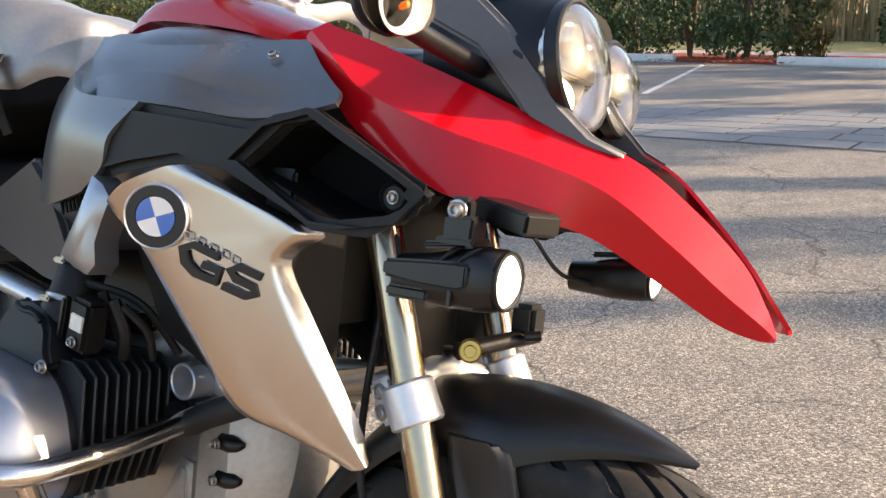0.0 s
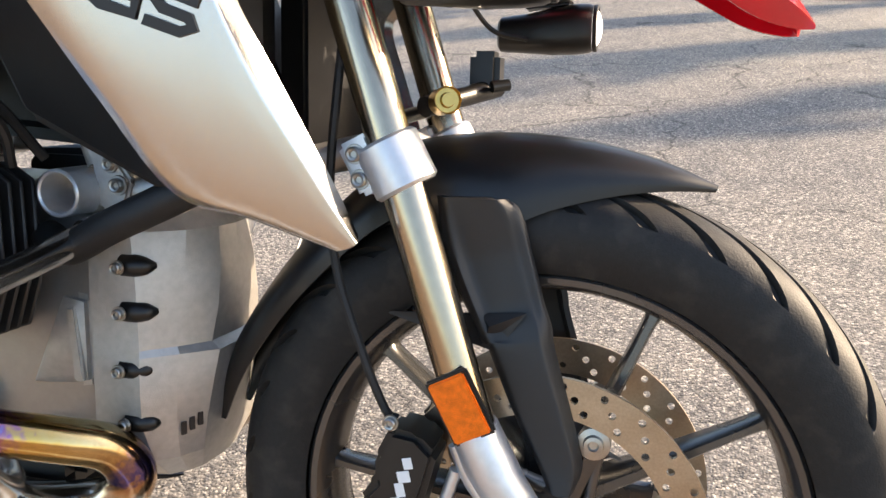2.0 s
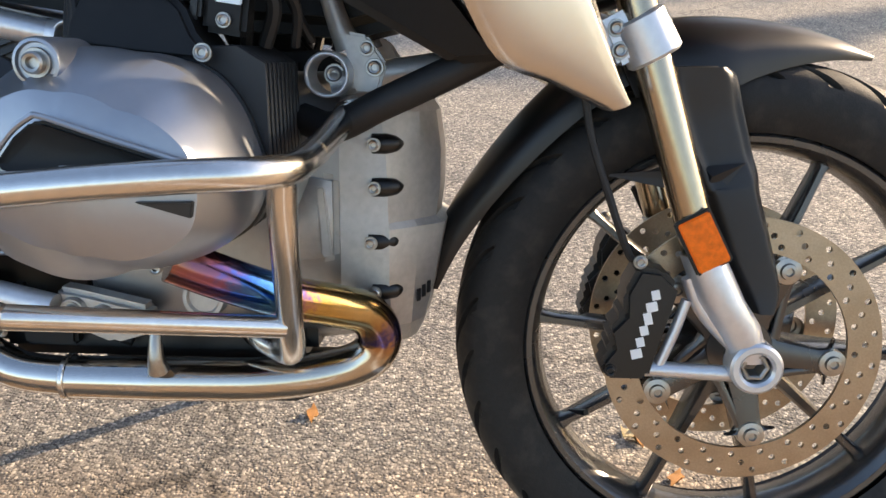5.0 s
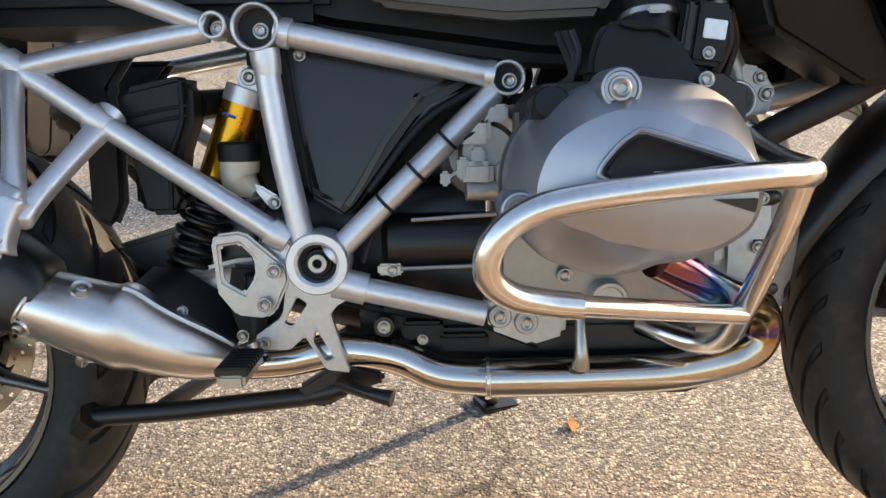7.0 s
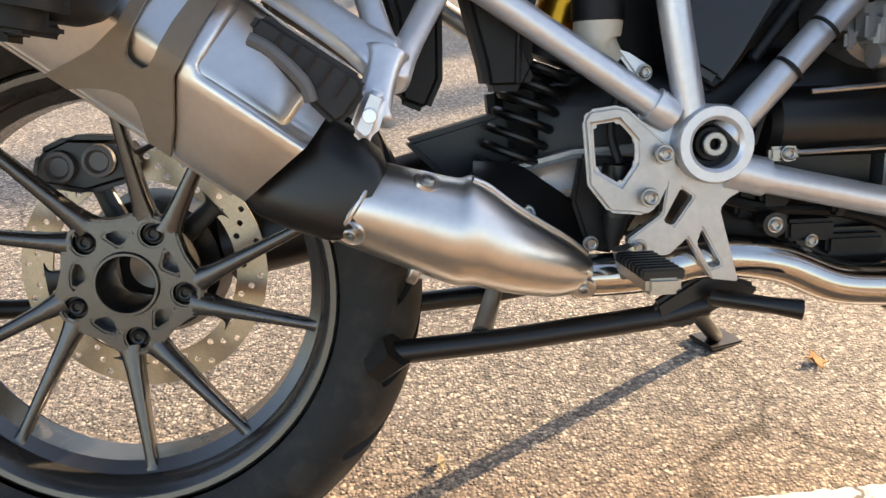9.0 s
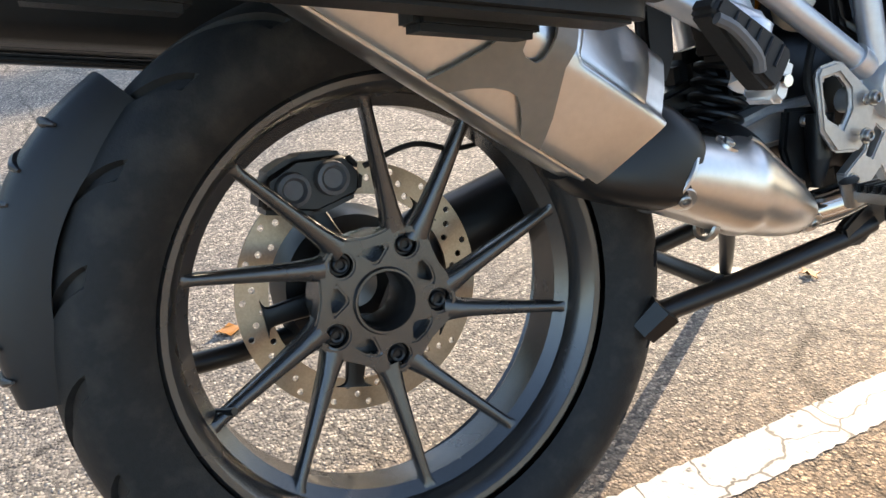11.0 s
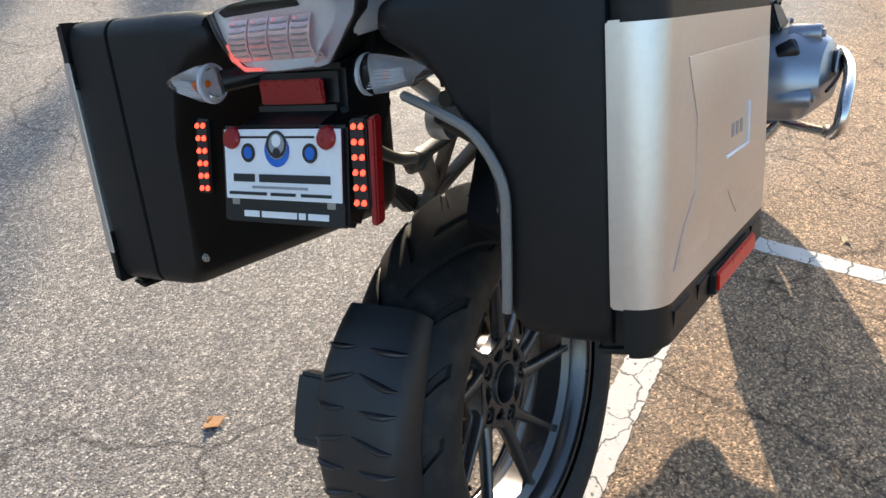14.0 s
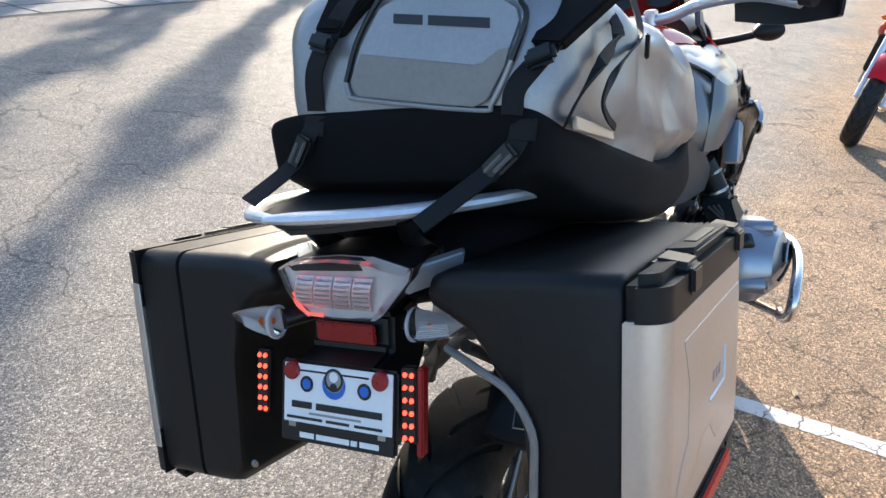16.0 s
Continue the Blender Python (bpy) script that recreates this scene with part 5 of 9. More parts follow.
low = part("lower_casting", slab([(0.772, -0.138, 0.408), (0.80, -0.138, 0.404), (0.872, -0.138, 0.388), (0.870, -0.138, 0.358), (0.83, -0.138, 0.346), (0.78, -0.138, 0.366)], (0, 0.03, 0), 0.006), CAST, moto, "cast lower engine mount")
for x, z in ((0.792, 0.384), (0.823, 0.376)):
    b = part("bolt_boss", lathe([(0.0, 0.004), (0.0125, 0.004), (0.0145, 0.0), (0.0145, -0.02)], (x, -0.140, z), (0, -1, 0), 24), CAST, low)
    screw(b, x, -0.145, z, 0.0078)
part("oil_filler", lathe([(0.0, 0.004), (0.016, 0.004), (0.018, 0.008), (0.022, 0.008), (0.024, 0.0), (0.024, -0.02)], (0.925, -0.115, 0.395), (0, -1, 0), 32), CAST, moto)
screw(low, 0.873, -0.112, 0.425, 0.007)
part("oil_sensor", tube([(0.885, -0.15, 0.385), (0.885, -0.16, 0.345), (0.885, -0.155, 0.325)], [0.005, 0.008, 0.011], 12, 3), ZINC, moto)
lw = part("lower_wiring", tube([(0.60, -0.10, 0.40), (0.66, -0.11, 0.385), (0.75, -0.11, 0.375), (0.84, -0.11, 0.34)], 0.006, 8), BLACK, moto, "black cable run and sensor")
for c_, z_ in (((0.70, -0.105, 0.362), (0.05, 0.03, 0.022)), ((0.665, -0.10, 0.385), (0.03, 0.03, 0.04)), ((0.75, -0.10, 0.345), (0.06, 0.03, 0.02)), ((0.64, -0.09, 0.40), (0.022, 0.03, 0.05)), ((0.725, -0.12, 0.392), (0.016, 0.02, 0.03))):
    part("plug", box(c_, z_, 0.004), BLACK, lw)
part("sensor", tube([(0.655, -0.118, 0.372), (0.655, -0.135, 0.372)], 0.012, 16, 1), SATIN, lw)
screw(lw, 0.655, -0.136, 0.372, 0.006)
screw(lw, 0.70, -0.122, 0.352, 0.005)
# added black box that stands for shade among the lower engine parts
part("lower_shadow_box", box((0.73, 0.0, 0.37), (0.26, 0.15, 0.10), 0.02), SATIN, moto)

# stainless engine guard
for s in (-1, 1):
    g = part("engine_guard", tube([(1.085, s * 0.10, 0.596), (1.078, s * 0.16, 0.580), (1.074, s * 0.24, 0.567), (1.070, s * 0.315, 0.561), (1.050, s * 0.352, 0.561), (1.0, s * 0.375, 0.561), (0.92, s * 0.392, 0.556), (0.835, s * 0.400, 0.546), (0.795, s * 0.400, 0.533), (0.770, s * 0.398, 0.510), (0.766, s * 0.392, 0.482), (0.785, s * 0.380, 0.462), (0.815, s * 0.368, 0.452), (0.85, s * 0.36, 0.446)], 0.0128, 18), STEEL, moto, "brushed stainless steel engine guard")
    part("guard_tube", tube([(0.822, s * 0.366, 0.450), (1.040, s * 0.240, 0.405)], 0.0105, 16, 1), STEEL, g)
    part("guard_tube", tube([(1.062, s * 0.322, 0.553), (1.057, s * 0.300, 0.510), (1.050, s * 0.262, 0.452), (1.043, s * 0.228, 0.400), (1.036, s * 0.195, 0.366), (1.020, s * 0.165, 0.354), (0.990, s * 0.14, 0.358), (0.965, s * 0.11, 0.362)], 0.0125, 16), STEEL, g)
    if s > 0:
        g.location.x = 0.06                          # the left cylinder sits further ahead
    part("weld_collar", ring(0.0145, 0.0125, 0.008, (1.083, s * 0.115, 0.592), (-0.1, s * 0.9, -0.2), 24), STEEL, g)

# exhaust: header, collector, muffler
def header(s):
    pts = [(0.945, s * 0.255, 0.470), (0.985, s * 0.235, 0.448), (1.030, s * 0.20, 0.422), (1.072, s * 0.160, 0.402), (1.100, s * 0.128, 0.384), (1.112, s * 0.112, 0.355), (1.100, s * 0.110, 0.330), (1.065, s * 0.112, 0.315), (0.99, s * 0.125, 0.307), (0.87, s * 0.13, 0.305)]
    bm = tube(pts, [0.021, 0.021, 0.021, 0.022, 0.023, 0.024, 0.024, 0.0235, 0.0235, 0.0235], 20, 8)
    ob = part("exhaust_header", bm, HEAT, moto, "heat-tinted stainless exhaust header")
    n = len(ob.data.vertices) // 20
    at = ob.data.attributes.new("along", "FLOAT", "POINT")
    at.data.foreach_set("value", [(k // 20) / (n - 1) * 0.86 for k in range(len(ob.data.vertices))])
    return ob


header(-1)
header(1)
mid = part("exhaust_collector", tube([(0.875, -0.13, 0.305), (0.78, -0.13, 0.305)], 0.0235, 20, 1), PIPE, moto, "polished stainless exhaust mid pipe")
part("clamp", ring(0.0258, 0.0225, 0.006, (0.780, -0.13, 0.305), (-1, 0, 0), 28, 0.001), STEEL, mid)
part("mid_pipe", tube([(0.78, -0.13, 0.305), (0.72, -0.128, 0.311), (0.665, -0.122, 0.333), (0.60, -0.116, 0.340), (0.53, -0.115, 0.328), (0.46, -0.115, 0.326)], 0.0215, 20), PIPE, mid)
part("underplate", slab([(0.76, -0.12, 0.286), (1.04, -0.12, 0.286), (1.02, -0.12, 0.279), (0.78, -0.12, 0.279)], (0, 0.16, 0), 0.002), SATIN, moto)
mufs = [(0.254, -0.15, 0.4151, 0.566, 0.0415, 0.0428), (0.262, -0.15, 0.4121, 0.55, 0.0425, 0.0438), (0.3, -0.149, 0.3982, 0.45, 0.045, 0.0456), (0.334, -0.146, 0.3853, 0.28, 0.048, 0.0474),
        (0.35, -0.144, 0.3823, 0.18, 0.052, 0.0484), (0.366, -0.14, 0.3776, 0.16, 0.0492, 0.0485), (0.388, -0.136, 0.3648, 0.2, 0.0435, 0.0474), (0.414, -0.13, 0.3523, 0.2, 0.038, 0.044),
        (0.444, -0.122, 0.3397, 0.2, 0.031, 0.0372), (0.468, -0.116, 0.3315, 0.2, 0.0205, 0.028), (0.48, -0.114, 0.329, 0.2, 0.011, 0.014)]


def muf_at(row, g, grow=0.0):
    """A place on the silencer's skin: a row of mufs and the angle round it from its upper edge."""
    x, y, z, dx, a, b = row
    return Vector((x, y, z)) + Vector((dx, 0, math.sqrt(1 - dx * dx))) * ((a + grow) * math.cos(g)) + Vector((0, (b + grow) * math.sin(g), 0))


muf_rows = [tuple(r) for r in catmull(mufs, 3)]
muf = part("front_muffler", rings([[muf_at(r, g) for g in np.linspace(0, 2 * math.pi, 36, endpoint=False)] for r in muf_rows]), MUFF, moto, "satin stainless front silencer", 50)
part("rim", tube([muf_at(mufs[0], g) for g in np.linspace(0, 2 * math.pi, 25)], 0.003, 8, 2), MUFF, muf)
part("lip", tube([muf_at(r, -0.35, 0.0005) for r in mufs[4:10]], 0.0030, 8, 4), MUFF, muf)
part("heat_shield", sheet([[tuple(Vector((x, y, z)) + Vector((dx, dy, dz)) * u) for u in (0.0, 0.5, 1.0)] for x, y, z, dx, dy, dz in ((0.362, -0.142, 0.429, 0.006, 0.060, 0.012), (0.382, -0.142, 0.412, 0.026, 0.050, 0.026), (0.412, -0.138, 0.389, 0.026, 0.046, 0.030), (0.446, -0.126, 0.367, 0.022, 0.044, 0.030), (0.472, -0.116, 0.346, 0.020, 0.040, 0.030))], 0.004, 4, 3), SATIN, muf, "black heat shield")
screw(muf, 0.414, -0.130, 0.394, 0.006, (0.2, -0.85, 0.4))
for row, g, r in ((mufs[9], -2.25, 0.0055), (mufs[1], -2.20, 0.0065), (mufs[2], -0.55, 0.0065)):
    q = muf_at(row, g)
    n = (q - Vector(row[:3])).normalized()
    part("screw_dish", lathe([(0.0, 0.0006), (0.0105, 0.0006), (0.0120, 0.0014), (0.0128, -0.002)], q, n, 22), MUFF, muf)
    screw(muf, *q, r, n)
part("clamp", merge(ring(0.016, 0.012, 0.010, (0.300, -0.150, 0.352), (0.9, 0, -0.4), 16), box((0.318, -0.152, 0.346), (0.030, 0.012, 0.010), 0.002)), ZINC, muf)
part("joint_sleeve", rings([[Vector((x, y, z)) + Vector((0.55, 0, 0.83)) * (a * math.copysign(abs(math.cos(g)) ** 0.6, math.cos(g))) + Vector((0, 1, 0)) * (b * math.copysign(abs(math.sin(g)) ** 0.6, math.sin(g))) for g in np.linspace(0, 2 * math.pi, 32, endpoint=False)]
                            for x, y, z, a, b in ((0.262, -0.152, 0.414, 0.038, 0.040), (0.252, -0.150, 0.421, 0.047, 0.043), (0.222, -0.146, 0.438, 0.054, 0.043), (0.195, -0.138, 0.452, 0.056, 0.040), (0.17, -0.130, 0.468, 0.050, 0.032))]), SATIN, moto, "black rubber silencer sleeve", 50)
ca = Vector((-0.80, 0.0, 0.60))
cu = Vector((0.60, 0.0, 0.80))
CB = Vector((0.205, -0.125, 0.455))
CAN = [(-0.055, 0.048), (-0.050, 0.0535), (-0.02, 0.0672), (0.008, 0.0790), (0.020, 0.0815), (0.032, 0.0775), (0.055, 0.066), (0.078, 0.051), (0.088, 0.040)]
can_edge = [tuple(p) for p in catmull(CAN + [(0.092, 0.020), (0.085, -0.015), (0.060, -0.022), (-0.040, -0.022), (-0.053, -0.012), (-0.0585, 0.015)], 3)]


def on_can(d, u, lift=0.0):
    """A place on the silencer's outer side: d along it, u up across it."""
    v = float(np.interp(u, [p[0] for p in CAN], [p[1] for p in CAN]))
    return CB + ca * d + cu * u + Vector((0, -1, 0)) * (v + lift)


def ease(t):
    t = min(1.0, max(0.0, t))
    return t * t * (3 - 2 * t)


def can_band(outline, lift, thick):
    """A flat cut-out bent over the silencer's skin."""
    bm = bmesh.new()
    vs = [bm.verts.new((d, u, 0)) for d, u in outline]
    bm.faces.new(vs)
    for u in (-0.045, -0.03, -0.015, 0.0, 0.008, 0.014, 0.020, 0.026, 0.032, 0.045, 0.06):
        bmesh.ops.bisect_plane(bm, geom=list(bm.verts) + list(bm.edges) + list(bm.faces), plane_co=(0, u, 0), plane_no=(0, 1, 0))
    bmesh.ops.triangulate(bm, faces=list(bm.faces))
    for v in bm.verts:
        v.co = on_can(v.co.x, v.co.y, lift)
    bmesh.ops.recalc_face_normals(bm, faces=bm.faces)
    bmesh.ops.solidify(bm, geom=list(bm.faces), thickness=thick)
    bmesh.ops.recalc_face_normals(bm, faces=bm.faces)
    return bm


can = part("rear_muffler", rings([[CB + ca * d + cu * (u * k) + Vector((0, -1, 0)) * (v * k) for u, v in can_edge] for d, k in ((0.02, 0.90), (0.026, 0.97), (0.05, 0.99), (0.10, 0.998), (0.18, 1.0), (0.28, 1.0), (0.38, 0.985), (0.41, 0.95), (0.42, 0.86))]), MUFF, moto, "faceted satin steel silencer", 60)
cap_rows = []
for u in [-0.0545, -0.051, -0.046] + list(np.linspace(-0.040, 0.084, 42)):
    d0 = float(np.interp(u, (-0.055, 0.017, 0.085), (0.018, -0.001, 0.000)))
    d1 = float(np.interp(u, (-0.055, -0.03, 0.006, 0.020, 0.085), (0.087, 0.097, 0.1145, 0.1135, 0.118)))
    cap_rows.append([on_can(d0 + (d1 - d0) * t, u, 0.0035 + 0.0025 * math.sin(math.pi * t) - 0.0125 * ease((u - 0.015) / 0.011) * ease((d1 - 0.004 - d0 - (d1 - d0) * t) / 0.012)) for t in np.linspace(0, 1, 40)])
cap = rings(cap_rows, caps=False, loop=False)
bmesh.ops.solidify(cap, geom=list(cap.faces), thickness=0.004)
bmesh.ops.recalc_face_normals(cap, faces=cap.faces)
part("front_cap", cap, MUFF, can, "satin steel end cap with a stepped ridge", 40)
part("end_cap", rings([[CB + ca * d + cu * (u * k) + Vector((0, -1, 0)) * (v * k) for u, v in can_edge] for d, k in ((0.335, 1.0), (0.336, 1.035), (0.40, 1.03), (0.425, 0.98), (0.432, 0.90))]), SATIN, can, "black end cap with two outlets", 50)
for u0, u1 in ((-0.035, 0.004), (0.012, 0.050)):
    part("outlet", tube([CB + ca * 0.4335 + cu * u + Vector((0, -v, 0)) for u, v in ((u0, 0.022), (u1, 0.022), (u1, 0.052), (u0, 0.046), (u0, 0.022))], 0.0016, 8, 1), ZINC, can)
part("lower_lip", tube([on_can(d, -0.055, -0.001) for d in (0.03, 0.10, 0.20, 0.30, 0.40)], 0.0032, 8, 2), MUFF, can)
part("shield_band", can_band([(0.089, -0.0545), (0.098, -0.030), (0.108, -0.010), (0.116, 0.006), (0.116, 0.020), (0.120, 0.045), (0.124, 0.076), (0.142, 0.076), (0.140, 0.040), (0.136, 0.012), (0.1365, 0.002), (0.140, -0.003), (0.150, -0.004), (0.156, -0.001), (0.160, 0.012), (0.165, 0.040), (0.168, 0.076), (0.180, 0.076), (0.175, 0.040), (0.172, 0.016), (0.181, -0.012), (0.194, -0.034), (0.208, -0.0545), (0.187, -0.0545), (0.172, -0.043), (0.158, -0.035), (0.146, -0.031), (0.136, -0.031), (0.128, -0.036), (0.120, -0.044), (0.110, -0.0545)], 0.0052, 0.004), BAND, can, "matt bronze grey heat shield band", 40)

# swing arm with shaft drive, final drive, rear brake caliper
part("swing_arm", tube([(0.57, 0.085, 0.455), (0.40, 0.10, 0.42), (0.2, 0.115, 0.36), (0.085, 0.115, 0.335)], [0.045, 0.042, 0.045, 0.045], 18), SATIN, moto, "black single-sided swing arm")
part("final_drive", lathe([(0.027, 0.05), (0.05, 0.05), (0.085, 0.03), (0.09, 0.0), (0.08, -0.03), (0.027, -0.03), (0.027, 0.05)], (0.0, 0.115, 0.318), (0, 1, 0), 36), SATIN, moto)
part("torque_arm", slab([(0.56, -0.085, 0.452), (0.47, -0.085, 0.448), (0.40, -0.085, 0.432), (0.345, -0.085, 0.412), (0.345, -0.085, 0.395), (0.41, -0.085, 0.398), (0.50, -0.085, 0.402), (0.57, -0.085, 0.412)], (0, 0.05, 0), 0.008, 3, (0.006, -0.004)), CAST, moto, "cast grey swing arm section")
part("lower_frame_web", slab([(0.30, -0.03, 0.46), (0.45, -0.03, 0.50), (0.47, -0.03, 0.46), (0.36, -0.03, 0.40)], (0, 0.05, 0), 0.006), SATIN, moto)
rc = part("rear_caliper", slab([(-0.105, 0.02, 0.425), (-0.095, 0.02, 0.462), (-0.06, 0.02, 0.478), (-0.005, 0.02, 0.474), (0.012, 0.02, 0.452), (0.005, 0.02, 0.425), (-0.045, 0.02, 0.412)], (0, 0.055, 0), 0.008, 3), SATIN, moto, "black rear brake caliper")
for x_, z_ in ((-0.068, 0.444), (-0.026, 0.449)):
    part("piston_cap", lathe([(0.0, 0.005), (0.010, 0.005), (0.013, 0.010), (0.017, 0.009), (0.0185, 0.0), (0.0185, -0.01)], (x_, 0.019, z_), (0, -1, 0), 20), ARMG, rc)
part("speed_cable", tube([(0.01, 0.02, 0.455), (0.06, 0.0, 0.47), (0.12, 0.02, 0.455), (0.2, 0.05, 0.46)], 0.003, 8), HOSE, rc)

# rear brake pump and its rod behind the heel guard
bp_ = part("brake_pump", tube([(0.505, -0.118, 0.435), (0.502, -0.118, 0.385)], [0.016, 0.014], 16, 1), SATIN, moto, "black rear brake pump")
part("boot", tube([(0.502, -0.118, 0.386), (0.500, -0.118, 0.366), (0.499, -0.118, 0.352)], [0.013, 0.009, 0.005], 14, 3), HOSE, bp_)
part("pump_hose", tube([(0.506, -0.116, 0.436), (0.500, -0.108, 0.470), (0.512, -0.106, 0.510), (0.522, -0.106, 0.535)], 0.0045, 8), HOSE, bp_)
part("bracket", slab([(0.470, -0.106, 0.445), (0.530, -0.106, 0.440), (0.535, -0.106, 0.395), (0.505, -0.106, 0.345), (0.478, -0.106, 0.350), (0.462, -0.106, 0.40)], (0, 0.012, 0), 0.004), BLACK, bp_)
screw(bp_, 0.480, -0.109, 0.357, 0.006)
screw(bp_, 0.492, -0.109, 0.428, 0.005)

# stands
cs = part("centre_stand", tube([(0.60, -0.105, 0.288), (0.555, -0.100, 0.276), (0.40, -0.095, 0.259), (0.275, -0.092, 0.250)], 0.0125, 16, 1), SATIN, moto, "black folded centre stand")
part("stand_leg", tube([(0.60, 0.105, 0.288), (0.40, 0.10, 0.259), (0.275, 0.10, 0.250)], 0.0125, 16, 1), SATIN, cs)
part("cross_bar", tube([(0.37, -0.09, 0.262), (0.41, 0.10, 0.262)], 0.011, 14, 1), SATIN, cs)
for s in (-1, 1):
    part("stand_foot", tube([(0.285, s * 0.100, 0.256), (0.262, s * 0.086, 0.232)], [0.020, 0.017], 6, 1), SATIN, cs)
    part("stand_hinge", slab([(0.545, s * 0.112, 0.292), (0.60, s * 0.112, 0.325), (0.650, s * 0.112, 0.308), (0.652, s * 0.112, 0.296), (0.61, s * 0.112, 0.283), (0.58, s * 0.112, 0.265), (0.55, s * 0.112, 0.268)], (0, -s * 0.016, 0), 0.004), SATIN, cs)
part("stand_tang", tube([(0.60, -0.125, 0.30), (0.64, -0.165, 0.300), (0.665, -0.175, 0.297)], [0.009, 0.008, 0.010], 10, 3), SATIN, cs)
ss = part("side_stand", tube([(0.60, 0.14, 0.33), (0.70, 0.245, 0.215), (0.812, 0.375, 0.098)], [0.017, 0.014, 0.012], 14, 3), SATIN, moto, "black side stand resting on the asphalt")
part("stand_foot", box((0.817, 0.384, 0.0895), (0.075, 0.055, 0.008), 0.003, (13.5, 0, 25)), SATIN, ss)


# tank, covers and front bodywork
def smooth_half(sections, per=3):
    """Closed symmetric rings from (x, [(y, z), ...]) half profiles, top to bottom, with smooth curves along and round."""
    xs = catmull([(x, 0, 0) for x, _ in sections], per)
    cols = [catmull([(x, *pr[k]) for x, pr in sections], per) for k in range(len(sections[0][1]))]
    secs = []
    for row in zip(*cols):
        ring_pts = catmull([p for p in row], 3)
        secs.append((float(row[0][0]), [(max(0.0, float(p[1])), float(p[2])) for p in ring_pts]))
    rows = []
    for x, pr in secs:
        rows.append([(x, -y - 0.0005, z) for y, z in pr] + [(x, y + 0.0005, z) for y, z in reversed(pr)])
    return rings(rows)


tank = part("fuel_tank", smooth_half([
    (0.80, [(0.0, 1.01), (0.08, 1.01), (0.14, 0.985), (0.165, 0.91), (0.16, 0.84), (0.12, 0.79)]),
    (0.88, [(0.0, 1.045), (0.09, 1.045), (0.162, 1.01), (0.208, 0.91), (0.205, 0.83), (0.15, 0.77)]),
    (0.97, [(0.0, 1.06), (0.10, 1.06), (0.165, 1.03), (0.214, 0.935), (0.215, 0.85), (0.16, 0.78)]),
    (1.08, [(0.0, 1.055), (0.10, 1.052), (0.160, 1.030), (0.192, 0.955), (0.195, 0.89), (0.15, 0.82)]),
    (1.20, [(0.0, 1.045), (0.10, 1.04), (0.148, 1.012), (0.160, 0.975), (0.150, 0.950), (0.13, 0.935)]),
    (1.285, [(0.0, 1.05), (0.09, 1.03), (0.145, 0.990), (0.150, 0.970), (0.140, 0.955), (0.12, 0.945)]),
    (1.30, [(0.0, 1.03), (0.07, 1.01), (0.12, 0.985), (0.125, 0.970), (0.12, 0.960), (0.1, 0.950)])]), TANK, moto, "satin graphite grey fuel tank cover", 50)
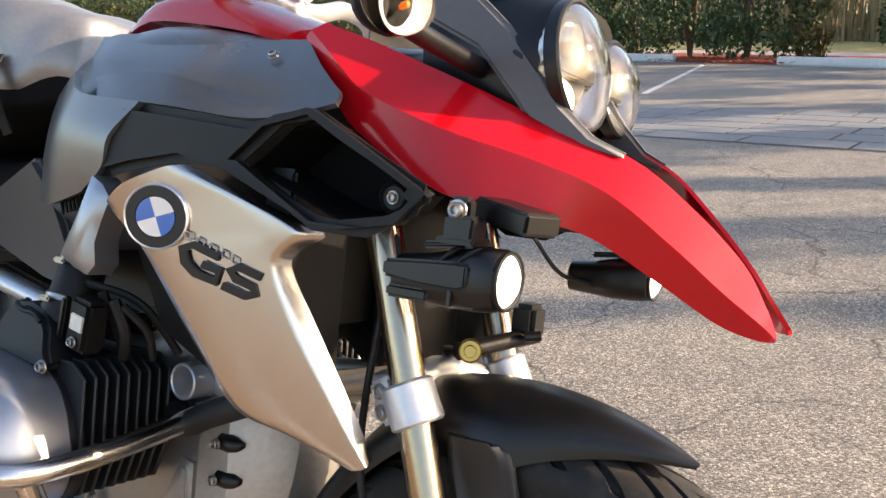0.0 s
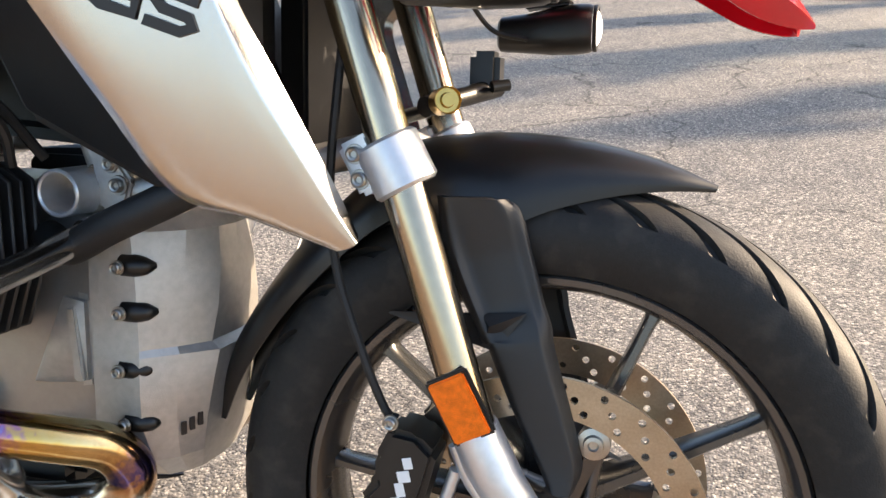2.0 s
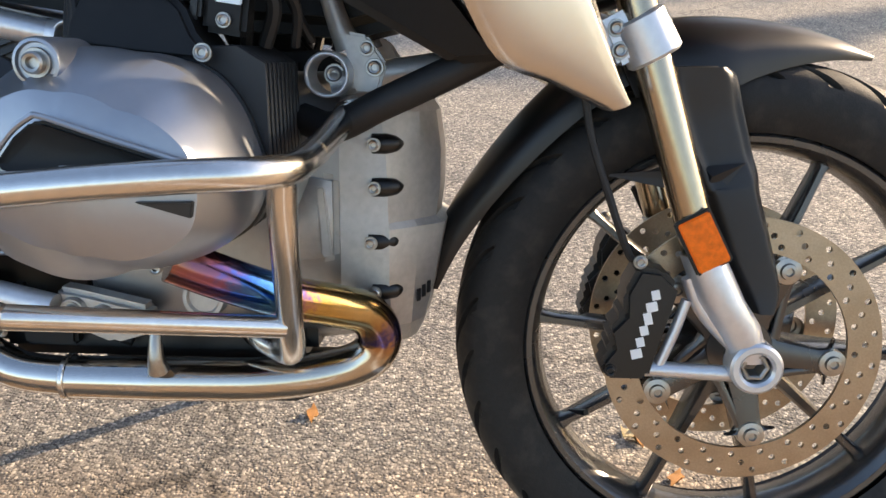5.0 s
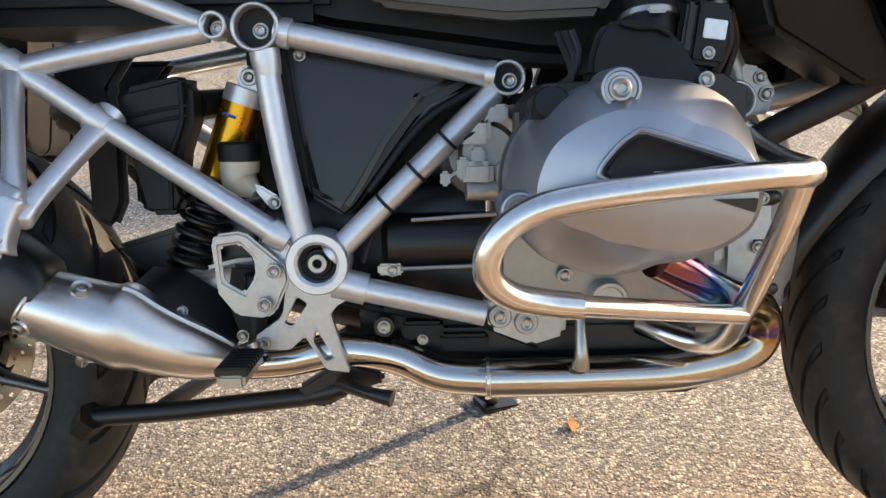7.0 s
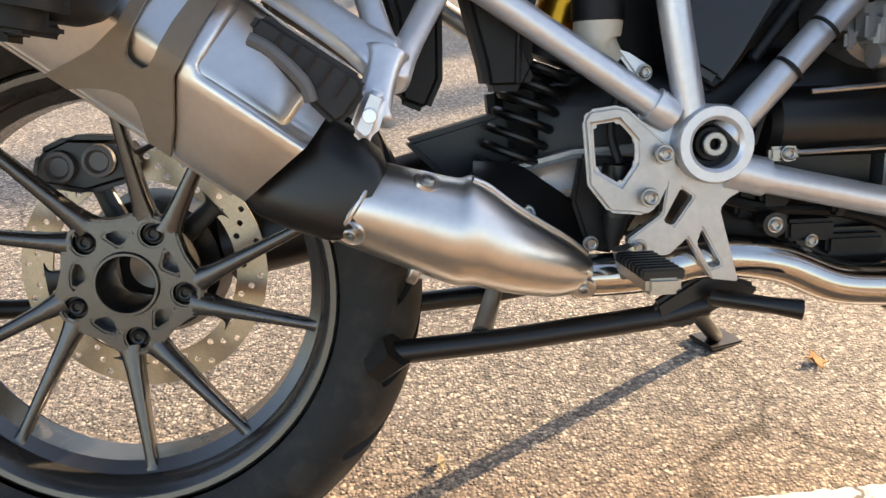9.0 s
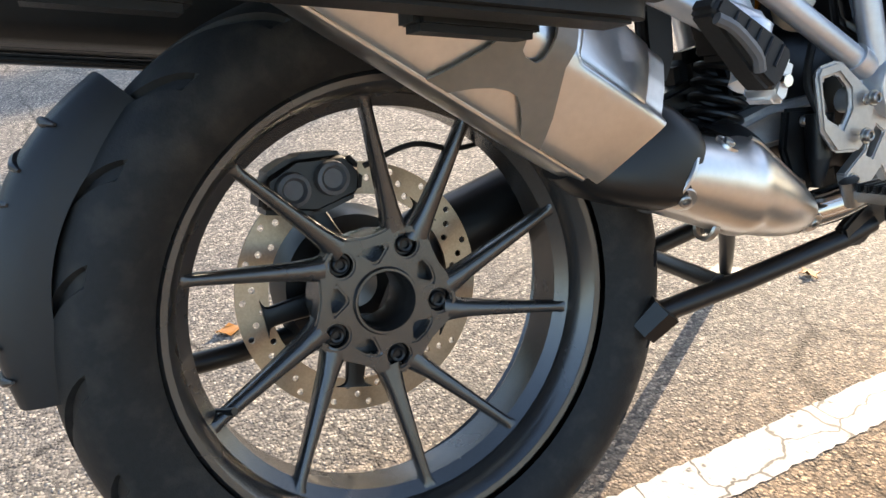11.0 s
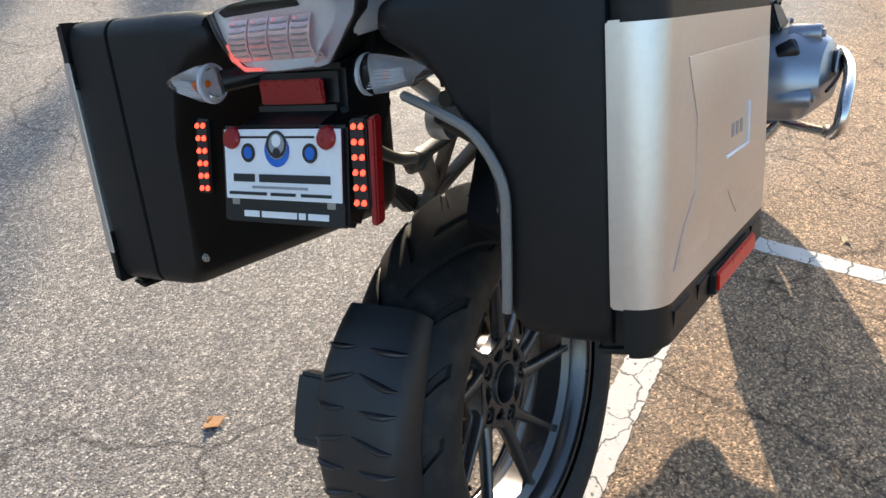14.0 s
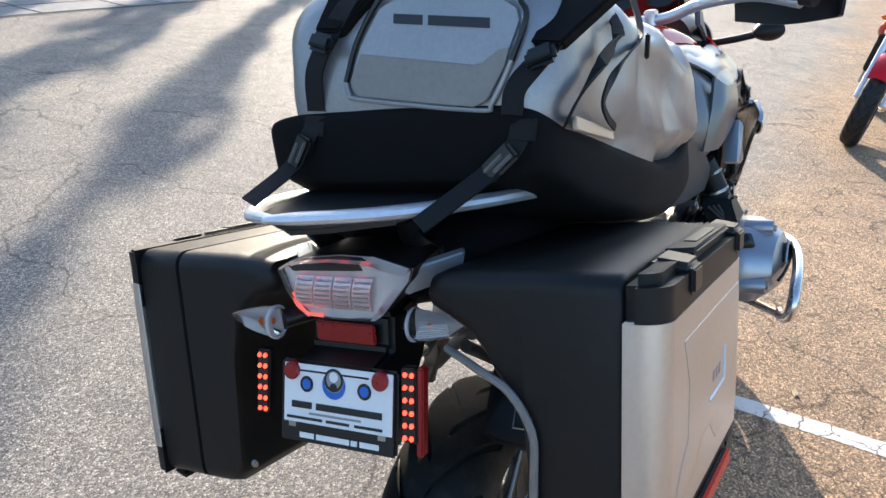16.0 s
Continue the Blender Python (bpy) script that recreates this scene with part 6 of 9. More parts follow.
for s in (-1, 1):
    up = part("tank_side_panel", sheet([[(0.885, s * 0.150, 1.039), (0.933, s * 0.195, 1.002), (0.963, s * 0.212, 0.979), (0.974, s * 0.215, 0.971), (1.004, s * 0.236, 0.938)],
                                        [(0.936, s * 0.150, 1.042), (0.973, s * 0.193, 1.007), (1.005, s * 0.210, 0.987), (1.016, s * 0.214, 0.980), (1.057, s * 0.232, 0.949)],
                                        [(1.041, s * 0.150, 1.038), (1.079, s * 0.190, 1.004), (1.093, s * 0.209, 0.985), (1.097, s * 0.213, 0.978), (1.111, s * 0.227, 0.948)],
                                        [(1.108, s * 0.150, 1.033), (1.140, s * 0.187, 0.999), (1.148, s * 0.207, 0.976), (1.151, s * 0.211, 0.967), (1.158, s * 0.222, 0.944)],
                                        [(1.160, s * 0.148, 1.031), (1.190, s * 0.185, 0.994), (1.203, s * 0.203, 0.964), (1.207, s * 0.207, 0.953), (1.214, s * 0.217, 0.940)],
                                        [(1.200, s * 0.146, 1.032), (1.229, s * 0.180, 0.996), (1.259, s * 0.197, 0.969), (1.269, s * 0.201, 0.959), (1.265, s * 0.211, 0.944)],
                                        [(1.234, s * 0.150, 1.030), (1.270, s * 0.172, 1.004), (1.304, s * 0.187, 0.981), (1.316, s * 0.190, 0.972), (1.319, s * 0.198, 0.960)]], 0.006, 8, 3), TANK, moto, "creased satin graphite tank side panel", 60)
    screw(up, 1.211, s * 0.177, 1.010, 0.005, (0.1, s * 0.75, 0.6))
    part("knee_panel", sheet([[(0.930, s * 0.215, 0.985), (0.972, s * 0.236, 0.958), (1.080, s * 0.236, 0.950)],
                              [(0.892, s * 0.214, 0.925), (0.945, s * 0.238, 0.918), (1.045, s * 0.246, 0.911)],
                              [(0.868, s * 0.208, 0.878), (0.925, s * 0.232, 0.874), (1.032, s * 0.243, 0.876)],
                              [(0.850, s * 0.200, 0.830), (0.905, s * 0.222, 0.824), (0.985, s * 0.234, 0.845)]], 0.008, 5, 4), TANK, moto, "satin graphite knee panel")
    part("lower_strut", slab([(x, s * 0.250, z) for x, z in ((1.029, 0.866), (1.048, 0.858), (1.062, 0.844), (1.050, 0.818), (1.041, 0.794), (1.045, 0.770), (1.032, 0.757), (1.007, 0.763), (0.982, 0.774), (1.003, 0.815))], (0, -s * 0.030, 0), 0, 1, (0.010, 0.006)), HEADC, moto, "satin silver radiator cover strut", 50)
    vent = part("seat_side_panel", slab([(0.60, s * 0.15, 0.80), (0.80, s * 0.185, 0.88), (0.87, s * 0.20, 0.84), (0.93, s * 0.205, 0.77), (0.90, s * 0.19, 0.72), (0.80, s * 0.165, 0.72), (0.66, s * 0.14, 0.74)], (0, -s * 0.04, 0), 0.008), PANEL, moto, "dark grey side panel with a vent grille")
    part("vent_frame", slab([(0.916, s * 0.215, 0.832), (0.963, s * 0.215, 0.846), (0.976, s * 0.215, 0.842), (0.967, s * 0.215, 0.826), (0.926, s * 0.215, 0.816)], (0, -s * 0.006, 0), 0.002, 2), BLACK, vent)
    for k in range(7):
        part("vent_slat", box((0.925 + 0.0072 * k, s * 0.2165, 0.825 + 0.0026 * k), (0.003, 0.004, 0.022), 0.001, (0, -20, 0)), MATTE, vent)
    # intake panel: a frame round a deep dark mouth
    o = [(1.055, 0.950), (1.17, 0.942), (1.228, 0.937), (1.300, 0.956), (1.342, 0.933), (1.437, 0.888), (1.430, 0.868), (1.372, 0.838), (1.310, 0.838), (1.215, 0.888), (1.137, 0.890), (1.073, 0.878), (1.028, 0.866), (1.008, 0.893), (1.015, 0.918)]
    i = [(1.265, 0.936), (1.302, 0.943), (1.332, 0.928), (1.418, 0.882), (1.400, 0.862), (1.340, 0.851), (1.316, 0.853), (1.214, 0.892)]
    bm = bmesh.new()
    dep = lambda x: s * (0.207 - 0.09 * max(0.0, x - 1.18) + 0.10 * max(0.0, 1.18 - max(x, 1.0)))
    ov = [bm.verts.new((x, dep(x), z)) for x, z in o]
    iv = [bm.verts.new((x, dep(x), z)) for x, z in i]
    es = [bm.edges.new((v[k], v[(k + 1) % len(v)])) for v in (ov, iv) for k in range(len(v))]
    bmesh.ops.triangle_fill(bm, edges=es, use_beauty=True)
    bmesh.ops.solidify(bm, geom=list(bm.faces), thickness=0.02)
    bmesh.ops.recalc_face_normals(bm, faces=bm.faces)
    ee = [e for e in bm.edges if len(e.link_faces) == 2 and e.calc_face_angle(0) > 0.7]
    bmesh.ops.bevel(bm, geom=ee, offset=0.009, segments=4, affect="EDGES")
    itk = part("air_intake_cover", bm, BLACK, moto, "black air intake cover with a deep mouth", 50)
    # duct lining and floor carry the mouth's shade in their near-black colour
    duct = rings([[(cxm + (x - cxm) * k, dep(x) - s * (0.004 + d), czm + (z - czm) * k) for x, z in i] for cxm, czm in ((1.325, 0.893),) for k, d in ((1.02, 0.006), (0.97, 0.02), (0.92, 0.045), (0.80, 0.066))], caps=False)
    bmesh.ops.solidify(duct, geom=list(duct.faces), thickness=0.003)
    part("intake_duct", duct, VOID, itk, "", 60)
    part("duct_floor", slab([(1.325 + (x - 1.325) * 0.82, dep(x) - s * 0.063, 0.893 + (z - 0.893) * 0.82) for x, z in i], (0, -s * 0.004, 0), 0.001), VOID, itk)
    sc = part("screw_boss", lathe([(0.0, 0.0), (0.011, 0.0), (0.013, 0.003), (0.016, 0.0)], (1.378, dep(1.378) - s * 0.017, 0.877), (0.1, s, 0), 24), BLACK, itk)
    screw(itk, 1.378, dep(1.378) - s * 0.0155, 0.877, 0.0050, (0.1, s, 0))
    # red beak half
    beak = part("beak", sheet([[(1.231, s * 0.152, 1.033), (1.238, s * 0.153, 1.040), (1.246, s * 0.140, 1.050)],
                               [(1.281, s * 0.160, 0.974), (1.286, s * 0.163, 1.005), (1.292, s * 0.130, 1.036)],
                               [(1.322, s * 0.163, 0.936), (1.330, s * 0.168, 0.975), (1.338, s * 0.124, 1.020)],
                               [(1.418, s * 0.158, 0.887), (1.415, s * 0.155, 0.945), (1.405, s * 0.106, 0.995)],
                               [(1.498, s * 0.122, 0.870), (1.492, s * 0.124, 0.925), (1.485, s * 0.086, 0.964)],
                               [(1.543, s * 0.094, 0.860), (1.555, s * 0.094, 0.902), (1.562, s * 0.056, 0.936)],
                               [(1.600, s * 0.070, 0.828), (1.614, s * 0.072, 0.860), (1.616, s * 0.030, 0.896)],
                               [(1.654, s * 0.052, 0.796), (1.660, s * 0.055, 0.823), (1.664, s * 0.014, 0.850)],
                               [(1.688, s * 0.044, 0.786), (1.692, s * 0.045, 0.800), (1.690, s * 0.022, 0.814)],
                               [(1.704, s * 0.040, 0.786), (1.7045, s * 0.039, 0.789), (1.704, s * 0.034, 0.792)]], 0.004, 5, 1), RED, moto, "glossy red beak mudguard half", 16)
    part("headlight_arm", slab([(1.32, s * 0.106, 1.115), (1.385, s * 0.102, 1.108), (1.408, s * 0.100, 1.080), (1.441, s * 0.098, 1.052), (1.482, s * 0.094, 1.006), (1.500, s * 0.090, 0.980), (1.529, s * 0.080, 0.953), (1.562, s * 0.064, 0.938), (1.556, s * 0.068, 0.930), (1.519, s * 0.084, 0.941), (1.469, s * 0.098, 0.963), (1.452, s * 0.100, 0.983), (1.409, s * 0.104, 1.030), (1.346, s * 0.108, 1.060), (1.30, s * 0.110, 1.075)], (0, -s * 0.014, 0), 0.005, 3), ARMG, moto, "matt grey headlight surround arm")
    # silver wing: plane through its three corners, dished face
    n = Vector((0.546, s * 1.0, -0.0916)).normalized()
    w2 = [(1.117, 0.850), (1.129, 0.862), (1.172, 0.885), (1.189, 0.888), (1.266, 0.853), (1.311, 0.834), (1.279, 0.803), (1.361, 0.610), (1.358, 0.599), (1.346, 0.596), (1.312, 0.612), (1.234, 0.645), (1.193, 0.715), (1.147, 0.806), (1.118, 0.834)]
    yw = lambda x, z: s * (0.269 - 0.546 * (x - 1.167) + 0.0916 * (z - 0.835))
    wing_rows = (((1.116, 0.842), (1.136, 0.864), (1.172, 0.884), (1.189, 0.888)), ((1.124, 0.830), (1.176, 0.851), (1.228, 0.861), (1.266, 0.853)),
                 ((1.139, 0.812), (1.195, 0.824), (1.256, 0.834), (1.311, 0.834)), ((1.149, 0.798), (1.198, 0.806), (1.252, 0.818), (1.290, 0.814)),
                 ((1.160, 0.778), (1.205, 0.788), (1.250, 0.796), (1.283, 0.795)), ((1.193, 0.715), (1.226, 0.726), (1.266, 0.738), (1.306, 0.740)),
                 ((1.234, 0.645), (1.262, 0.666), (1.302, 0.676), (1.334, 0.675)), ((1.285, 0.623), (1.304, 0.628), (1.328, 0.634), (1.350, 0.636)),
                 ((1.340, 0.597), (1.346, 0.600), (1.353, 0.603), (1.360, 0.608)))
    wing = part("radiator_cover", sheet([[tuple(Vector((a[0] + (b_[0] - a[0]) * f, yw(a[0] + (b_[0] - a[0]) * f, a[1] + (b_[1] - a[1]) * f), a[1] + (b_[1] - a[1]) * f)) + n * lift) for a, b_, f, lift in ((row[0], row[1], 0, -0.012), (row[0], row[1], 0.28, -0.004), (row[1], row[2], 0, 0.001), (row[1], row[2], 0.9, 0.003), (row[2], row[3], 0.42, 0.0028), (row[2], row[3], 0.62, 0.001), (row[2], row[3], 1, -0.013))] for row in wing_rows], 0.010, 5, 3), WING, moto, "brushed silver radiator side wing", 60)
    q = n.to_track_quat("Z", "Y").to_matrix().to_4x4()
    cr = Vector((1.167, yw(1.167, 0.835), 0.835)) + n * 0.001
    ro = part("roundel", lathe([(0.0, 0.004), (0.0205, 0.004), (0.0208, 0.005), (0.030, 0.005), (0.032, 0.003), (0.032, -0.002)], cr, n, 40), INK, wing, "black ringed round badge with blue and white quarters")
    part("badge_rim", ring(0.0325, 0.0305, 0.006, cr, n, 40, 0.001), FRAME, ro)
    for k in range(4):
        a0 = k * math.pi / 2 + 0.35
        pts = [cr + n * 0.0052] + [cr + n * 0.0052 + q.to_3x3() @ Vector((0.0195 * math.cos(a), 0.0195 * math.sin(a), 0)) for a in np.linspace(a0, a0 + math.pi / 2, 9)]
        part("badge_quarter", slab(pts, -n * 0.001, 0), BLUE if k % 2 else WHITE, ro)
    for k, (x0, z0) in enumerate(((1.198, 0.820), (1.209, 0.815), (1.220, 0.810), (1.231, 0.8055), (1.240, 0.801))):
        c0 = Vector((x0, yw(x0, z0) + s * 0.0072, z0))
        part("small_mark", tube([c0 + Vector((-0.003, 0, 0.004)), c0 + Vector((0.003, -s * 0.003, 0.0015)), c0 + Vector((0.003, -s * 0.003, -0.005)), c0 + Vector((-0.003, 0, -0.003)), c0 + Vector((-0.003, 0, 0.004))], 0.0009, 6, 1), GREYINK, wing)
    for path in (((1.226, 0.8015), (1.204, 0.811), (1.194, 0.807), (1.196, 0.793), (1.205, 0.783), (1.223, 0.777), (1.226, 0.788), (1.211, 0.793)),
                 ((1.263, 0.7865), (1.244, 0.794), (1.236, 0.790), (1.241, 0.782), (1.256, 0.776), (1.258, 0.769), (1.250, 0.766), (1.229, 0.774))):
        rows = []
        for k, (x, z) in enumerate(path):
            (xa, za), (xb, zb) = path[max(0, k - 1)], path[min(len(path) - 1, k + 1)]
            d = math.hypot(xb - xa, zb - za)
            ox, oz = -(zb - za) / d * 0.0040, (xb - xa) / d * 0.0040
            rows.append([(x + ox * f, yw(x + ox * f, z + oz * f) + s * h, z + oz * f) for f, h in ((1, 0.0074), (1, 0.0040), (-1, 0.0040), (-1, 0.0074))])
        part("large_mark", rings(rows), INK, wing)
    # radiator, inner shroud
    part("radiator", box((1.225, s * 0.115, 0.775), (0.035, 0.13, 0.24), 0.004, (0, 0, s * -12)), SATIN, moto, "black radiator core")
    part("radiator_shroud", slab([(1.02, s * 0.215, 0.86), (1.10, s * 0.235, 0.86), (1.19, s * 0.205, 0.70), (1.24, s * 0.17, 0.645), (1.19, s * 0.165, 0.64), (1.08, s * 0.19, 0.70)], (0, -s * 0.10, 0), 0.008), BLACK, moto, "black radiator shroud")
    # fog lamp on its bracket
    yl, zl = (-0.182, 0.0) if s < 0 else (0.205, -0.012)
    fog = part("fog_lamp", rings([[(x, yl + hy * math.copysign(abs(math.cos(a)) ** 0.7, math.cos(a)), z + zl + hz * math.copysign(abs(math.sin(a)) ** 0.7, math.sin(a))) for a in np.linspace(0, 2 * math.pi, 36, endpoint=False)]
                                  for x, z, hy, hz in ((1.403, 0.809, 0.016, 0.016), (1.406, 0.809, 0.0205, 0.0195), (1.440, 0.8105, 0.0235, 0.0225), (1.466, 0.8130, 0.0265, 0.0265), (1.470, 0.8133, 0.0262, 0.0262), (1.490, 0.8155, 0.0275, 0.0280), (1.5055, 0.8168, 0.0272, 0.0272), (1.5105, 0.8170, 0.0252, 0.0252))]), SATIN, moto, "black moulded auxiliary lamp, lit", 40)
    part("lens_rim", ring(0.0262, 0.0228, 0.005, (1.5108, yl, 0.817 + zl), (1, 0, 0), 36, 0.001), BLACK, fog)
    part("lamp_glass", lathe([(0.0, 0.0085), (0.008, 0.0078), (0.016, 0.0050), (0.0215, 0.0010), (0.0228, -0.001)], (1.5120, yl, 0.817 + zl), (1, 0, 0), 32), BULB, fog)
    part("side_pod", slab([(x, yl + s * 0.0245, z + zl) for x, z in ((1.402, 0.8085), (1.402, 0.8240), (1.440, 0.8275), (1.476, 0.8300), (1.4905, 0.8300), (1.4905, 0.8085), (1.482, 0.8050), (1.440, 0.8050))], (0, s * 0.0065, 0), 0.004, 3), SATIN, fog)
    part("lower_pod", slab([(x, yl + s * 0.0195, z + zl) for x, z in ((1.404, 0.7900), (1.404, 0.8020), (1.450, 0.8020), (1.450, 0.7900))], (0, s * 0.0065, 0), 0.003, 3), SATIN, fog)
    part("vent_slot", box((1.473, yl + s * 0.0265, 0.7985 + zl), (0.0045, 0.003, 0.014), 0.0008), INK, fog)
    for x0 in (1.458, 1.475):
        part("top_ridge", tube([(x0, yl + s * 0.0265, 0.826 + zl), (x0 + 0.012, yl + s * 0.0195, 0.8395 + zl), (x0 + 0.020, yl, 0.8425 + zl)], 0.0022, 8, 4), SATIN, fog)
    part("mount_cap", slab([(1.432, yl - 0.016, 0.836 + zl), (1.486, yl - 0.016, 0.842 + zl), (1.486, yl + 0.016, 0.842 + zl), (1.432, yl + 0.016, 0.836 + zl)], (0, 0, 0.007), 0.003, 3), SATIN, fog)
    part("lamp_stalk", merge(box((1.474, s * 0.196, 0.858), (0.030, 0.026, 0.022), 0.003), box((1.472, s * 0.193, 0.847), (0.038, 0.034, 0.006), 0.002), box((1.470, s * 0.197, 0.873), (0.022, 0.016, 0.024), 0.004)), SATIN, fog)
    screw(fog, 1.470, s * 0.206, 0.873, 0.007, (0, s, 0))
    part("lamp_bracket", box((1.505, s * 0.165, 0.872), (0.075, 0.04, 0.020), 0.003, (0, 8, s * 22)), SATIN, moto, "black lamp bracket")
    part("lamp_cable", tube([(1.44, s * 0.18, 0.79), (1.40, s * 0.17, 0.80), (1.37, s * 0.15, 0.84)], 0.003, 6), HOSE, fog)
    # turn indicator on its stalk
    ic = Vector((1.440, s * 0.268, 1.034)) if s < 0 else Vector((1.392, 0.215, 1.040))
    ind = part("front_indicator", rings([[ic + Vector((-0.012 - dx, s * dy, 0)) + Vector((0, 0.040 * k * math.cos(a), 0.027 * k * math.sin(a))) for a in np.linspace(0, 2 * math.pi, 22, endpoint=False)] for dx, dy, k in ((0.0, 0, 1.04), (0.006, 0, 1.04), (0.022, -0.008, 0.85), (0.034, -0.02, 0.45), (0.038, -0.028, 0.2))]), BLACK, moto, "clear front turn indicator")
    lens_rows = [[ic + Vector((dx - 0.012, 0, 0)) + Vector((0, 0.041 * k * math.cos(a), 0.0275 * k * math.sin(a))) for a in np.linspace(0, 2 * math.pi, 24, endpoint=False)] for dx, k in ((0.0, 1.0), (0.010, 0.98), (0.020, 0.84), (0.027, 0.55), (0.030, 0.12))]
    il = part("indicator_lens", rings(lens_rows), LENS, ind)
    il.visible_shadow = False
    part("bulb", lathe([(0.0, 0.005), (0.0018, 0.004), (0.0023, 0.0), (0.0015, -0.003), (0, -0.003)], ic + Vector((-0.006, 0, -0.002)), (1, 0, 0), 14), ORANGE, ind)
    part("reflector", lathe([(0.012, 0.0), (0.020, 0.002), (0.026, 0.007)], ic + Vector((-0.0115, 0, 0)), (1, 0, 0), 20), ICE, ind)
    part("stalk", tube([(1.408, s * 0.245, 1.030), (1.410, s * 0.18, 1.020), (1.41, s * 0.09, 1.012)], 0.010, 12, 3), SATIN, ind)
part("tank_top_cover", smooth_half([
    (0.83, [(0.0, 1.062), (0.05, 1.062), (0.075, 1.06), (0.085, 1.05)]),
    (0.90, [(0.0, 1.108), (0.05, 1.106), (0.085, 1.098), (0.095, 1.07)]),
    (1.02, [(0.0, 1.112), (0.06, 1.108), (0.100, 1.092), (0.112, 1.06)]),
    (1.12, [(0.0, 1.085), (0.06, 1.082), (0.115, 1.066), (0.125, 1.045)]),
    (1.18, [(0.0, 1.065), (0.06, 1.062), (0.120, 1.045), (0.125, 1.03)])]), RED, moto, "glossy red tank centre cover", 50)

# headlight
hl = part("headlight_shell", smooth_half([(1.33, [(0.0, 1.10), (0.05, 1.095), (0.080, 1.04), (0.06, 0.96)]), (1.43, [(0.0, 1.105), (0.06, 1.095), (0.096, 1.03), (0.075, 0.945)]), (1.478, [(0.0, 1.09), (0.06, 1.082), (0.094, 1.02), (0.066, 0.955)])]), SATIN, moto, "black headlight shell")
for y, r, x, z in ((-0.038, 0.061, 1.484, 1.022), (0.074, 0.049, 1.478, 1.017)):
    ax = (1.0, 0.0, 0.16)
    part("lens_rim", ring(r + 0.005, r - 0.001, 0.016, (x - 0.002, y, z), ax, 40, 0.002), SATIN, hl)
    part("reflector_bowl", lathe([(0.0, -0.03), (r * 0.5, -0.025), (r * 0.85, -0.008), (r, 0.012), (r + 0.001, 0.010), (r * 0.8, -0.035)], (x, y, z), ax, 36), STEEL, hl, "bright headlight reflector")
    part("light_band", lathe([(r * 0.88, 0.006), (r * 0.97, 0.012), (r * 0.88, 0.006)], (x, y, z), ax, 36), STEEL, hl)
    part("bezel", slab([(x + 0.004, y - r * 0.86, z + r * 0.10), (x + 0.004, y + r * 0.86, z + r * 0.10), (x + 0.004, y + r * 0.86, z - r * 0.14), (x + 0.004, y - r * 0.86, z - r * 0.14)], (-0.008, 0, 0), 0.002), SATIN, hl)
    part("light_unit", lathe([(0.0, 0.004), (r * 0.22, 0.003), (r * 0.36, -0.004), (r * 0.40, -0.012)], (x, y - r * 0.1, z - r * 0.48), ax, 24), BULB, hl)
    part("light_unit", lathe([(0.0, 0.004), (r * 0.22, 0.003), (r * 0.34, -0.006), (r * 0.4, -0.014)], (x, y, z + r * 0.48), ax, 24), CHROME, hl)
    cg = part("headlight_glass", lathe([(0.0, 0.033), (r * 0.4, 0.030), (r * 0.8, 0.022), (r * 1.0, 0.013), (r * 1.0, 0.011), (r * 0.8, 0.019), (r * 0.4, 0.027), (0.0, 0.030)], (x, y, z), ax, 36), LENS, hl, "clear headlight glass")
    cg.visible_shadow = False
part("windscreen_base", slab([(1.30, -0.07, 1.12), (1.40, -0.07, 1.12), (1.36, -0.07, 1.19), (1.28, -0.07, 1.20)], (0, 0.14, 0), 0.01), SATIN, moto)
part("nose_duct", slab([(1.45, -0.055, 0.93), (1.55, -0.05, 0.92), (1.61, -0.03, 0.885), (1.55, -0.03, 0.86), (1.45, -0.05, 0.86)], (0, 0.10, 0), 0.006), SATIN, moto)

# handlebar and controls
hb = part("handlebar", tube([(0.88, -0.40, 1.135), (0.94, -0.30, 1.155), (0.99, -0.18, 1.147), (1.01, -0.08, 1.120), (1.01, 0.08, 1.120), (0.99, 0.18, 1.147), (0.94, 0.30, 1.155), (0.88, 0.40, 1.135)], 0.0135, 16), FRAME, moto, "silver tapered handlebar")
for s in (-1, 1):
    part("bar_clamp", merge(tube([(1.01, s * 0.055, 1.08), (1.01, s * 0.055, 1.135)], 0.016, 14, 1), box((1.01, s * 0.055, 1.136), (0.045, 0.026, 0.016), 0.004)), FRAME, hb)
    part("grip", tube([(0.915, s * 0.345, 1.157), (0.868, s * 0.43, 1.140)], 0.018, 16, 1), HOSE, hb)
    part("hand_guard", sheet([[(1.0, s * 0.24, 1.20), (0.99, s * 0.25, 1.14), (0.99, s * 0.25, 1.10)], [(1.03, s * 0.34, 1.20), (1.03, s * 0.35, 1.13), (1.02, s * 0.35, 1.08)], [(0.96, s * 0.45, 1.18), (0.97, s * 0.46, 1.12), (0.96, s * 0.46, 1.09)], [(0.88, s * 0.48, 1.16), (0.88, s * 0.485, 1.13), (0.88, s * 0.48, 1.10)]], 0.006, 4, 3), BLACK, hb, "black hand guard")
    part("mirror_stem", tube([(0.97, s * 0.22, 1.18), (0.99, s * 0.27, 1.24), (0.98, s * 0.33, 1.30)], 0.006, 10), SATIN, hb)
part("fork_top_yoke", box((1.05, 0, 1.075), (0.10, 0.16, 0.022), 0.006), FRAME, moto)
dash = part("instrument_panel", box((1.16, 0.0, 1.165), (0.03, 0.20, 0.10), 0.012, (0, -35, 0)), SATIN, moto, "black instrument panel")
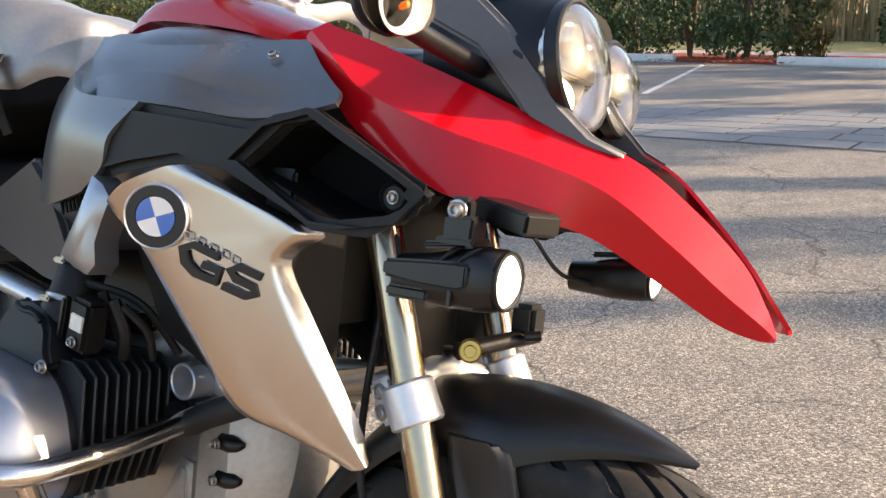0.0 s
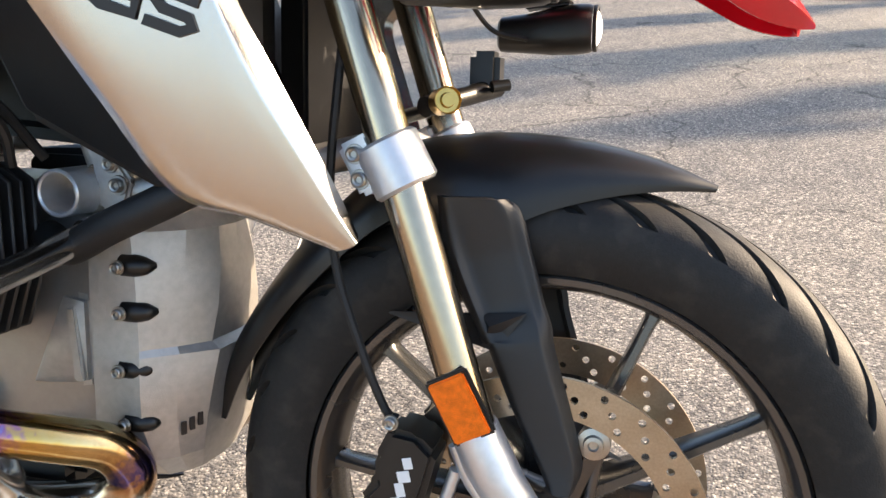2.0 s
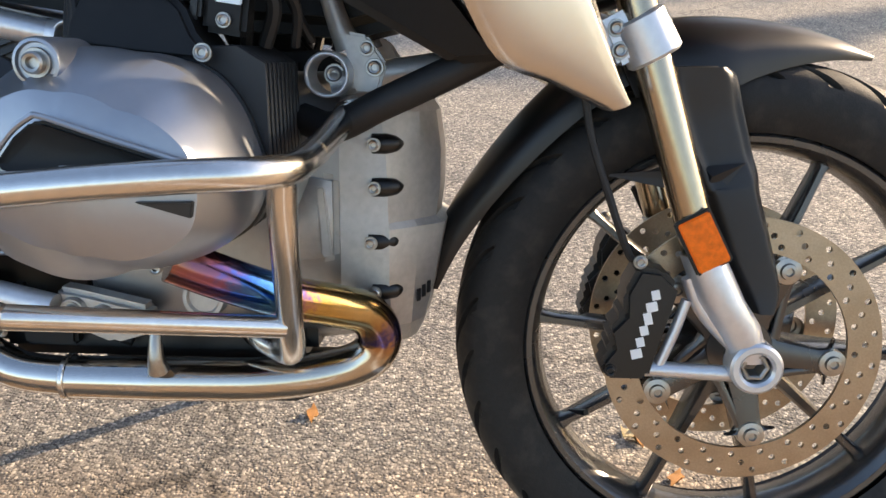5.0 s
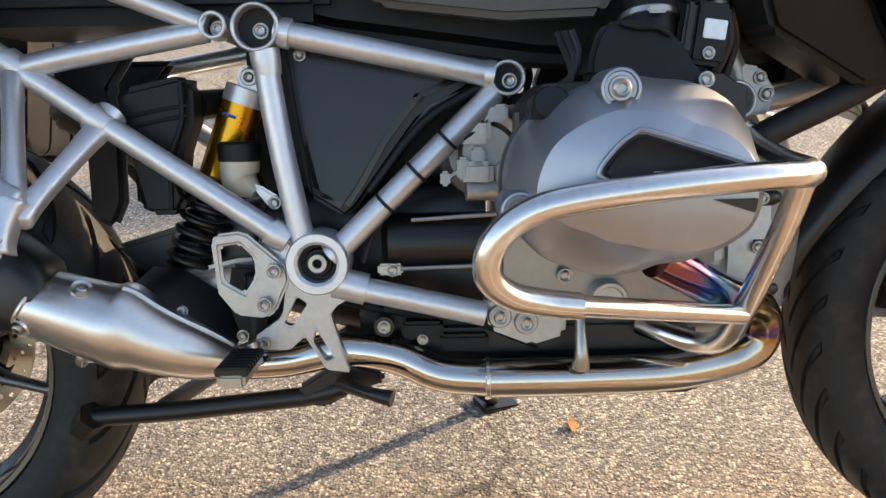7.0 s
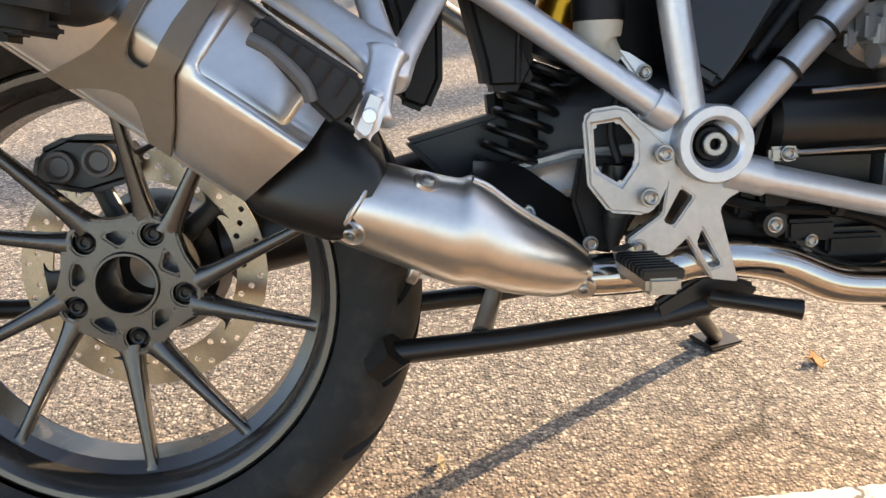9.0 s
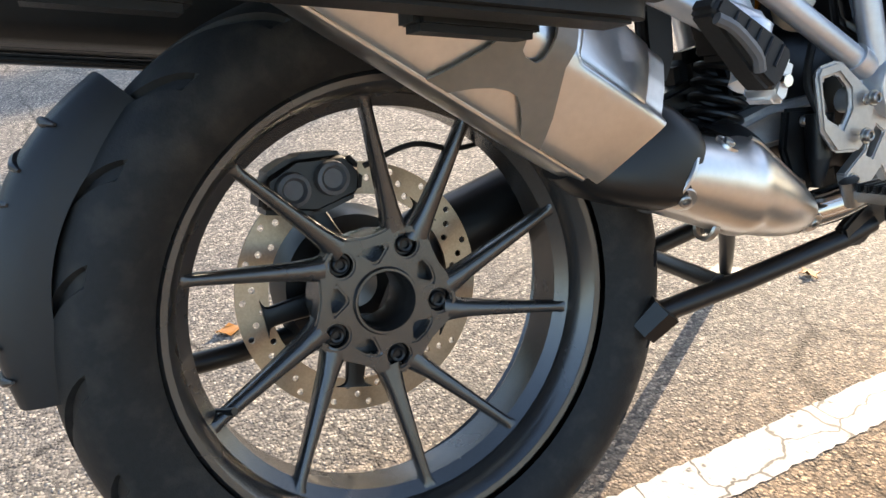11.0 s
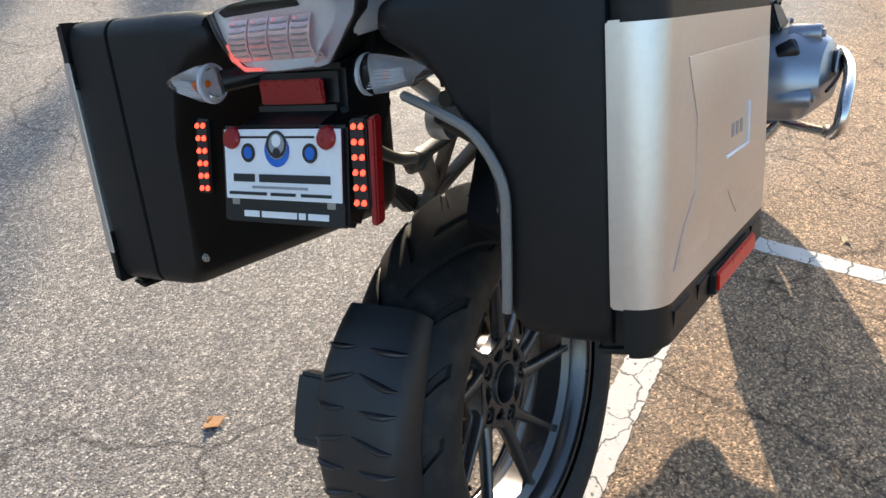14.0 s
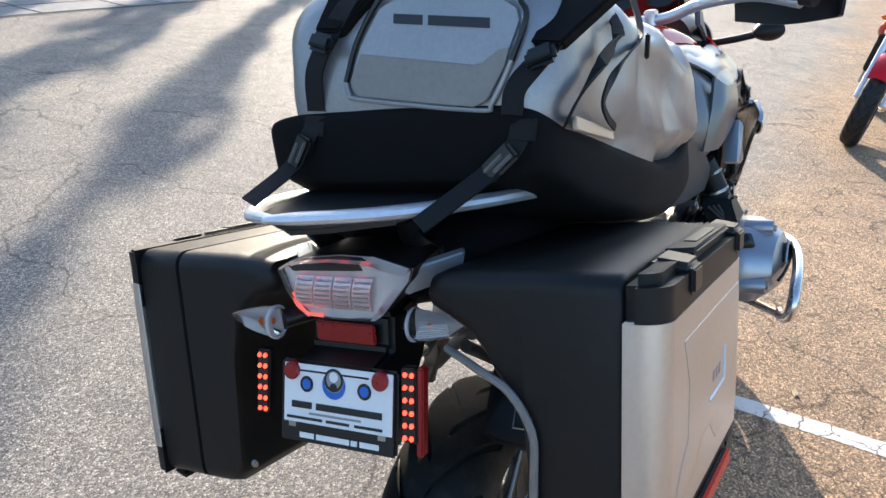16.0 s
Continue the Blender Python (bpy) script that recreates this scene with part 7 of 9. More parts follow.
for s in (-1, 1):
    part("dial", lathe([(0.0, 0.0), (0.035, 0.0), (0.038, 0.004), (0.04, 0.0)], (1.142, s * 0.05, 1.172), (-0.82, 0, 0.57), 28), MATTE, dash)


# tail: lamp, indicators, number plate, rack, hugger
part("tail_cowl", rings([[(x, w * math.copysign(abs(math.cos(a)) ** 0.5, math.cos(a)), z + h * math.copysign(abs(math.sin(a)) ** 0.5, math.sin(a))) for a in np.linspace(0, 2 * math.pi, 24, endpoint=False)]
                                        for x, w, z, h in ((-0.225, 0.07, 0.915, 0.035), (-0.15, 0.10, 0.905, 0.045), (0.05, 0.11, 0.87, 0.05), (0.25, 0.11, 0.83, 0.05))]), SATIN, moto)
for s in (-1, 1):
    part("tail_side", slab([(-0.280, -0.014 + s * 0.078, 0.952), (-0.225, -0.014 + s * 0.128, 0.958), (-0.215, -0.014 + s * 0.120, 0.944), (-0.215, -0.014 + s * 0.112, 0.922), (-0.278, -0.014 + s * 0.070, 0.918)], (0.02, -s * 0.01, 0), 0.003), FRAME, moto, "silver tail side trim")


def tail_ring(x, k, dz=0.0):
    base = [(0.074, 0.958), (0.042, 0.967), (-0.010, 0.972), (-0.058, 0.971), (-0.107, 0.958), (-0.101, 0.943), (-0.058, 0.897), (-0.010, 0.8945), (0.039, 0.8955), (0.054, 0.908), (0.068, 0.932)]
    return [(x, -0.014 + (y + 0.014) * k, 0.934 + dz + (z - 0.934) * k) for y, z in base]


tl = part("tail_light", rings([tail_ring(-0.205, 0.90), tail_ring(-0.262, 0.98), tail_ring(-0.286, 1.0), tail_ring(-0.289, 0.97)]), SATIN, moto, "clear glass tail light with red glow")
# white reflector cells with the lamp's red glow painted in as pink
CELL = mat("lamp_tinted_reflector_facets", (0.86, 0.62, 0.60), 0.16, 0.5, 0.25, 150, bump=0.5, bump_scale=320)
part("reflector_tray", rings([tail_ring(-0.2895, 0.95), tail_ring(-0.291, 0.93)]), FRAME, tl)
part("smoke_top", slab([(-0.2925, y, z) for y, z in ((0.062, 0.957), (0.036, 0.964), (-0.010, 0.968), (-0.040, 0.967), (-0.046, 0.955), (0.055, 0.951))], (0.002, 0, 0), 0.0005), SATIN, tl)
for k in range(4):
    y0 = 0.057 - 0.0275 * k
    cell = part("reflector_cell", rings([[(-0.292 - 0.010 * math.sin(math.pi * (0.15 + 0.85 * u)), y0 - 0.010 * (1 - u) ** 1.6 - w * 0.0255, 0.948 - 0.040 * u) for w in (0.0, 0.12, 0.5, 0.88, 1.0)] for u in np.linspace(0, 1, 9)], False, False), CELL, tl)
    for j in range(6):
        u = 0.10 + 0.15 * j
        part("facet", tube([(-0.2925 - 0.010 * math.sin(math.pi * (0.15 + 0.85 * u)), y0 - 0.010 * (1 - u) ** 1.6 - w * 0.0255, 0.948 - 0.040 * u - 0.001 * math.sin(3.1 * w)) for w in (0.10, 0.5, 0.90)], 0.0015, 6, 3), ICE, cell)
    part("diode", lathe([(0.0, 0.003), (0.004, 0.002), (0.006, 0.0)], (-0.296, y0 - 0.014, 0.941), (-1, 0, -0.2), 12), TAILGLOW, cell)
part("light_bar", tube([(-0.294, 0.060, 0.926), (-0.296, 0.046, 0.902), (-0.296, 0.020, 0.899)], 0.0026, 8, 4), TAILGLOW, tl)
gl = part("tail_glass", rings([tail_ring(-0.288, 1.0), tail_ring(-0.308, 0.985), tail_ring(-0.315, 0.94, 0.001), tail_ring(-0.318, 0.7, 0.002)]), LENS, tl)
gl.visible_shadow = False
part("red_reflector", box((-0.290, 0.002, 0.8695), (0.006, 0.087, 0.026), 0.002, (0, 6, 0)), DARKRED, moto, "red tail reflector")
part("tail_hanger", slab([(-0.215, 0.06, 0.90), (-0.276, 0.06, 0.892), (-0.286, 0.06, 0.850), (-0.335, 0.06, 0.842), (-0.335, 0.06, 0.74), (-0.30, 0.06, 0.72), (-0.20, 0.06, 0.83)], (0, -0.12, 0), 0.006), SATIN, moto, "black number plate carrier")
for s in (-1, 1):
    yo_ = 0.010
    xi = -0.270 if s < 0 else -0.318
    yi = 0.0 if s < 0 else -0.022
    prof = ((0.092, 0.97, 0.0), (0.096, 1.0, 0.0), (0.115, 0.93, 0.0), (0.140, 0.66, 0.002), (0.160, 0.40, 0.004), (0.174, 0.16, 0.006), (0.178, 0.03, 0.008))
    it = part("rear_indicator", rings([[(xi + dx + 0.014 * k * math.cos(a), yi + yo_ + s * y, 0.879 + 0.021 * k * math.sin(a)) for a in np.linspace(0, 2 * math.pi, 22, endpoint=False)] for y, k, dx in prof]), LENS, moto, "clear rear turn indicator")
    it.visible_shadow = False
    it.location.z = 0.0 if s < 0 else 0.010
    part("bulb", lathe([(0.0, 0.005), (0.0030, 0.004), (0.0042, 0.0), (0.003, -0.003), (0, -0.003)], (xi + 0.003, yi + yo_ + s * 0.118, 0.878), (-1, 0, 0), 14), ORANGE, it)
    part("reflector_back", slab([(xi + 0.007, yi + yo_ + s * 0.097, 0.895), (xi + 0.007, yi + yo_ + s * 0.135, 0.889), (xi + 0.008, yi + yo_ + s * 0.162, 0.881), (xi + 0.007, yi + yo_ + s * 0.135, 0.868), (xi + 0.007, yi + yo_ + s * 0.097, 0.862)], (0.002, 0, 0), 0), ICE, it)
    part("base_rim", ring(0.0215, 0.017, 0.004, (xi, yi + yo_ + s * 0.094, 0.879), (0, s, 0), 24, 0.001), ICE, it)
    for j in range(7):
        part("lens_rib", tube([(xi - 0.0145, yi + yo_ + s * (0.102 + 0.002 * j), 0.868 + 0.003 * j), (xi - 0.0135, yi + yo_ + s * 0.120, 0.870 + 0.0025 * j), (xi - 0.007, yi + yo_ + s * 0.145, 0.873 + 0.002 * j)], 0.0009, 6, 3), ICE, it)
    part("stalk", tube([(xi + 0.010, yi + yo_ + s * 0.095, 0.878), (-0.25, s * 0.05, 0.876)], 0.012, 12, 1), SATIN, it)
XP = -0.342
pf = part("plate_frame", box((XP, -0.0, 0.801), (0.008, 0.190, 0.112), 0.004), SATIN, moto, "black number plate frame")
pw = part("number_plate", box((XP - 0.006, -0.002, 0.815), (0.002, 0.176, 0.080), 0.0006), WHITE, pf, "white dealer plate with printed bars")
for y, z, w, h, m in ((0.055, 0.800, 0.034, 0.009, INK), (-0.022, 0.800, 0.106, 0.009, INK), (0.0, 0.7895, 0.085, 0.0028, GREYINK), (0.050, 0.782, 0.060, 0.0035, INK), (-0.005, 0.782, 0.038, 0.0035, INK), (-0.054, 0.782, 0.044, 0.0035, INK)):
    part("printed_bar", box((XP - 0.0076, y, z), (0.0006, w, h), 0), m, pw)
for y in (0.047, -0.047):
    part("printed_badge", lathe([(0.0, 0.0), (0.011, 0.0)], (XP - 0.0078, y, 0.829), (-1, 0, 0), 24), INK, pw)
    part("printed_badge", lathe([(0.0, 0.0), (0.007, 0.0)], (XP - 0.0081, y, 0.829), (-1, 0, 0), 24), BLUE, pw)
part("printed_badge", lathe([(0.0, 0.0), (0.019, 0.0)], (XP - 0.0078, 0.002, 0.832), (-1, 0, 0), 28), BLUE, pw)
part("printed_badge", lathe([(0.0, 0.0), (0.016, 0.0)], (XP - 0.0081, 0.002, 0.838), (-1, 0, 0), 28), GREYINK, pw)
part("printed_badge", ring(0.0155, 0.012, 0.0004, (XP - 0.0083, 0.002, 0.839), (-1, 0, 0), 28, 0.0001), INK, pw)
part("printed_badge", lathe([(0.0, 0.0), (0.007, 0.0)], (XP - 0.0085, 0.002, 0.843), (-1, 0, 0), 24), WHITE, pw)
part("printed_badge", lathe([(0.0, 0.0), (0.006, 0.0)], (XP - 0.0085, 0.002, 0.829), (-1, 0, 0), 24), INK, pw)
for y_, w_ in ((0.048, 0.024), (0.005, 0.054), (-0.030, 0.010), (-0.054, 0.030)):
    part("frame_lettering", box((XP - 0.0045, y_, 0.757), (0.0008, w_, 0.007), 0), WHITE, pf)
for y in (0.073, -0.073):
    part("slot", box((XP - 0.0045, y, 0.771), (0.0008, 0.012, 0.008), 0.0003), ZINC, pf)
    part("plate_bolt", lathe([(0.0, 0.008), (0.010, 0.008), (0.0125, 0.005), (0.0125, 0.0)], (XP - 0.005, y * 0.98, 0.846), (-1, 0, 0), 24), DARKRED, pf, "red reflector bolt")
strips = []
for s, y, hgt, zc in ((1, 0.108, 0.078, 0.814), (-1, -0.107, 0.084, 0.809)):
    st = part("led_strip", box((XP + 0.004, y, zc), (0.012, 0.020, hgt), 0.002, (2 * s, 0, 0)), SATIN, moto, "vertical strip of lit red diodes")
    strips.append(st)
    if s < 0:
        part("strip_shield", box((XP + 0.008, y - 0.013, zc - 0.008), (0.014, 0.009, hgt + 0.016), 0.002), DARKRED, st)
    for k in range(6):
        for d in (-0.0045, 0.0045):
            part("diode", lathe([(0.0, 0.003), (0.0024, 0.002), (0.0030, 0.0)], (XP - 0.0025, y + d, zc - hgt * 0.42 + hgt * 0.84 * k / 5), (-1, 0, 0), 10), LED, st)
# the plate, its frame and the diode strips kick out towards the ground
for ob in [pf] + strips:
    for q in [ob] + list(ob.children_recursive):
        for v in q.data.vertices:
            v.co.x += 0.28 * (v.co.z - 0.795)
            if ob is pf:
                v.co.y, v.co.z = v.co.y * 0.90 - 0.006, 0.808 + (v.co.z - 0.815) * 0.86
# luggage rack
rk = part("luggage_rack", slab([(-0.325, 0.05, 1.012), (-0.29, 0.10, 1.010), (-0.15, 0.13, 1.000), (-0.10, 0.0, 0.998), (-0.15, -0.13, 1.000), (-0.21, -0.128, 1.003), (-0.27, -0.08, 1.008), (-0.318, 0.0, 1.012)], (0, 0, 0.014), 0.004, 2), MATTE, moto, "black luggage rack with a silver edge")
part("rack_lower", slab([(-0.318, 0.04, 1.002), (-0.28, 0.09, 1.000), (-0.15, 0.12, 0.990), (-0.15, -0.12, 0.990), (-0.22, -0.11, 0.995), (-0.30, -0.01, 1.001)], (0, 0, 0.010), 0.003), SATIN, rk)
for s in (-1, 1):
    part("rack_post", tube([(-0.24, s * 0.075, 1.005), (-0.22, s * 0.07, 0.97), (-0.17, s * 0.07, 0.93)], [0.014, 0.013, 0.018], 12), SATIN, rk)
    # struts take the darkened colour to stand in shade
    part("subframe_strut", merge(tube([(0.14, s * 0.145, 0.77), (-0.02, s * 0.12, 0.80), (-0.16, s * 0.10, 0.82)], 0.010, 12), tube([(-0.16, s * 0.09, 0.80), (-0.02, s * 0.10, 0.70), (0.08, s * 0.13, 0.66)], 0.009, 12), tube([(-0.10, s * 0.095, 0.81), (-0.07, s * 0.095, 0.72)], 0.007, 10)), CASTSHADE, moto, "pannier carrier strut darkened for shade")
part("grab_rail", tube([(-0.330, 0.060, 1.026), (-0.322, 0.010, 1.026), (-0.280, -0.080, 1.021), (-0.205, -0.158, 1.014), (-0.10, -0.198, 1.000), (0.02, -0.205, 0.972)], [0.005, 0.008, 0.0085, 0.0085, 0.009, 0.008], 10, 5, 1.4), FRAME, moto, "silver pillion grab rail")
part("grab_rail", tube([(-0.328, 0.048, 1.026), (-0.300, 0.105, 1.022), (-0.21, 0.165, 1.008), (-0.10, 0.195, 0.990), (0.02, 0.200, 0.965)], [0.005, 0.008, 0.0085, 0.009, 0.008], 10, 5, 1.4), FRAME, moto, "silver pillion grab rail")
# rear spray guard behind the wheel
grid = []
for k in range(12):
    t = k / 11
    a = radians(131 + 50 * t)
    row = []
    for u in (-1, -0.98, -0.92, -0.8, -0.5, 0, 0.5, 0.8, 0.92, 0.98, 1):
        r = 0.346 + 0.018 * math.sin(math.pi * t) - 0.012 * abs(u) ** 3 - 0.024 * max(0.0, (abs(u) - 0.75) / 0.25) ** 2.5
        if abs(u) == 1:
            r -= 0.016
        row.append((RC[0] + r * math.cos(a), 0.004 + 0.070 * u * (1 - 0.12 * (2 * t - 1) ** 2), RC[2] + r * math.sin(a)))
    grid.append(row)
hg = part("spray_guard", sheet(grid, 0.012, 3, 2), MATTE, moto, "ribbed matt black rear spray guard")
part("lug", slab([(-0.262, 0.052, 0.490), (-0.288, 0.052, 0.502), (-0.312, 0.052, 0.462), (-0.330, 0.052, 0.424), (-0.322, 0.052, 0.408), (-0.290, 0.052, 0.424)], (0, 0.062, 0), 0.005, 2), MATTE, hg)
for k in range(7):
    for s in (-1, 1):
        line = []
        for y_, da in ((0.004, -0.6), (0.024, 0.5), (0.044, 1.4), (0.058, 1.6)) if k % 2 else ((0.012, 0.2), (0.028, 0.6), (0.046, 0.6), (0.060, 0.2)):
            t_ = (6 * k + 9 + da) / 50
            a = radians(131 + 50 * t_)
            r_ = 0.3465 + 0.018 * math.sin(math.pi * t_) - 0.012 * (y_ / 0.070) ** 3 - 0.024 * max(0.0, (y_ / 0.070 - 0.75) / 0.25) ** 2.5
            line.append((RC[0] + r_ * math.cos(a), 0.004 + s * y_, RC[2] + r_ * math.sin(a)))
        part("tread_rib", tube(line, [0.001, 0.0040, 0.0045, 0.0015], 8, 5), INK, hg)
part("spray_arm", tube([(-0.30, 0.05, 0.30), (-0.18, 0.10, 0.27), (0.0, 0.125, 0.27)], 0.012, 10), SATIN, hg)


# ---- luggage ----
def shear(bm, slope, x0):
    """Tilts a piece nose-down with its case."""
    for v in bm.verts:
        x = v.co.x
        v.co.x += -0.72 * slope * (v.co.z - 0.93)
        v.co.z += slope * (x - x0)
    return bm


def case_shell(stations, s, xr, xf, r=0.022):
    """A moulded half case: rounded rectangles (y, low, high, inset) from its inner side outwards."""
    rows = []
    for y, lo, hi, ins in stations:
        x0, x1, z0, z1 = xr + ins, xf - ins, lo + ins, hi - ins
        rr = min(r, 0.45 * (z1 - z0))
        row = []
        for cx, cz, a0 in ((x1 - rr, z1 - rr, 0), (x0 + rr, z1 - rr, 90), (x0 + rr, z0 + rr, 180), (x1 - rr, z0 + rr, 270)):
            row += [(cx + rr * math.cos(radians(a0 + 15 * k)), s * y, cz + rr * math.sin(radians(a0 + 15 * k))) for k in range(7)]
        rows.append(row)
    return rings(rows)


def pannier(s, inner, label, ys, yo, lean):
    """A hard case: black shell, silver-clad lid, capped corners, red reflector, latches. s: -1 right, 1 left; ys seam, yo outer side."""
    box_ob = thing("pannier", label, "pannier", LEAN, "panniers")
    xr, xf, sl = -0.300, 0.125, -0.175

    def tilt(bm):
        for v in bm.verts:
            v.co.y -= s * lean * (0.93 - v.co.z)
        return shear(bm, sl, xr)

    part("shell", tilt(case_shell(inner, s, xr, xf)), BLACK, box_ob, "black plastic case shell", 50)

    def lid(z0, z1, grow, name, material, lab="", soft=0.004):
        y1, rr = yo + grow, 0.032
        xa, xb = xr - 0.004 - grow, xf + 0.004 + grow
        pts = [(xa, ys)] + [(xa + rr - rr * math.cos(a), y1 - rr + rr * math.sin(a)) for a in np.linspace(0, math.pi / 2, 9)] + [(xb - rr + rr * math.sin(a), y1 - rr + rr * math.cos(a)) for a in np.linspace(0, math.pi / 2, 9)] + [(xb, ys)]
        return part(name, tilt(slab([(x, s * y, z0) for x, y in pts], (0, 0, z1 - z0), soft, 4)), material, box_ob, lab, 60)

    lid(0.676, 0.919, 0.0, "lid_cladding", PANSILVER, "brushed aluminium lid cladding", 0.002)
    lid(0.886, 0.966, -0.001, "upper_cap", BLACK, "black upper corner cap", 0.020)
    low = lid(0.626 if s < 0 else 0.636, 0.705, -0.001, "lower_cap", BLACK, "black lower corner cap", 0.022)
    if s < 0:
        part("reflector_bed", tilt(box((-0.062, s * (yo + 0.002), 0.653), (0.178, 0.008, 0.027), 0.004)), BLACK, low)
    part("side_reflector", tilt(box((-0.060, s * (yo + 0.0055), 0.6545 if s < 0 else 0.660), (0.168, 0.006, 0.021), 0.0025)), REDREF, box_ob, "red side reflector")
    for x, w in ((-0.245, 0.030), (-0.175, 0.022), (0.060, 0.030)):
        part("mould_rib", tilt(slab([(x - w, s * (yo - 0.006), 0.672), (x + w, s * (yo - 0.006), 0.672), (x + w * 0.7, s * (yo - 0.012), 0.634), (x - w * 0.7, s * (yo - 0.012), 0.634)], (0, s * 0.0085, 0), 0.004, 3)), BLACK, low)
    part("ledge", tilt(slab([(xr + 0.012, s * (ys - 0.02), 0.634), (xf - 0.010, s * (ys - 0.02), 0.634), (xf - 0.018, s * (yo - 0.020), 0.634), (xr + 0.024, s * (yo - 0.020), 0.634)], (0, 0, -0.011), 0.004, 3)), BLACK, low)
    # pressed relief of the cladding
    yq = s * (yo + 0.0006)
    part("emboss", tilt(slab([(x, yq, z) for x, z in ((-0.272, 0.706), (-0.243, 0.738), (-0.206, 0.764), (-0.204, 0.830), (-0.232, 0.884), (0.098, 0.884), (0.098, 0.706), (-0.046, 0.706), (-0.085, 0.738), (-0.128, 0.738), (-0.165, 0.706))], (0, -s * 0.004, 0), 0, 1, (0.014, 0.0022))), PANSILVER, box_ob, "", 30)
    part("badge_edge", tilt(tube([(-0.105, s * (yo + 0.0032), 0.776), (-0.012, s * (yo + 0.0032), 0.776), (-0.012, s * (yo + 0.0032), 0.822)], 0.0018, 8, 1)), WHITE, box_ob)
    for k in range(3):
        part("badge_mark", tilt(box((-0.080 + 0.018 * k, s * (yo + 0.0028), 0.800), (0.010, 0.001, 0.014), 0)), GREYINK, box_ob)
    # carrying handle and latches on top
    hd = part("handle", tilt(slab([(-0.17, s * (ys + 0.004), 0.962), (0.07, s * (ys + 0.004), 0.962), (0.05, s * (yo - 0.006), 0.962), (-0.15, s * (yo - 0.006), 0.962)], (0, 0, 0.009), 0.004, 3)), BLACK, box_ob, "black folded carrying handle")
    part("grip_hollow", tilt(box((-0.05, s * (ys + yo) / 2, 0.9705), (0.12, 0.018, 0.004), 0.002)), INK, hd)
    for x in (-0.19, 0.085):
        la = part("latch", tilt(slab([(x - 0.032, s * (ys + 0.006), 0.957), (x + 0.032, s * (ys + 0.006), 0.957), (x + 0.026, s * (yo + 0.003), 0.950), (x - 0.026, s * (yo + 0.003), 0.950)], (0, 0, 0.014), 0.006, 3)), SATIN, box_ob)
        part("latch_tongue", tilt(box((x, s * (yo + 0.001), 0.944), (0.040, 0.008, 0.030), 0.004)), SATIN, la)
    part("hinge_line", tilt(tube([(xr + 0.02, s * (ys - 0.055), 0.9632), (xf - 0.02, s * (ys - 0.055), 0.9632)], 0.0015, 6, 1)), SATIN, box_ob)
    for x in (-0.19, 0.03) if s < 0 else ():
        part("foot", tilt(box((x, s * (ys - 0.05), 0.630), (0.09, 0.034, 0.026), 0.005)), BLACK, box_ob)
    return box_ob


right_case = pannier(-1, [(0.124, 0.918, 0.944, 0.010), (0.130, 0.912, 0.955, 0.003), (0.148, 0.905, 0.960, 0.0), (0.176, 0.888, 0.962, 0.0), (0.196, 0.864, 0.962, 0.0), (0.208, 0.842, 0.962, 0.0), (0.228, 0.815, 0.964, 0.0), (0.242, 0.775, 0.965, 0.0), (0.247, 0.72, 0.965, 0.0), (0.250, 0.655, 0.965, 0.0), (0.262, 0.638, 0.965, 0.0), (0.285, 0.634, 0.965, 0.0), (0.346, 0.634, 0.965, 0.0), (0.350, 0.636, 0.963, 0.002), (0.352, 0.640, 0.959, 0.004)], "black hard pannier with brushed aluminium lid and red reflector", 0.352, 0.398, 0.03)
part("edge_strip", tube([(-0.285, -0.135, 0.860), (-0.312, -0.190, 0.850), (-0.319, -0.226, 0.832), (-0.324, -0.250, 0.790), (-0.330, -0.250, 0.740), (-0.340, -0.244, 0.664)], 0.0050, 8, 4), mat("worn_grey_edge_trim", (0.20, 0.19, 0.175), 0.5, 0.2, 0.2, 40), right_case, "worn grey edge strip")
part("inner_rail", box((-0.16, -0.242, 0.72), (0.02, 0.02, 0.14), 0.004), SATIN, right_case)
left_case = pannier(1, [(0.094, 0.925, 0.950, 0.006), (0.100, 0.918, 0.958, 0.0), (0.130, 0.905, 0.962, 0.0), (0.165, 0.870, 0.965, 0.0), (0.178, 0.80, 0.965, 0.0), (0.182, 0.72, 0.965, 0.0), (0.186, 0.66, 0.965, 0.0), (0.200, 0.642, 0.965, 0.0), (0.22, 0.638, 0.965, 0.0), (0.2565, 0.637, 0.965, 0.0), (0.258, 0.637, 0.965, 0.004), (0.262, 0.637, 0.965, 0.004), (0.2635, 0.637, 0.965, 0.0), (0.330, 0.637, 0.965, 0.0), (0.335, 0.638, 0.963, 0.003)], "black hard pannier with aluminium lid, on the far side", 0.335, 0.368, 0.0)
screw(left_case, -0.345, 0.148, 0.690, 0.004, (-1, 0, 0))

# travel bag strapped over seat and rack
bag = thing("travel_bag", "grey waterproof travel bag with black base strapped on the seat", "bag", LEAN)


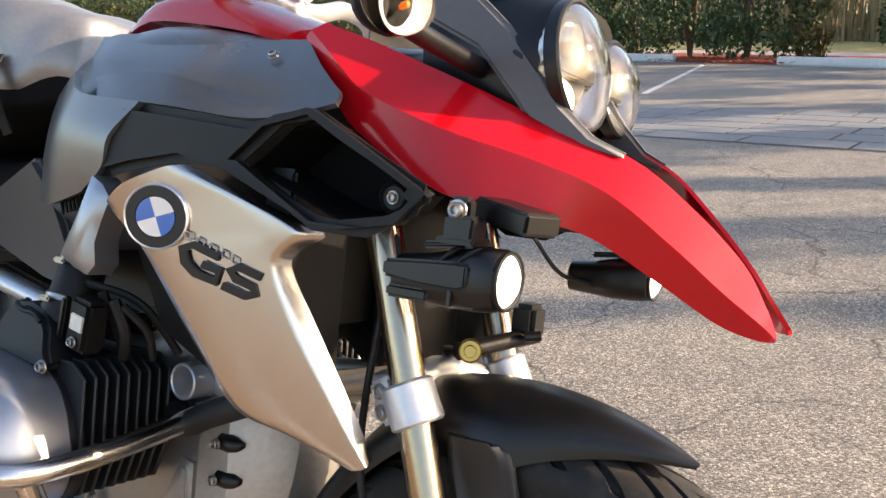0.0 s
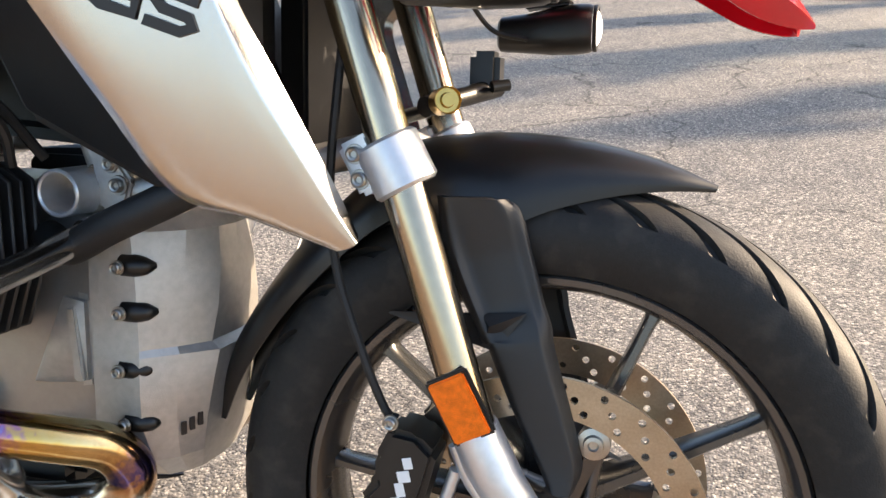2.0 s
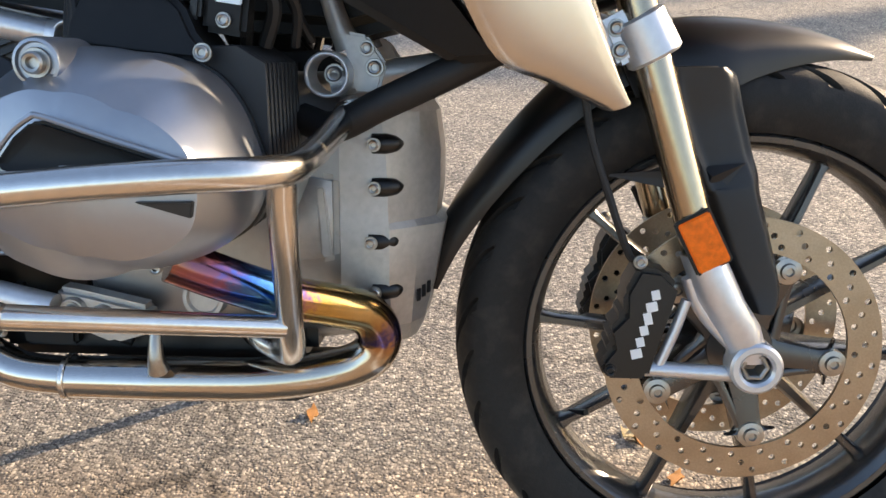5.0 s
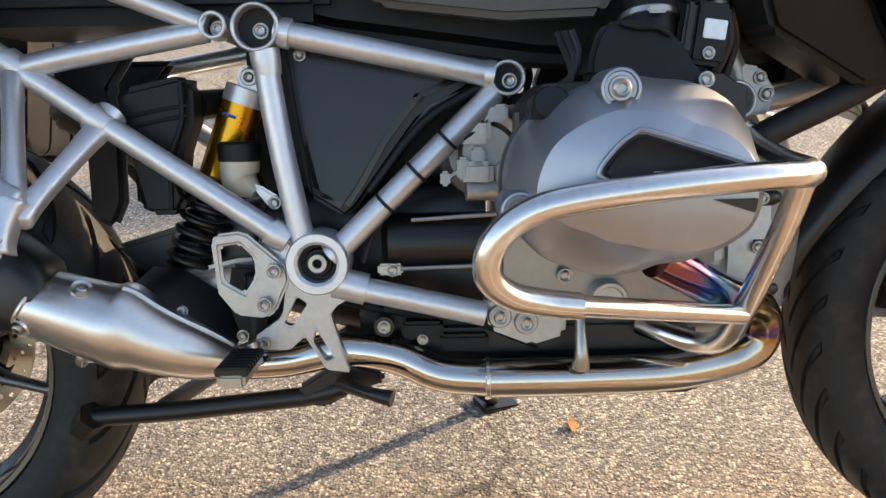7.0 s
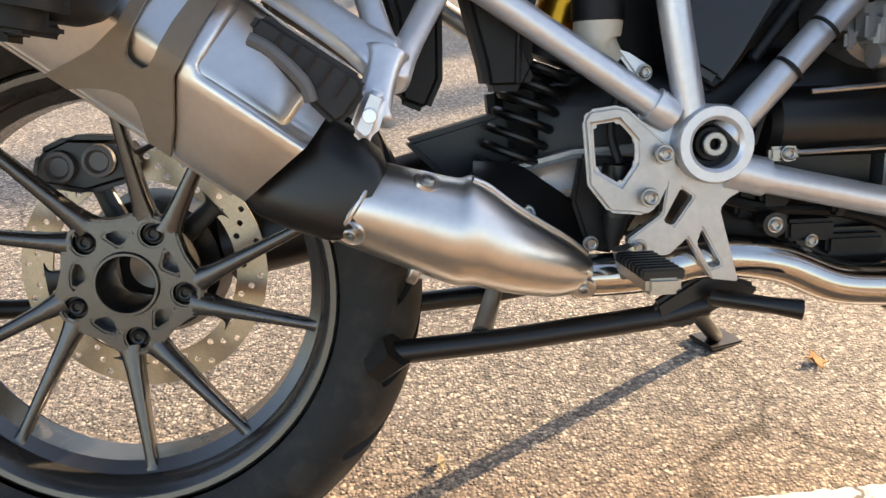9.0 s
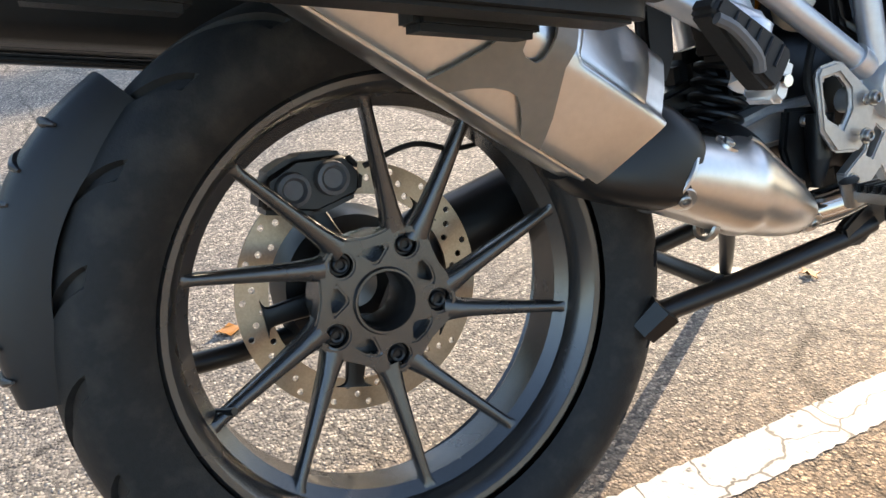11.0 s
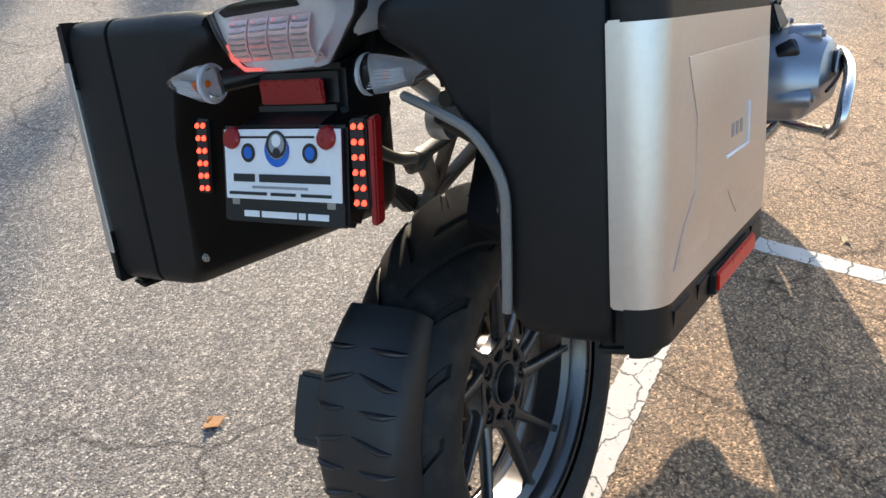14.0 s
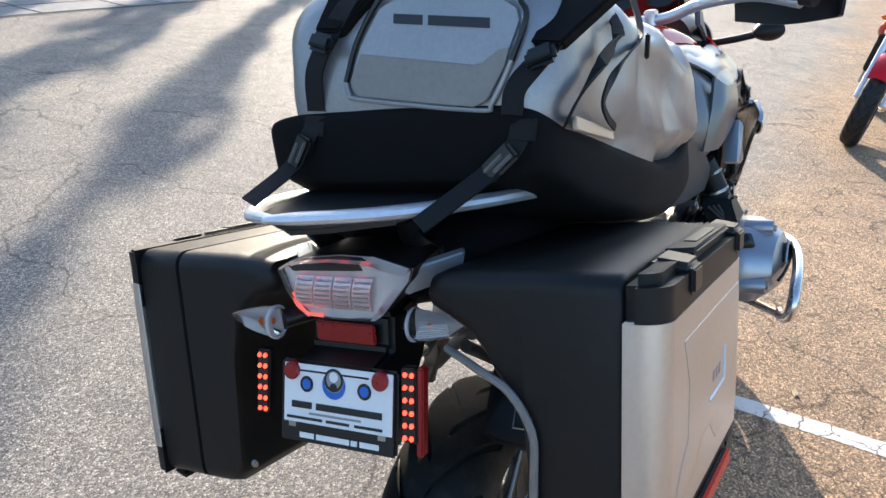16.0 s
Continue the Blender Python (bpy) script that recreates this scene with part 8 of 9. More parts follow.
def bag_rows(stations, wr, grow=0.0, corner=0.42):
    """Cross-sections along the seat: (x, left y, right y, low z, high z); the rear face leans forward."""
    rows = []
    for x, yl, yr, lo, hi in stations:
        cy, hy, cz, hz = (yl + yr) / 2, (yl - yr) / 2 + grow, (lo + hi) / 2, (hi - lo) / 2 + grow
        row = []
        for a in np.linspace(0, 2 * math.pi, 88, endpoint=False):
            c, sn = math.cos(a), math.sin(a)
            y = cy + hy * math.copysign(abs(c) ** corner, c)
            z = cz + hz * math.copysign(abs(sn) ** corner, sn)
            p = Vector((x, y, z))
            fold = 0.40 - abs(noise.noise(Vector((p.x * 7 + p.z * 10, p.y * 6, p.z * 6 - p.x * 3)) + Vector((5, 2, 1))))
            fine = 0.30 - abs(noise.noise(Vector((p.x * 15 - p.z * 12, p.y * 9, p.z * 14)) + Vector((1, 7, 3))))
            d = wr * (noise.noise(p * 6 + Vector((3, 1, 7))) + 2.1 * fold * min(1.0, 0.15 + max(0.0, x + 0.10) * 5) + 0.8 * fine * min(1.0, 0.3 + max(0.0, x + 0.10) * 5))
            lean = 0.34 * max(0.0, z - 1.13) * max(0.0, 1 - (x + 0.185) / 0.35)
            row.append((x + lean, y + d * c, z + d * sn))
        rows.append(row)
    return rows


body = [(-0.190, 0.05, -0.15, 1.08, 1.19), (-0.188, 0.088, -0.200, 1.05, 1.235), (-0.178, 0.106, -0.226, 1.045, 1.252), (-0.15, 0.122, -0.245, 1.04, 1.266), (-0.08, 0.135, -0.258, 1.02, 1.270), (0.02, 0.145, -0.262, 0.98, 1.246), (0.12, 0.150, -0.264, 0.95, 1.216), (0.24, 0.155, -0.264, 0.92, 1.178), (0.38, 0.15, -0.260, 0.90, 1.138), (0.50, 0.145, -0.240, 0.90, 1.118), (0.62, 0.14, -0.200, 0.92, 1.104), (0.72, 0.125, -0.155, 0.95, 1.094), (0.78, 0.10, -0.115, 0.97, 1.078), (0.80, 0.06, -0.08, 1.0, 1.055)]
part("bag_body", rings(bag_rows([tuple(p) for p in catmull(body, 6)], 0.016)), TARP, bag, "creased silver grey tarpaulin body", 60)
base = [(-0.196, 0.08, -0.17, 1.05, 1.10), (-0.194, 0.135, -0.215, 1.036, 1.118), (-0.184, 0.152, -0.236, 1.030, 1.124), (-0.15, 0.160, -0.248, 1.010, 1.108), (-0.08, 0.165, -0.258, 0.965, 1.078), (0.02, 0.166, -0.266, 0.922, 1.038), (0.12, 0.166, -0.270, 0.888, 1.000), (0.24, 0.166, -0.270, 0.858, 0.960), (0.38, 0.16, -0.264, 0.858, 0.938), (0.50, 0.155, -0.244, 0.872, 0.945), (0.62, 0.15, -0.206, 0.905, 0.968), (0.72, 0.135, -0.160, 0.935, 0.998), (0.785, 0.11, -0.12, 0.955, 1.012), (0.805, 0.07, -0.085, 0.97, 1.0)]
part("bag_base", rings(bag_rows([tuple(p) for p in catmull(base, 5)], 0.002, 0.0, 0.35)), CANVAS, bag, "black canvas bag base", 60)
# pocket panel on the rear face
pk = [(0.018, 1.160), (0.012, 1.146), (-0.004, 1.139), (-0.162, 1.119), (-0.183, 1.127), (-0.206, 1.170), (-0.222, 1.212), (-0.216, 1.230), (-0.195, 1.243), (-0.050, 1.258), (-0.024, 1.248), (0.004, 1.205)]
xk = lambda z: -0.190 + max(0.0, z - 1.13) * 0.34
pocket = part("pocket", slab([(xk(z) - 0.004, y, z) for y, z in pk], (0.024, 0, 0), 0.009, 4), TARP, bag, "silver rear pocket with printed bar", 60)
part("zip", tube([(xk(z) - 0.003, y, z) for y, z in (pk[0], pk[11], pk[10], pk[9], pk[8], pk[7], pk[6], pk[5])], 0.0036, 8, 4), SATIN, pocket)
part("piping", tube([(xk(z) - 0.003, y, z) for y, z in pk[0:6]], 0.003, 8, 4), GREYINK, pocket)
part("lower_patch", slab([(xk(z) - 0.0062, y, z) for y, z in ((-0.004, 1.192), (-0.158, 1.169), (-0.170, 1.170), (-0.190, 1.183), (-0.204, 1.185), (-0.199, 1.166), (-0.178, 1.130), (-0.160, 1.123), (-0.006, 1.143), (0.006, 1.150), (0.010, 1.162))], (0.004, 0, 0), 0.001), mat("grey_pocket_fabric", (0.24, 0.23, 0.21), 0.75, 0, 0.1, bump=0.3, bump_scale=900), pocket)
for w0_, w1_ in ((-0.050, -0.090), (-0.098, -0.178)):
    part("printed_bar", slab([(xk(z) - 0.0052, y, z) for y, z in ((w0_, 1.2345 + 0.13 * (w0_ + 0.05)), (w1_, 1.2345 + 0.13 * (w1_ + 0.05)), (w1_, 1.2235 + 0.13 * (w1_ + 0.05)), (w0_, 1.2235 + 0.13 * (w0_ + 0.05)))], (0.002, 0, 0), 0), INK, pocket)


def strap(pts, w, name="strap", parent=None, th=0.003, label=""):
    """A flat webbing strap: points with the direction of its width."""
    rows = []
    line = catmull([p for p, _ in pts], 5)
    side = catmull([d for _, d in pts], 5)
    for k, (p, d) in enumerate(zip(line, side)):
        t = line[min(k + 1, len(line) - 1)] - line[max(k - 1, 0)]
        t = t / np.linalg.norm(t)
        d = d - t * (d @ t)
        d = d / np.linalg.norm(d)
        nn = np.cross(t, d)
        rows.append([p + d * w / 2 + nn * th / 2, p - d * w / 2 + nn * th / 2, p - d * w / 2 - nn * th / 2, p + d * w / 2 - nn * th / 2])
    return part(name, rings(rows), WEB, parent or bag, label)


for out, up_, dn_ in ((1, ((0.066, 1.128), (0.062, 1.175), (0.042, 1.215), (0.008, 1.262)), ((0.068, 1.118), (0.078, 1.095), (0.095, 1.066), (0.122, 1.034))),
                      (-1, ((-0.207, 1.112), (-0.212, 1.142), (-0.243, 1.176), (-0.264, 1.218)), ((-0.219, 1.098), (-0.205, 1.072), (-0.182, 1.052), (-0.120, 1.008)))):
    bx_ = (-0.190, -0.186, -0.172, -0.150) if out > 0 else (-0.196, -0.186, -0.165, -0.112)
    strap([((x, y, z), (0, 1, 0)) for x, (y, z) in zip(bx_, up_)] + ([((-0.06, -0.005, 1.297), (0, 1, 0)), ((0.05, -0.01, 1.297), (0, 1, 0)), ((0.12, -0.01, 1.28), (0, 1, 0))] if out > 0 else [((-0.06, -0.248, 1.268), (0.6, 1, 0)), ((0.0, -0.18, 1.298), (1, 0.6, 0)), ((0.04, -0.08, 1.300), (1, 0.5, 0))]), 0.026)
    strap([((x, y, z), (0, 1, 0.3)) for x, (y, z) in zip((-0.190, -0.203, -0.215, -0.285), dn_)], 0.024)
    (ya, za), (yb, zb) = dn_[1], dn_[2]
    tilt_ = math.degrees(math.atan2(yb - ya, za - zb))
    bk = part("buckle", box((-0.212, (ya + yb) / 2, (za + zb) / 2), (0.011, 0.024, 0.046), 0.004, (tilt_, 12, 0)), SATIN, bag, "black plastic quick-release buckle")
    for d_ in (-0.006, 0.006):
        part("prong", box((-0.218, (ya + yb) / 2 + d_, (za + zb) / 2), (0.004, 0.005, 0.030), 0.0015, (tilt_, 12, 0)), ARMG, bk)
    part("web_tab", slab([(-0.193, dn_[0][0] + 0.016, 1.124 if out > 0 else 1.108), (-0.193, dn_[0][0] - 0.016, 1.122 if out > 0 else 1.106), (-0.200, dn_[0][0] - 0.014, 1.096 if out > 0 else 1.082), (-0.200, dn_[0][0] + 0.018, 1.098 if out > 0 else 1.084)], (0.004, 0, 0), 0.001), WEB, bag)
    (yc, zc_) = up_[2]
    part("ladder_lock", box((bx_[2] - 0.012, yc + 0.003, zc_ - 0.004), (0.014, 0.036, 0.024), 0.005, (18 * out, 28, 0)), SATIN, bag, "black plastic strap slider")
    part("slider_bar", box((bx_[2] - 0.020, yc + 0.003, zc_ - 0.006), (0.004, 0.030, 0.006), 0.0015, (18 * out, 28, 0)), WEB, bag)
    part("shoulder_patch", slab([(bx_[2] - 0.004, yc + 0.018, zc_ + 0.012), (bx_[2] - 0.004, yc - 0.018, zc_ + 0.008), (bx_[3] + 0.01, up_[3][0] - 0.045, up_[3][1] + 0.012), (bx_[3] + 0.02, up_[3][0] - 0.02, up_[3][1] + 0.03), (bx_[3] + 0.01, up_[3][0] + 0.035, up_[3][1] + 0.018)], (0.014, 0, -0.012), 0.003), CANVAS, bag)
strap([((-0.150, -0.252, 1.090), (1, 0, 0.3)), ((-0.150, -0.268, 1.116), (1, 0, 0.3)), ((-0.075, -0.276, 1.150), (1, 0, 0.4)), ((0.02, -0.268, 1.182), (1, 0, 0.4)), ((0.06, -0.20, 1.262), (1, -0.3, 0.4))], 0.016)
strap([((-0.030, -0.272, 1.062), (1, 0, 0.2)), ((-0.075, -0.277, 1.085), (1, 0, 0.3)), ((-0.085, -0.278, 1.108), (1, 0, 0.3)), ((-0.02, -0.278, 1.135), (1, -0.1, 0.3)), ((0.11, -0.272, 1.160), (1, -0.1, 0.3)), ((0.20, -0.24, 1.205), (1, -0.3, 0.3))], 0.009)
part("white_label", slab([(-0.140, -0.262, 1.098), (-0.03, -0.270, 1.060), (-0.03, -0.270, 1.046), (-0.140, -0.262, 1.082)], (0, 0.006, 0), 0.001), PANSILVER, bag)
part("zip_pull", box((0.115, -0.280, 1.145), (0.010, 0.006, 0.035), 0.002, (6, 0, 0)), SATIN, bag)
strap([((0.70, -0.182, 1.01), (1, 0, 0)), ((0.705, -0.192, 0.985), (1, 0, 0)), ((0.715, -0.190, 0.945), (1, 0, 0)), ((0.725, -0.175, 0.905), (1, 0, 0))], 0.022)
part("buckle", box((0.712, -0.195, 0.950), (0.024, 0.010, 0.044), 0.004, (0, 8, 0)), SATIN, bag, "black plastic quick-release buckle")


# ---- surroundings: kerb stones, planting bed, shrubs, grass, pavers ----
KD = Vector((-0.895, 0.446, 0.0))                   # along the kerb line
KN = Vector((0.446, 0.895, 0.0))                    # away from the lot
K0 = Vector((0.02, 18.1, 0.0))
KERB = mat("white_painted_concrete", (0.62, 0.63, 0.63), 0.7, 0, 0.12, 3, bump=0.6, bump_scale=40, dirt=0.3)
MULCH = mat("red_bark_mulch", (0.27, 0.055, 0.025), 0.9, 0, 0.5, 5, bump=1.0, bump_scale=14)
GRASS = mat("dry_sunlit_grass", (0.30, 0.25, 0.07), 0.9, 0, 0.35, 1.2, bump=1.0, bump_scale=20)
PATHM = mat("pale_concrete_path", (0.50, 0.40, 0.32), 0.85, 0, 0.1, 2, bump=0.3, bump_scale=30)
PAVER = mat("grey_stamped_paver", (0.19, 0.195, 0.20), 0.8, 0, 0.16, 1.4, bump=0.5, bump_scale=60)
BARK = mat("brown_bark", (0.10, 0.065, 0.04), 0.9, 0, 0.4, 6, bump=1.0, bump_scale=40)
LEAF = mat("dark_green_foliage", (0.035, 0.070, 0.016), 0.6, 0, 0.45, 3)
LEAF2 = mat("olive_foliage", (0.075, 0.085, 0.022), 0.6, 0, 0.45, 3)
REED = mat("dry_reeds", (0.26, 0.20, 0.10), 0.8, 0, 0.4, 2)


def kerb_stone(a, b):
    p, q = K0 + KD * a, K0 + KD * b
    bm = slab([p, q, q + KN * 0.16, p + KN * 0.16], (0, 0, 0.19), 0.03, 2)
    return tagged(new("kerb_stone", mesh_of("kerb_stone", bm, KERB)), "white painted concrete kerb stone beside the planting bed", "kerb", "kerb stones")


for a, b in ((-7.6, -5.15), (-5.1, -2.6), (-2.55, -0.05), (0.0, 2.62), (5.75, 8.15), (8.2, 10.8), (10.85, 13.4), (13.5, 16.0), (16.1, 18.6), (18.7, 21.2), (21.3, 23.8), (23.9, 26.4), (26.5, 29.0), *((29.1 + 5.1 * k, 34.1 + 5.1 * k) for k in range(24))):
    kerb_stone(a, b)


def strip(name, n0, n1, z, material, label, a0=-60, a1=260, thick=0.0):
    p = [K0 + KD * a0 + KN * n0, K0 + KD * a1 + KN * n0, K0 + KD * a1 + KN * n1, K0 + KD * a0 + KN * n1]
    return flat(name, [(v.x, v.y) for v in p], z, material, label, "structure", thick)


strip("planting_bed", 0.16, 3.2, 0.006, MULCH, "planting bed of red bark mulch behind the kerb", thick=0.06)
strip("path", 3.2, 6.2, 0.008, PATHM, "pale concrete path beyond the bed", thick=0.02)
strip("lawn", 6.2, 16.0, 0.010, GRASS, "strip of dry sunlit grass", thick=0.03)
rnd = random.Random(5)
bm = bmesh.new()
for k in range(700):                                 # mulch chips that spill between the stones
    p = K0 + KD * rnd.uniform(2.0, 6.4) + KN * rnd.gauss(0.5, 0.35)
    m = Matrix.Translation((p.x, p.y, rnd.uniform(0.03, 0.09))) @ Euler((rnd.uniform(-0.5, 0.5), rnd.uniform(-0.5, 0.5), rnd.uniform(0, 6.3))).to_matrix().to_4x4() @ Matrix.Diagonal((rnd.uniform(0.04, 0.12), 0.03, 0.012, 1))
    bmesh.ops.create_cube(bm, size=1.0, matrix=m)
tagged(new("bark_mulch", mesh_of("bark_mulch", bm, MULCH)), "loose red bark chips", "mulch", "", "stuff")


def leaves(name, blobs, count, size, material, parent, seed, label=""):
    """A crown of many small leaves scattered through uneven clumps."""
    rr = random.Random(seed)
    verts, faces = [], []
    for k in range(count):
        c, r = blobs[rr.randrange(len(blobs))]
        d = Vector((rr.gauss(0, 1), rr.gauss(0, 1), rr.gauss(0, 1))).normalized() * (rr.random() ** 0.45)
        p = Vector(c) + Vector((d.x * r[0], d.y * r[1], d.z * r[2]))
        s = size * rr.uniform(0.6, 1.5)
        e = Euler((rr.uniform(0, 6.3), rr.uniform(0, 6.3), rr.uniform(0, 6.3))).to_matrix()
        i = len(verts)
        verts += [p + e @ Vector(v) * s for v in ((-0.5, 0, 0), (0, -0.28, 0.05), (0.5, 0, 0), (0, 0.28, 0.05))]
        faces.append((i, i + 1, i + 2, i + 3))
    me = bpy.data.meshes.new(name)
    me.from_pydata([tuple(v) for v in verts], [], faces)
    me.materials.append(material)
    ob = new(name, me)
    ob.parent = parent
    return tagged(ob, label)


def shrub(a, n, w, h, seed, material=None, count=3600, size=0.13):
    rr = random.Random(seed)
    p = K0 + KD * a + KN * n
    ob = thing("shrub", "dense dark green shrub in the mulch bed", "shrub", Matrix.Translation(p), "shrubs along the kerb")
    part("trunk", merge(*(tube([(0, 0, 0), (rr.uniform(-0.2, 0.2), rr.uniform(-0.2, 0.2), h * 0.4), (rr.uniform(-0.6, 0.6) * w * 0.5, rr.uniform(-0.3, 0.3), h * 0.8)], [0.06, 0.04, 0.015], 7) for _ in range(4))), BARK, ob)
    blobs = [((rr.uniform(-0.42, 0.42) * w, rr.uniform(-0.3, 0.3) * w, rr.uniform(0.12, 0.9) * h), (w * rr.uniform(0.14, 0.24), w * rr.uniform(0.14, 0.24), h * rr.uniform(0.10, 0.2))) for _ in range(30)]
    leaves("crown", blobs, count, size, material or LEAF, ob, seed)
    return ob


shrub(4.6, 1.4, 2.6, 3.2, 11)
shrub(6.6, 1.5, 2.8, 3.4, 12)
shrub(8.8, 1.6, 3.0, 3.0, 13)
shrub(11.5, 1.8, 3.2, 3.4, 17)
shrub(3.5, 2.0, 1.2, 1.6, 14, LEAF2, 1500)
for k in range(7):
    shrub(14.6 + 3.6 * k, 1.8 + 0.5 * (k % 2), 3.8, 3.0 + 0.5 * (k % 3), 20 + k, LEAF if k % 2 else LEAF2, 2600, 0.18)
for k in range(14):
    shrub(41 + 8.5 * k, 2.6 + 1.5 * (k % 2), 9.0, 6.5 + 1.5 * (k % 3), 40 + k, LEAF if k % 3 else LEAF2, 2600, 0.42)
palm = thing("palm", "stout palm with a shaggy brown trunk in the mulch bed", "palm tree", Matrix.Translation(K0 + KD * -0.25 + KN * 0.75))
part("trunk", rings([[(r * (1 + 0.18 * math.sin(7 * a + z * 9)) * math.cos(a), r * (1 + 0.18 * math.sin(7 * a + z * 9)) * math.sin(a), z) for a in np.linspace(0, 2 * math.pi, 28, endpoint=False)] for z, r in ((0.0, 0.62), (0.15, 0.60), (0.4, 0.52), (0.9, 0.46), (1.5, 0.44), (2.6, 0.40), (4.2, 0.36))]), BARK, palm, "shaggy brown palm trunk")
rnd = random.Random(9)
for k in range(26):
    a, z = rnd.uniform(0, 6.28), rnd.uniform(0.1, 2.2)
    d = Vector((math.cos(a), math.sin(a), 0))
    part("leaf_base", tube([d * 0.42 + Vector((0, 0, z)), d * 0.62 + Vector((0, 0, z + 0.25)), d * 0.72 + Vector((0, 0, z + 0.55))], [0.07, 0.05, 0.02], 6, 3), BARK, palm)
leaves("fern", [((-0.6, -0.3, 0.9), (0.3, 0.3, 0.5))], 130, 0.16, LEAF, palm, 41)
bm = bmesh.new()
rnd = random.Random(21)
for k in range(5200):                                # tall dry growth beyond the lawn
    p = K0 + KD * rnd.uniform(-25, 45) + KN * rnd.uniform(14.0, 19.0)
    h, w = rnd.uniform(1.0, 3.4), rnd.uniform(0.03, 0.08)
    a, l = rnd.uniform(0, 3.14), rnd.uniform(-0.5, 0.5)
    d = Vector((math.cos(a), math.sin(a), 0)) * w
    t = Vector((rnd.uniform(-0.5, 0.5), rnd.uniform(-0.5, 0.5), h))
    bm.faces.new([bm.verts.new(v) for v in (p - d, p + d, p + t + d * 0.3, p + t - d * 0.3)])
tagged(new("tall_grass", mesh_of("tall_grass", bm, REED)), "tall dry reeds beyond the lawn", "reeds", "", "stuff")
far = thing("tree_line", "dark green row of far trees behind the reeds", "trees", Matrix.Translation(K0 + KN * 24))
rnd = random.Random(31)
leaves("crown", [(tuple(KD * rnd.uniform(-50, 190) + KN * rnd.uniform(0, 5) + Vector((0, 0, rnd.uniform(0.5, 8)))), (3.0, 3.0, 2.0)) for _ in range(270)], 27000, 0.7, LEAF, far, 32)
part("trunk", merge(*(tube([KD * a, KD * a + Vector((0.2, 0, 4)), KD * a + Vector((-0.2, 0.2, 8))], [0.2, 0.15, 0.06], 7) for a in range(-48, 80, 8))), BARK, far)

# band of stamped pavers across the lot
PV = pose(0.0, 0.0, 0.0, 0, 0, -5.0)
pav = flat("paver_band", [(-7.5, 6.75), (7.0, 6.75), (7.0, 9.6), (-7.5, 9.6)], 0.003, PATHM, "band of grey stamped pavers across the lot")
pav.matrix_world = PV
pav.data.materials[0] = mat("dark_paver_joint", (0.06, 0.06, 0.06), 0.9, 0, 0.2, 5)
sizes = ((0.60, 0.46), (0.92, 0.46), (0.46, 0.46))
meshes = []
for w, d in sizes:
    meshes.append(mesh_of("paver", slab([(0, 0, 0), (w - 0.03, 0, 0), (w - 0.03, d - 0.03, 0), (0, d - 0.03, 0)], (0, 0, 0.008), 0.003, 1), PAVER))
rnd = random.Random(3)
for r in range(6):
    x = -7.3 + 0.2 * (r % 3)
    while x < 6.2:
        k = rnd.choice((0, 1, 1, 2))
        ob = new("paver", meshes[k])
        ob.parent = pav
        ob.matrix_local = Matrix.Translation((x, 6.80 + 0.465 * r, 0.002))
        x += sizes[k][0]
stripe(-2.5, 11.4, -3.95, 19.3, 0.11, 8)

# trees towards the sun, whose crowns shade the lot behind the motorcycle
SP = Vector((-math.sin(SUN_AZ), math.cos(SUN_AZ), 0))
SD = Vector((math.cos(SUN_AZ), math.sin(SUN_AZ), 0))


def tree(q, half, dist, top, seed, low=2.2, count=900, size=0.32):
    rr = random.Random(seed)
    ob = thing("tree", "tall leafy tree at the edge of the lot", "tree", Matrix.Translation(SD * dist + SP * q), "trees at the lot's edge")
    part("trunk", tube([(0, 0, 0), (0.08, 0.05, top * 0.35), (-0.05, 0.0, top * 0.9)], [0.16, 0.12, 0.03], 9), BARK, ob)
    for k in range(5):
        z = low + (top - low) * (k + 1) / 7
        v = SP * half * rr.uniform(-0.8, 0.8) + SD * rr.uniform(-0.8, 0.8)
        part("limb", tube([(0, 0, z), tuple(v * 0.5 + Vector((0, 0, z + 0.4))), tuple(v + Vector((0, 0, z + 0.7)))], [0.05, 0.035, 0.012], 6), BARK, ob)
    blobs = []
    for k in range(26):
        z = low + (top - low) * (k + 0.5) / 26
        v = SP * half * rr.uniform(-0.55, 0.55) + SD * rr.uniform(-0.9, 0.9)
        blobs.append(((v.x, v.y, z), (half * 0.5 + 0.05, half * 0.5 + 0.05, (top - low) / 20)))
    leaves("crown", blobs, count, size, LEAF, ob, seed)
    return ob


for q, half, seed in ((1.58, 0.30, 61), (2.70, 0.46, 62), (3.92, 0.24, 63), (6.2, 1.3, 64), (8.6, 1.3, 65), (11.2, 1.5, 66), (14.0, 1.6, 67), (17.2, 1.8, 68), (20.5, 1.8, 69)):
    tree(q, half, 19 + (seed % 3), 9.5, seed, count=int(330 + 620 * half))


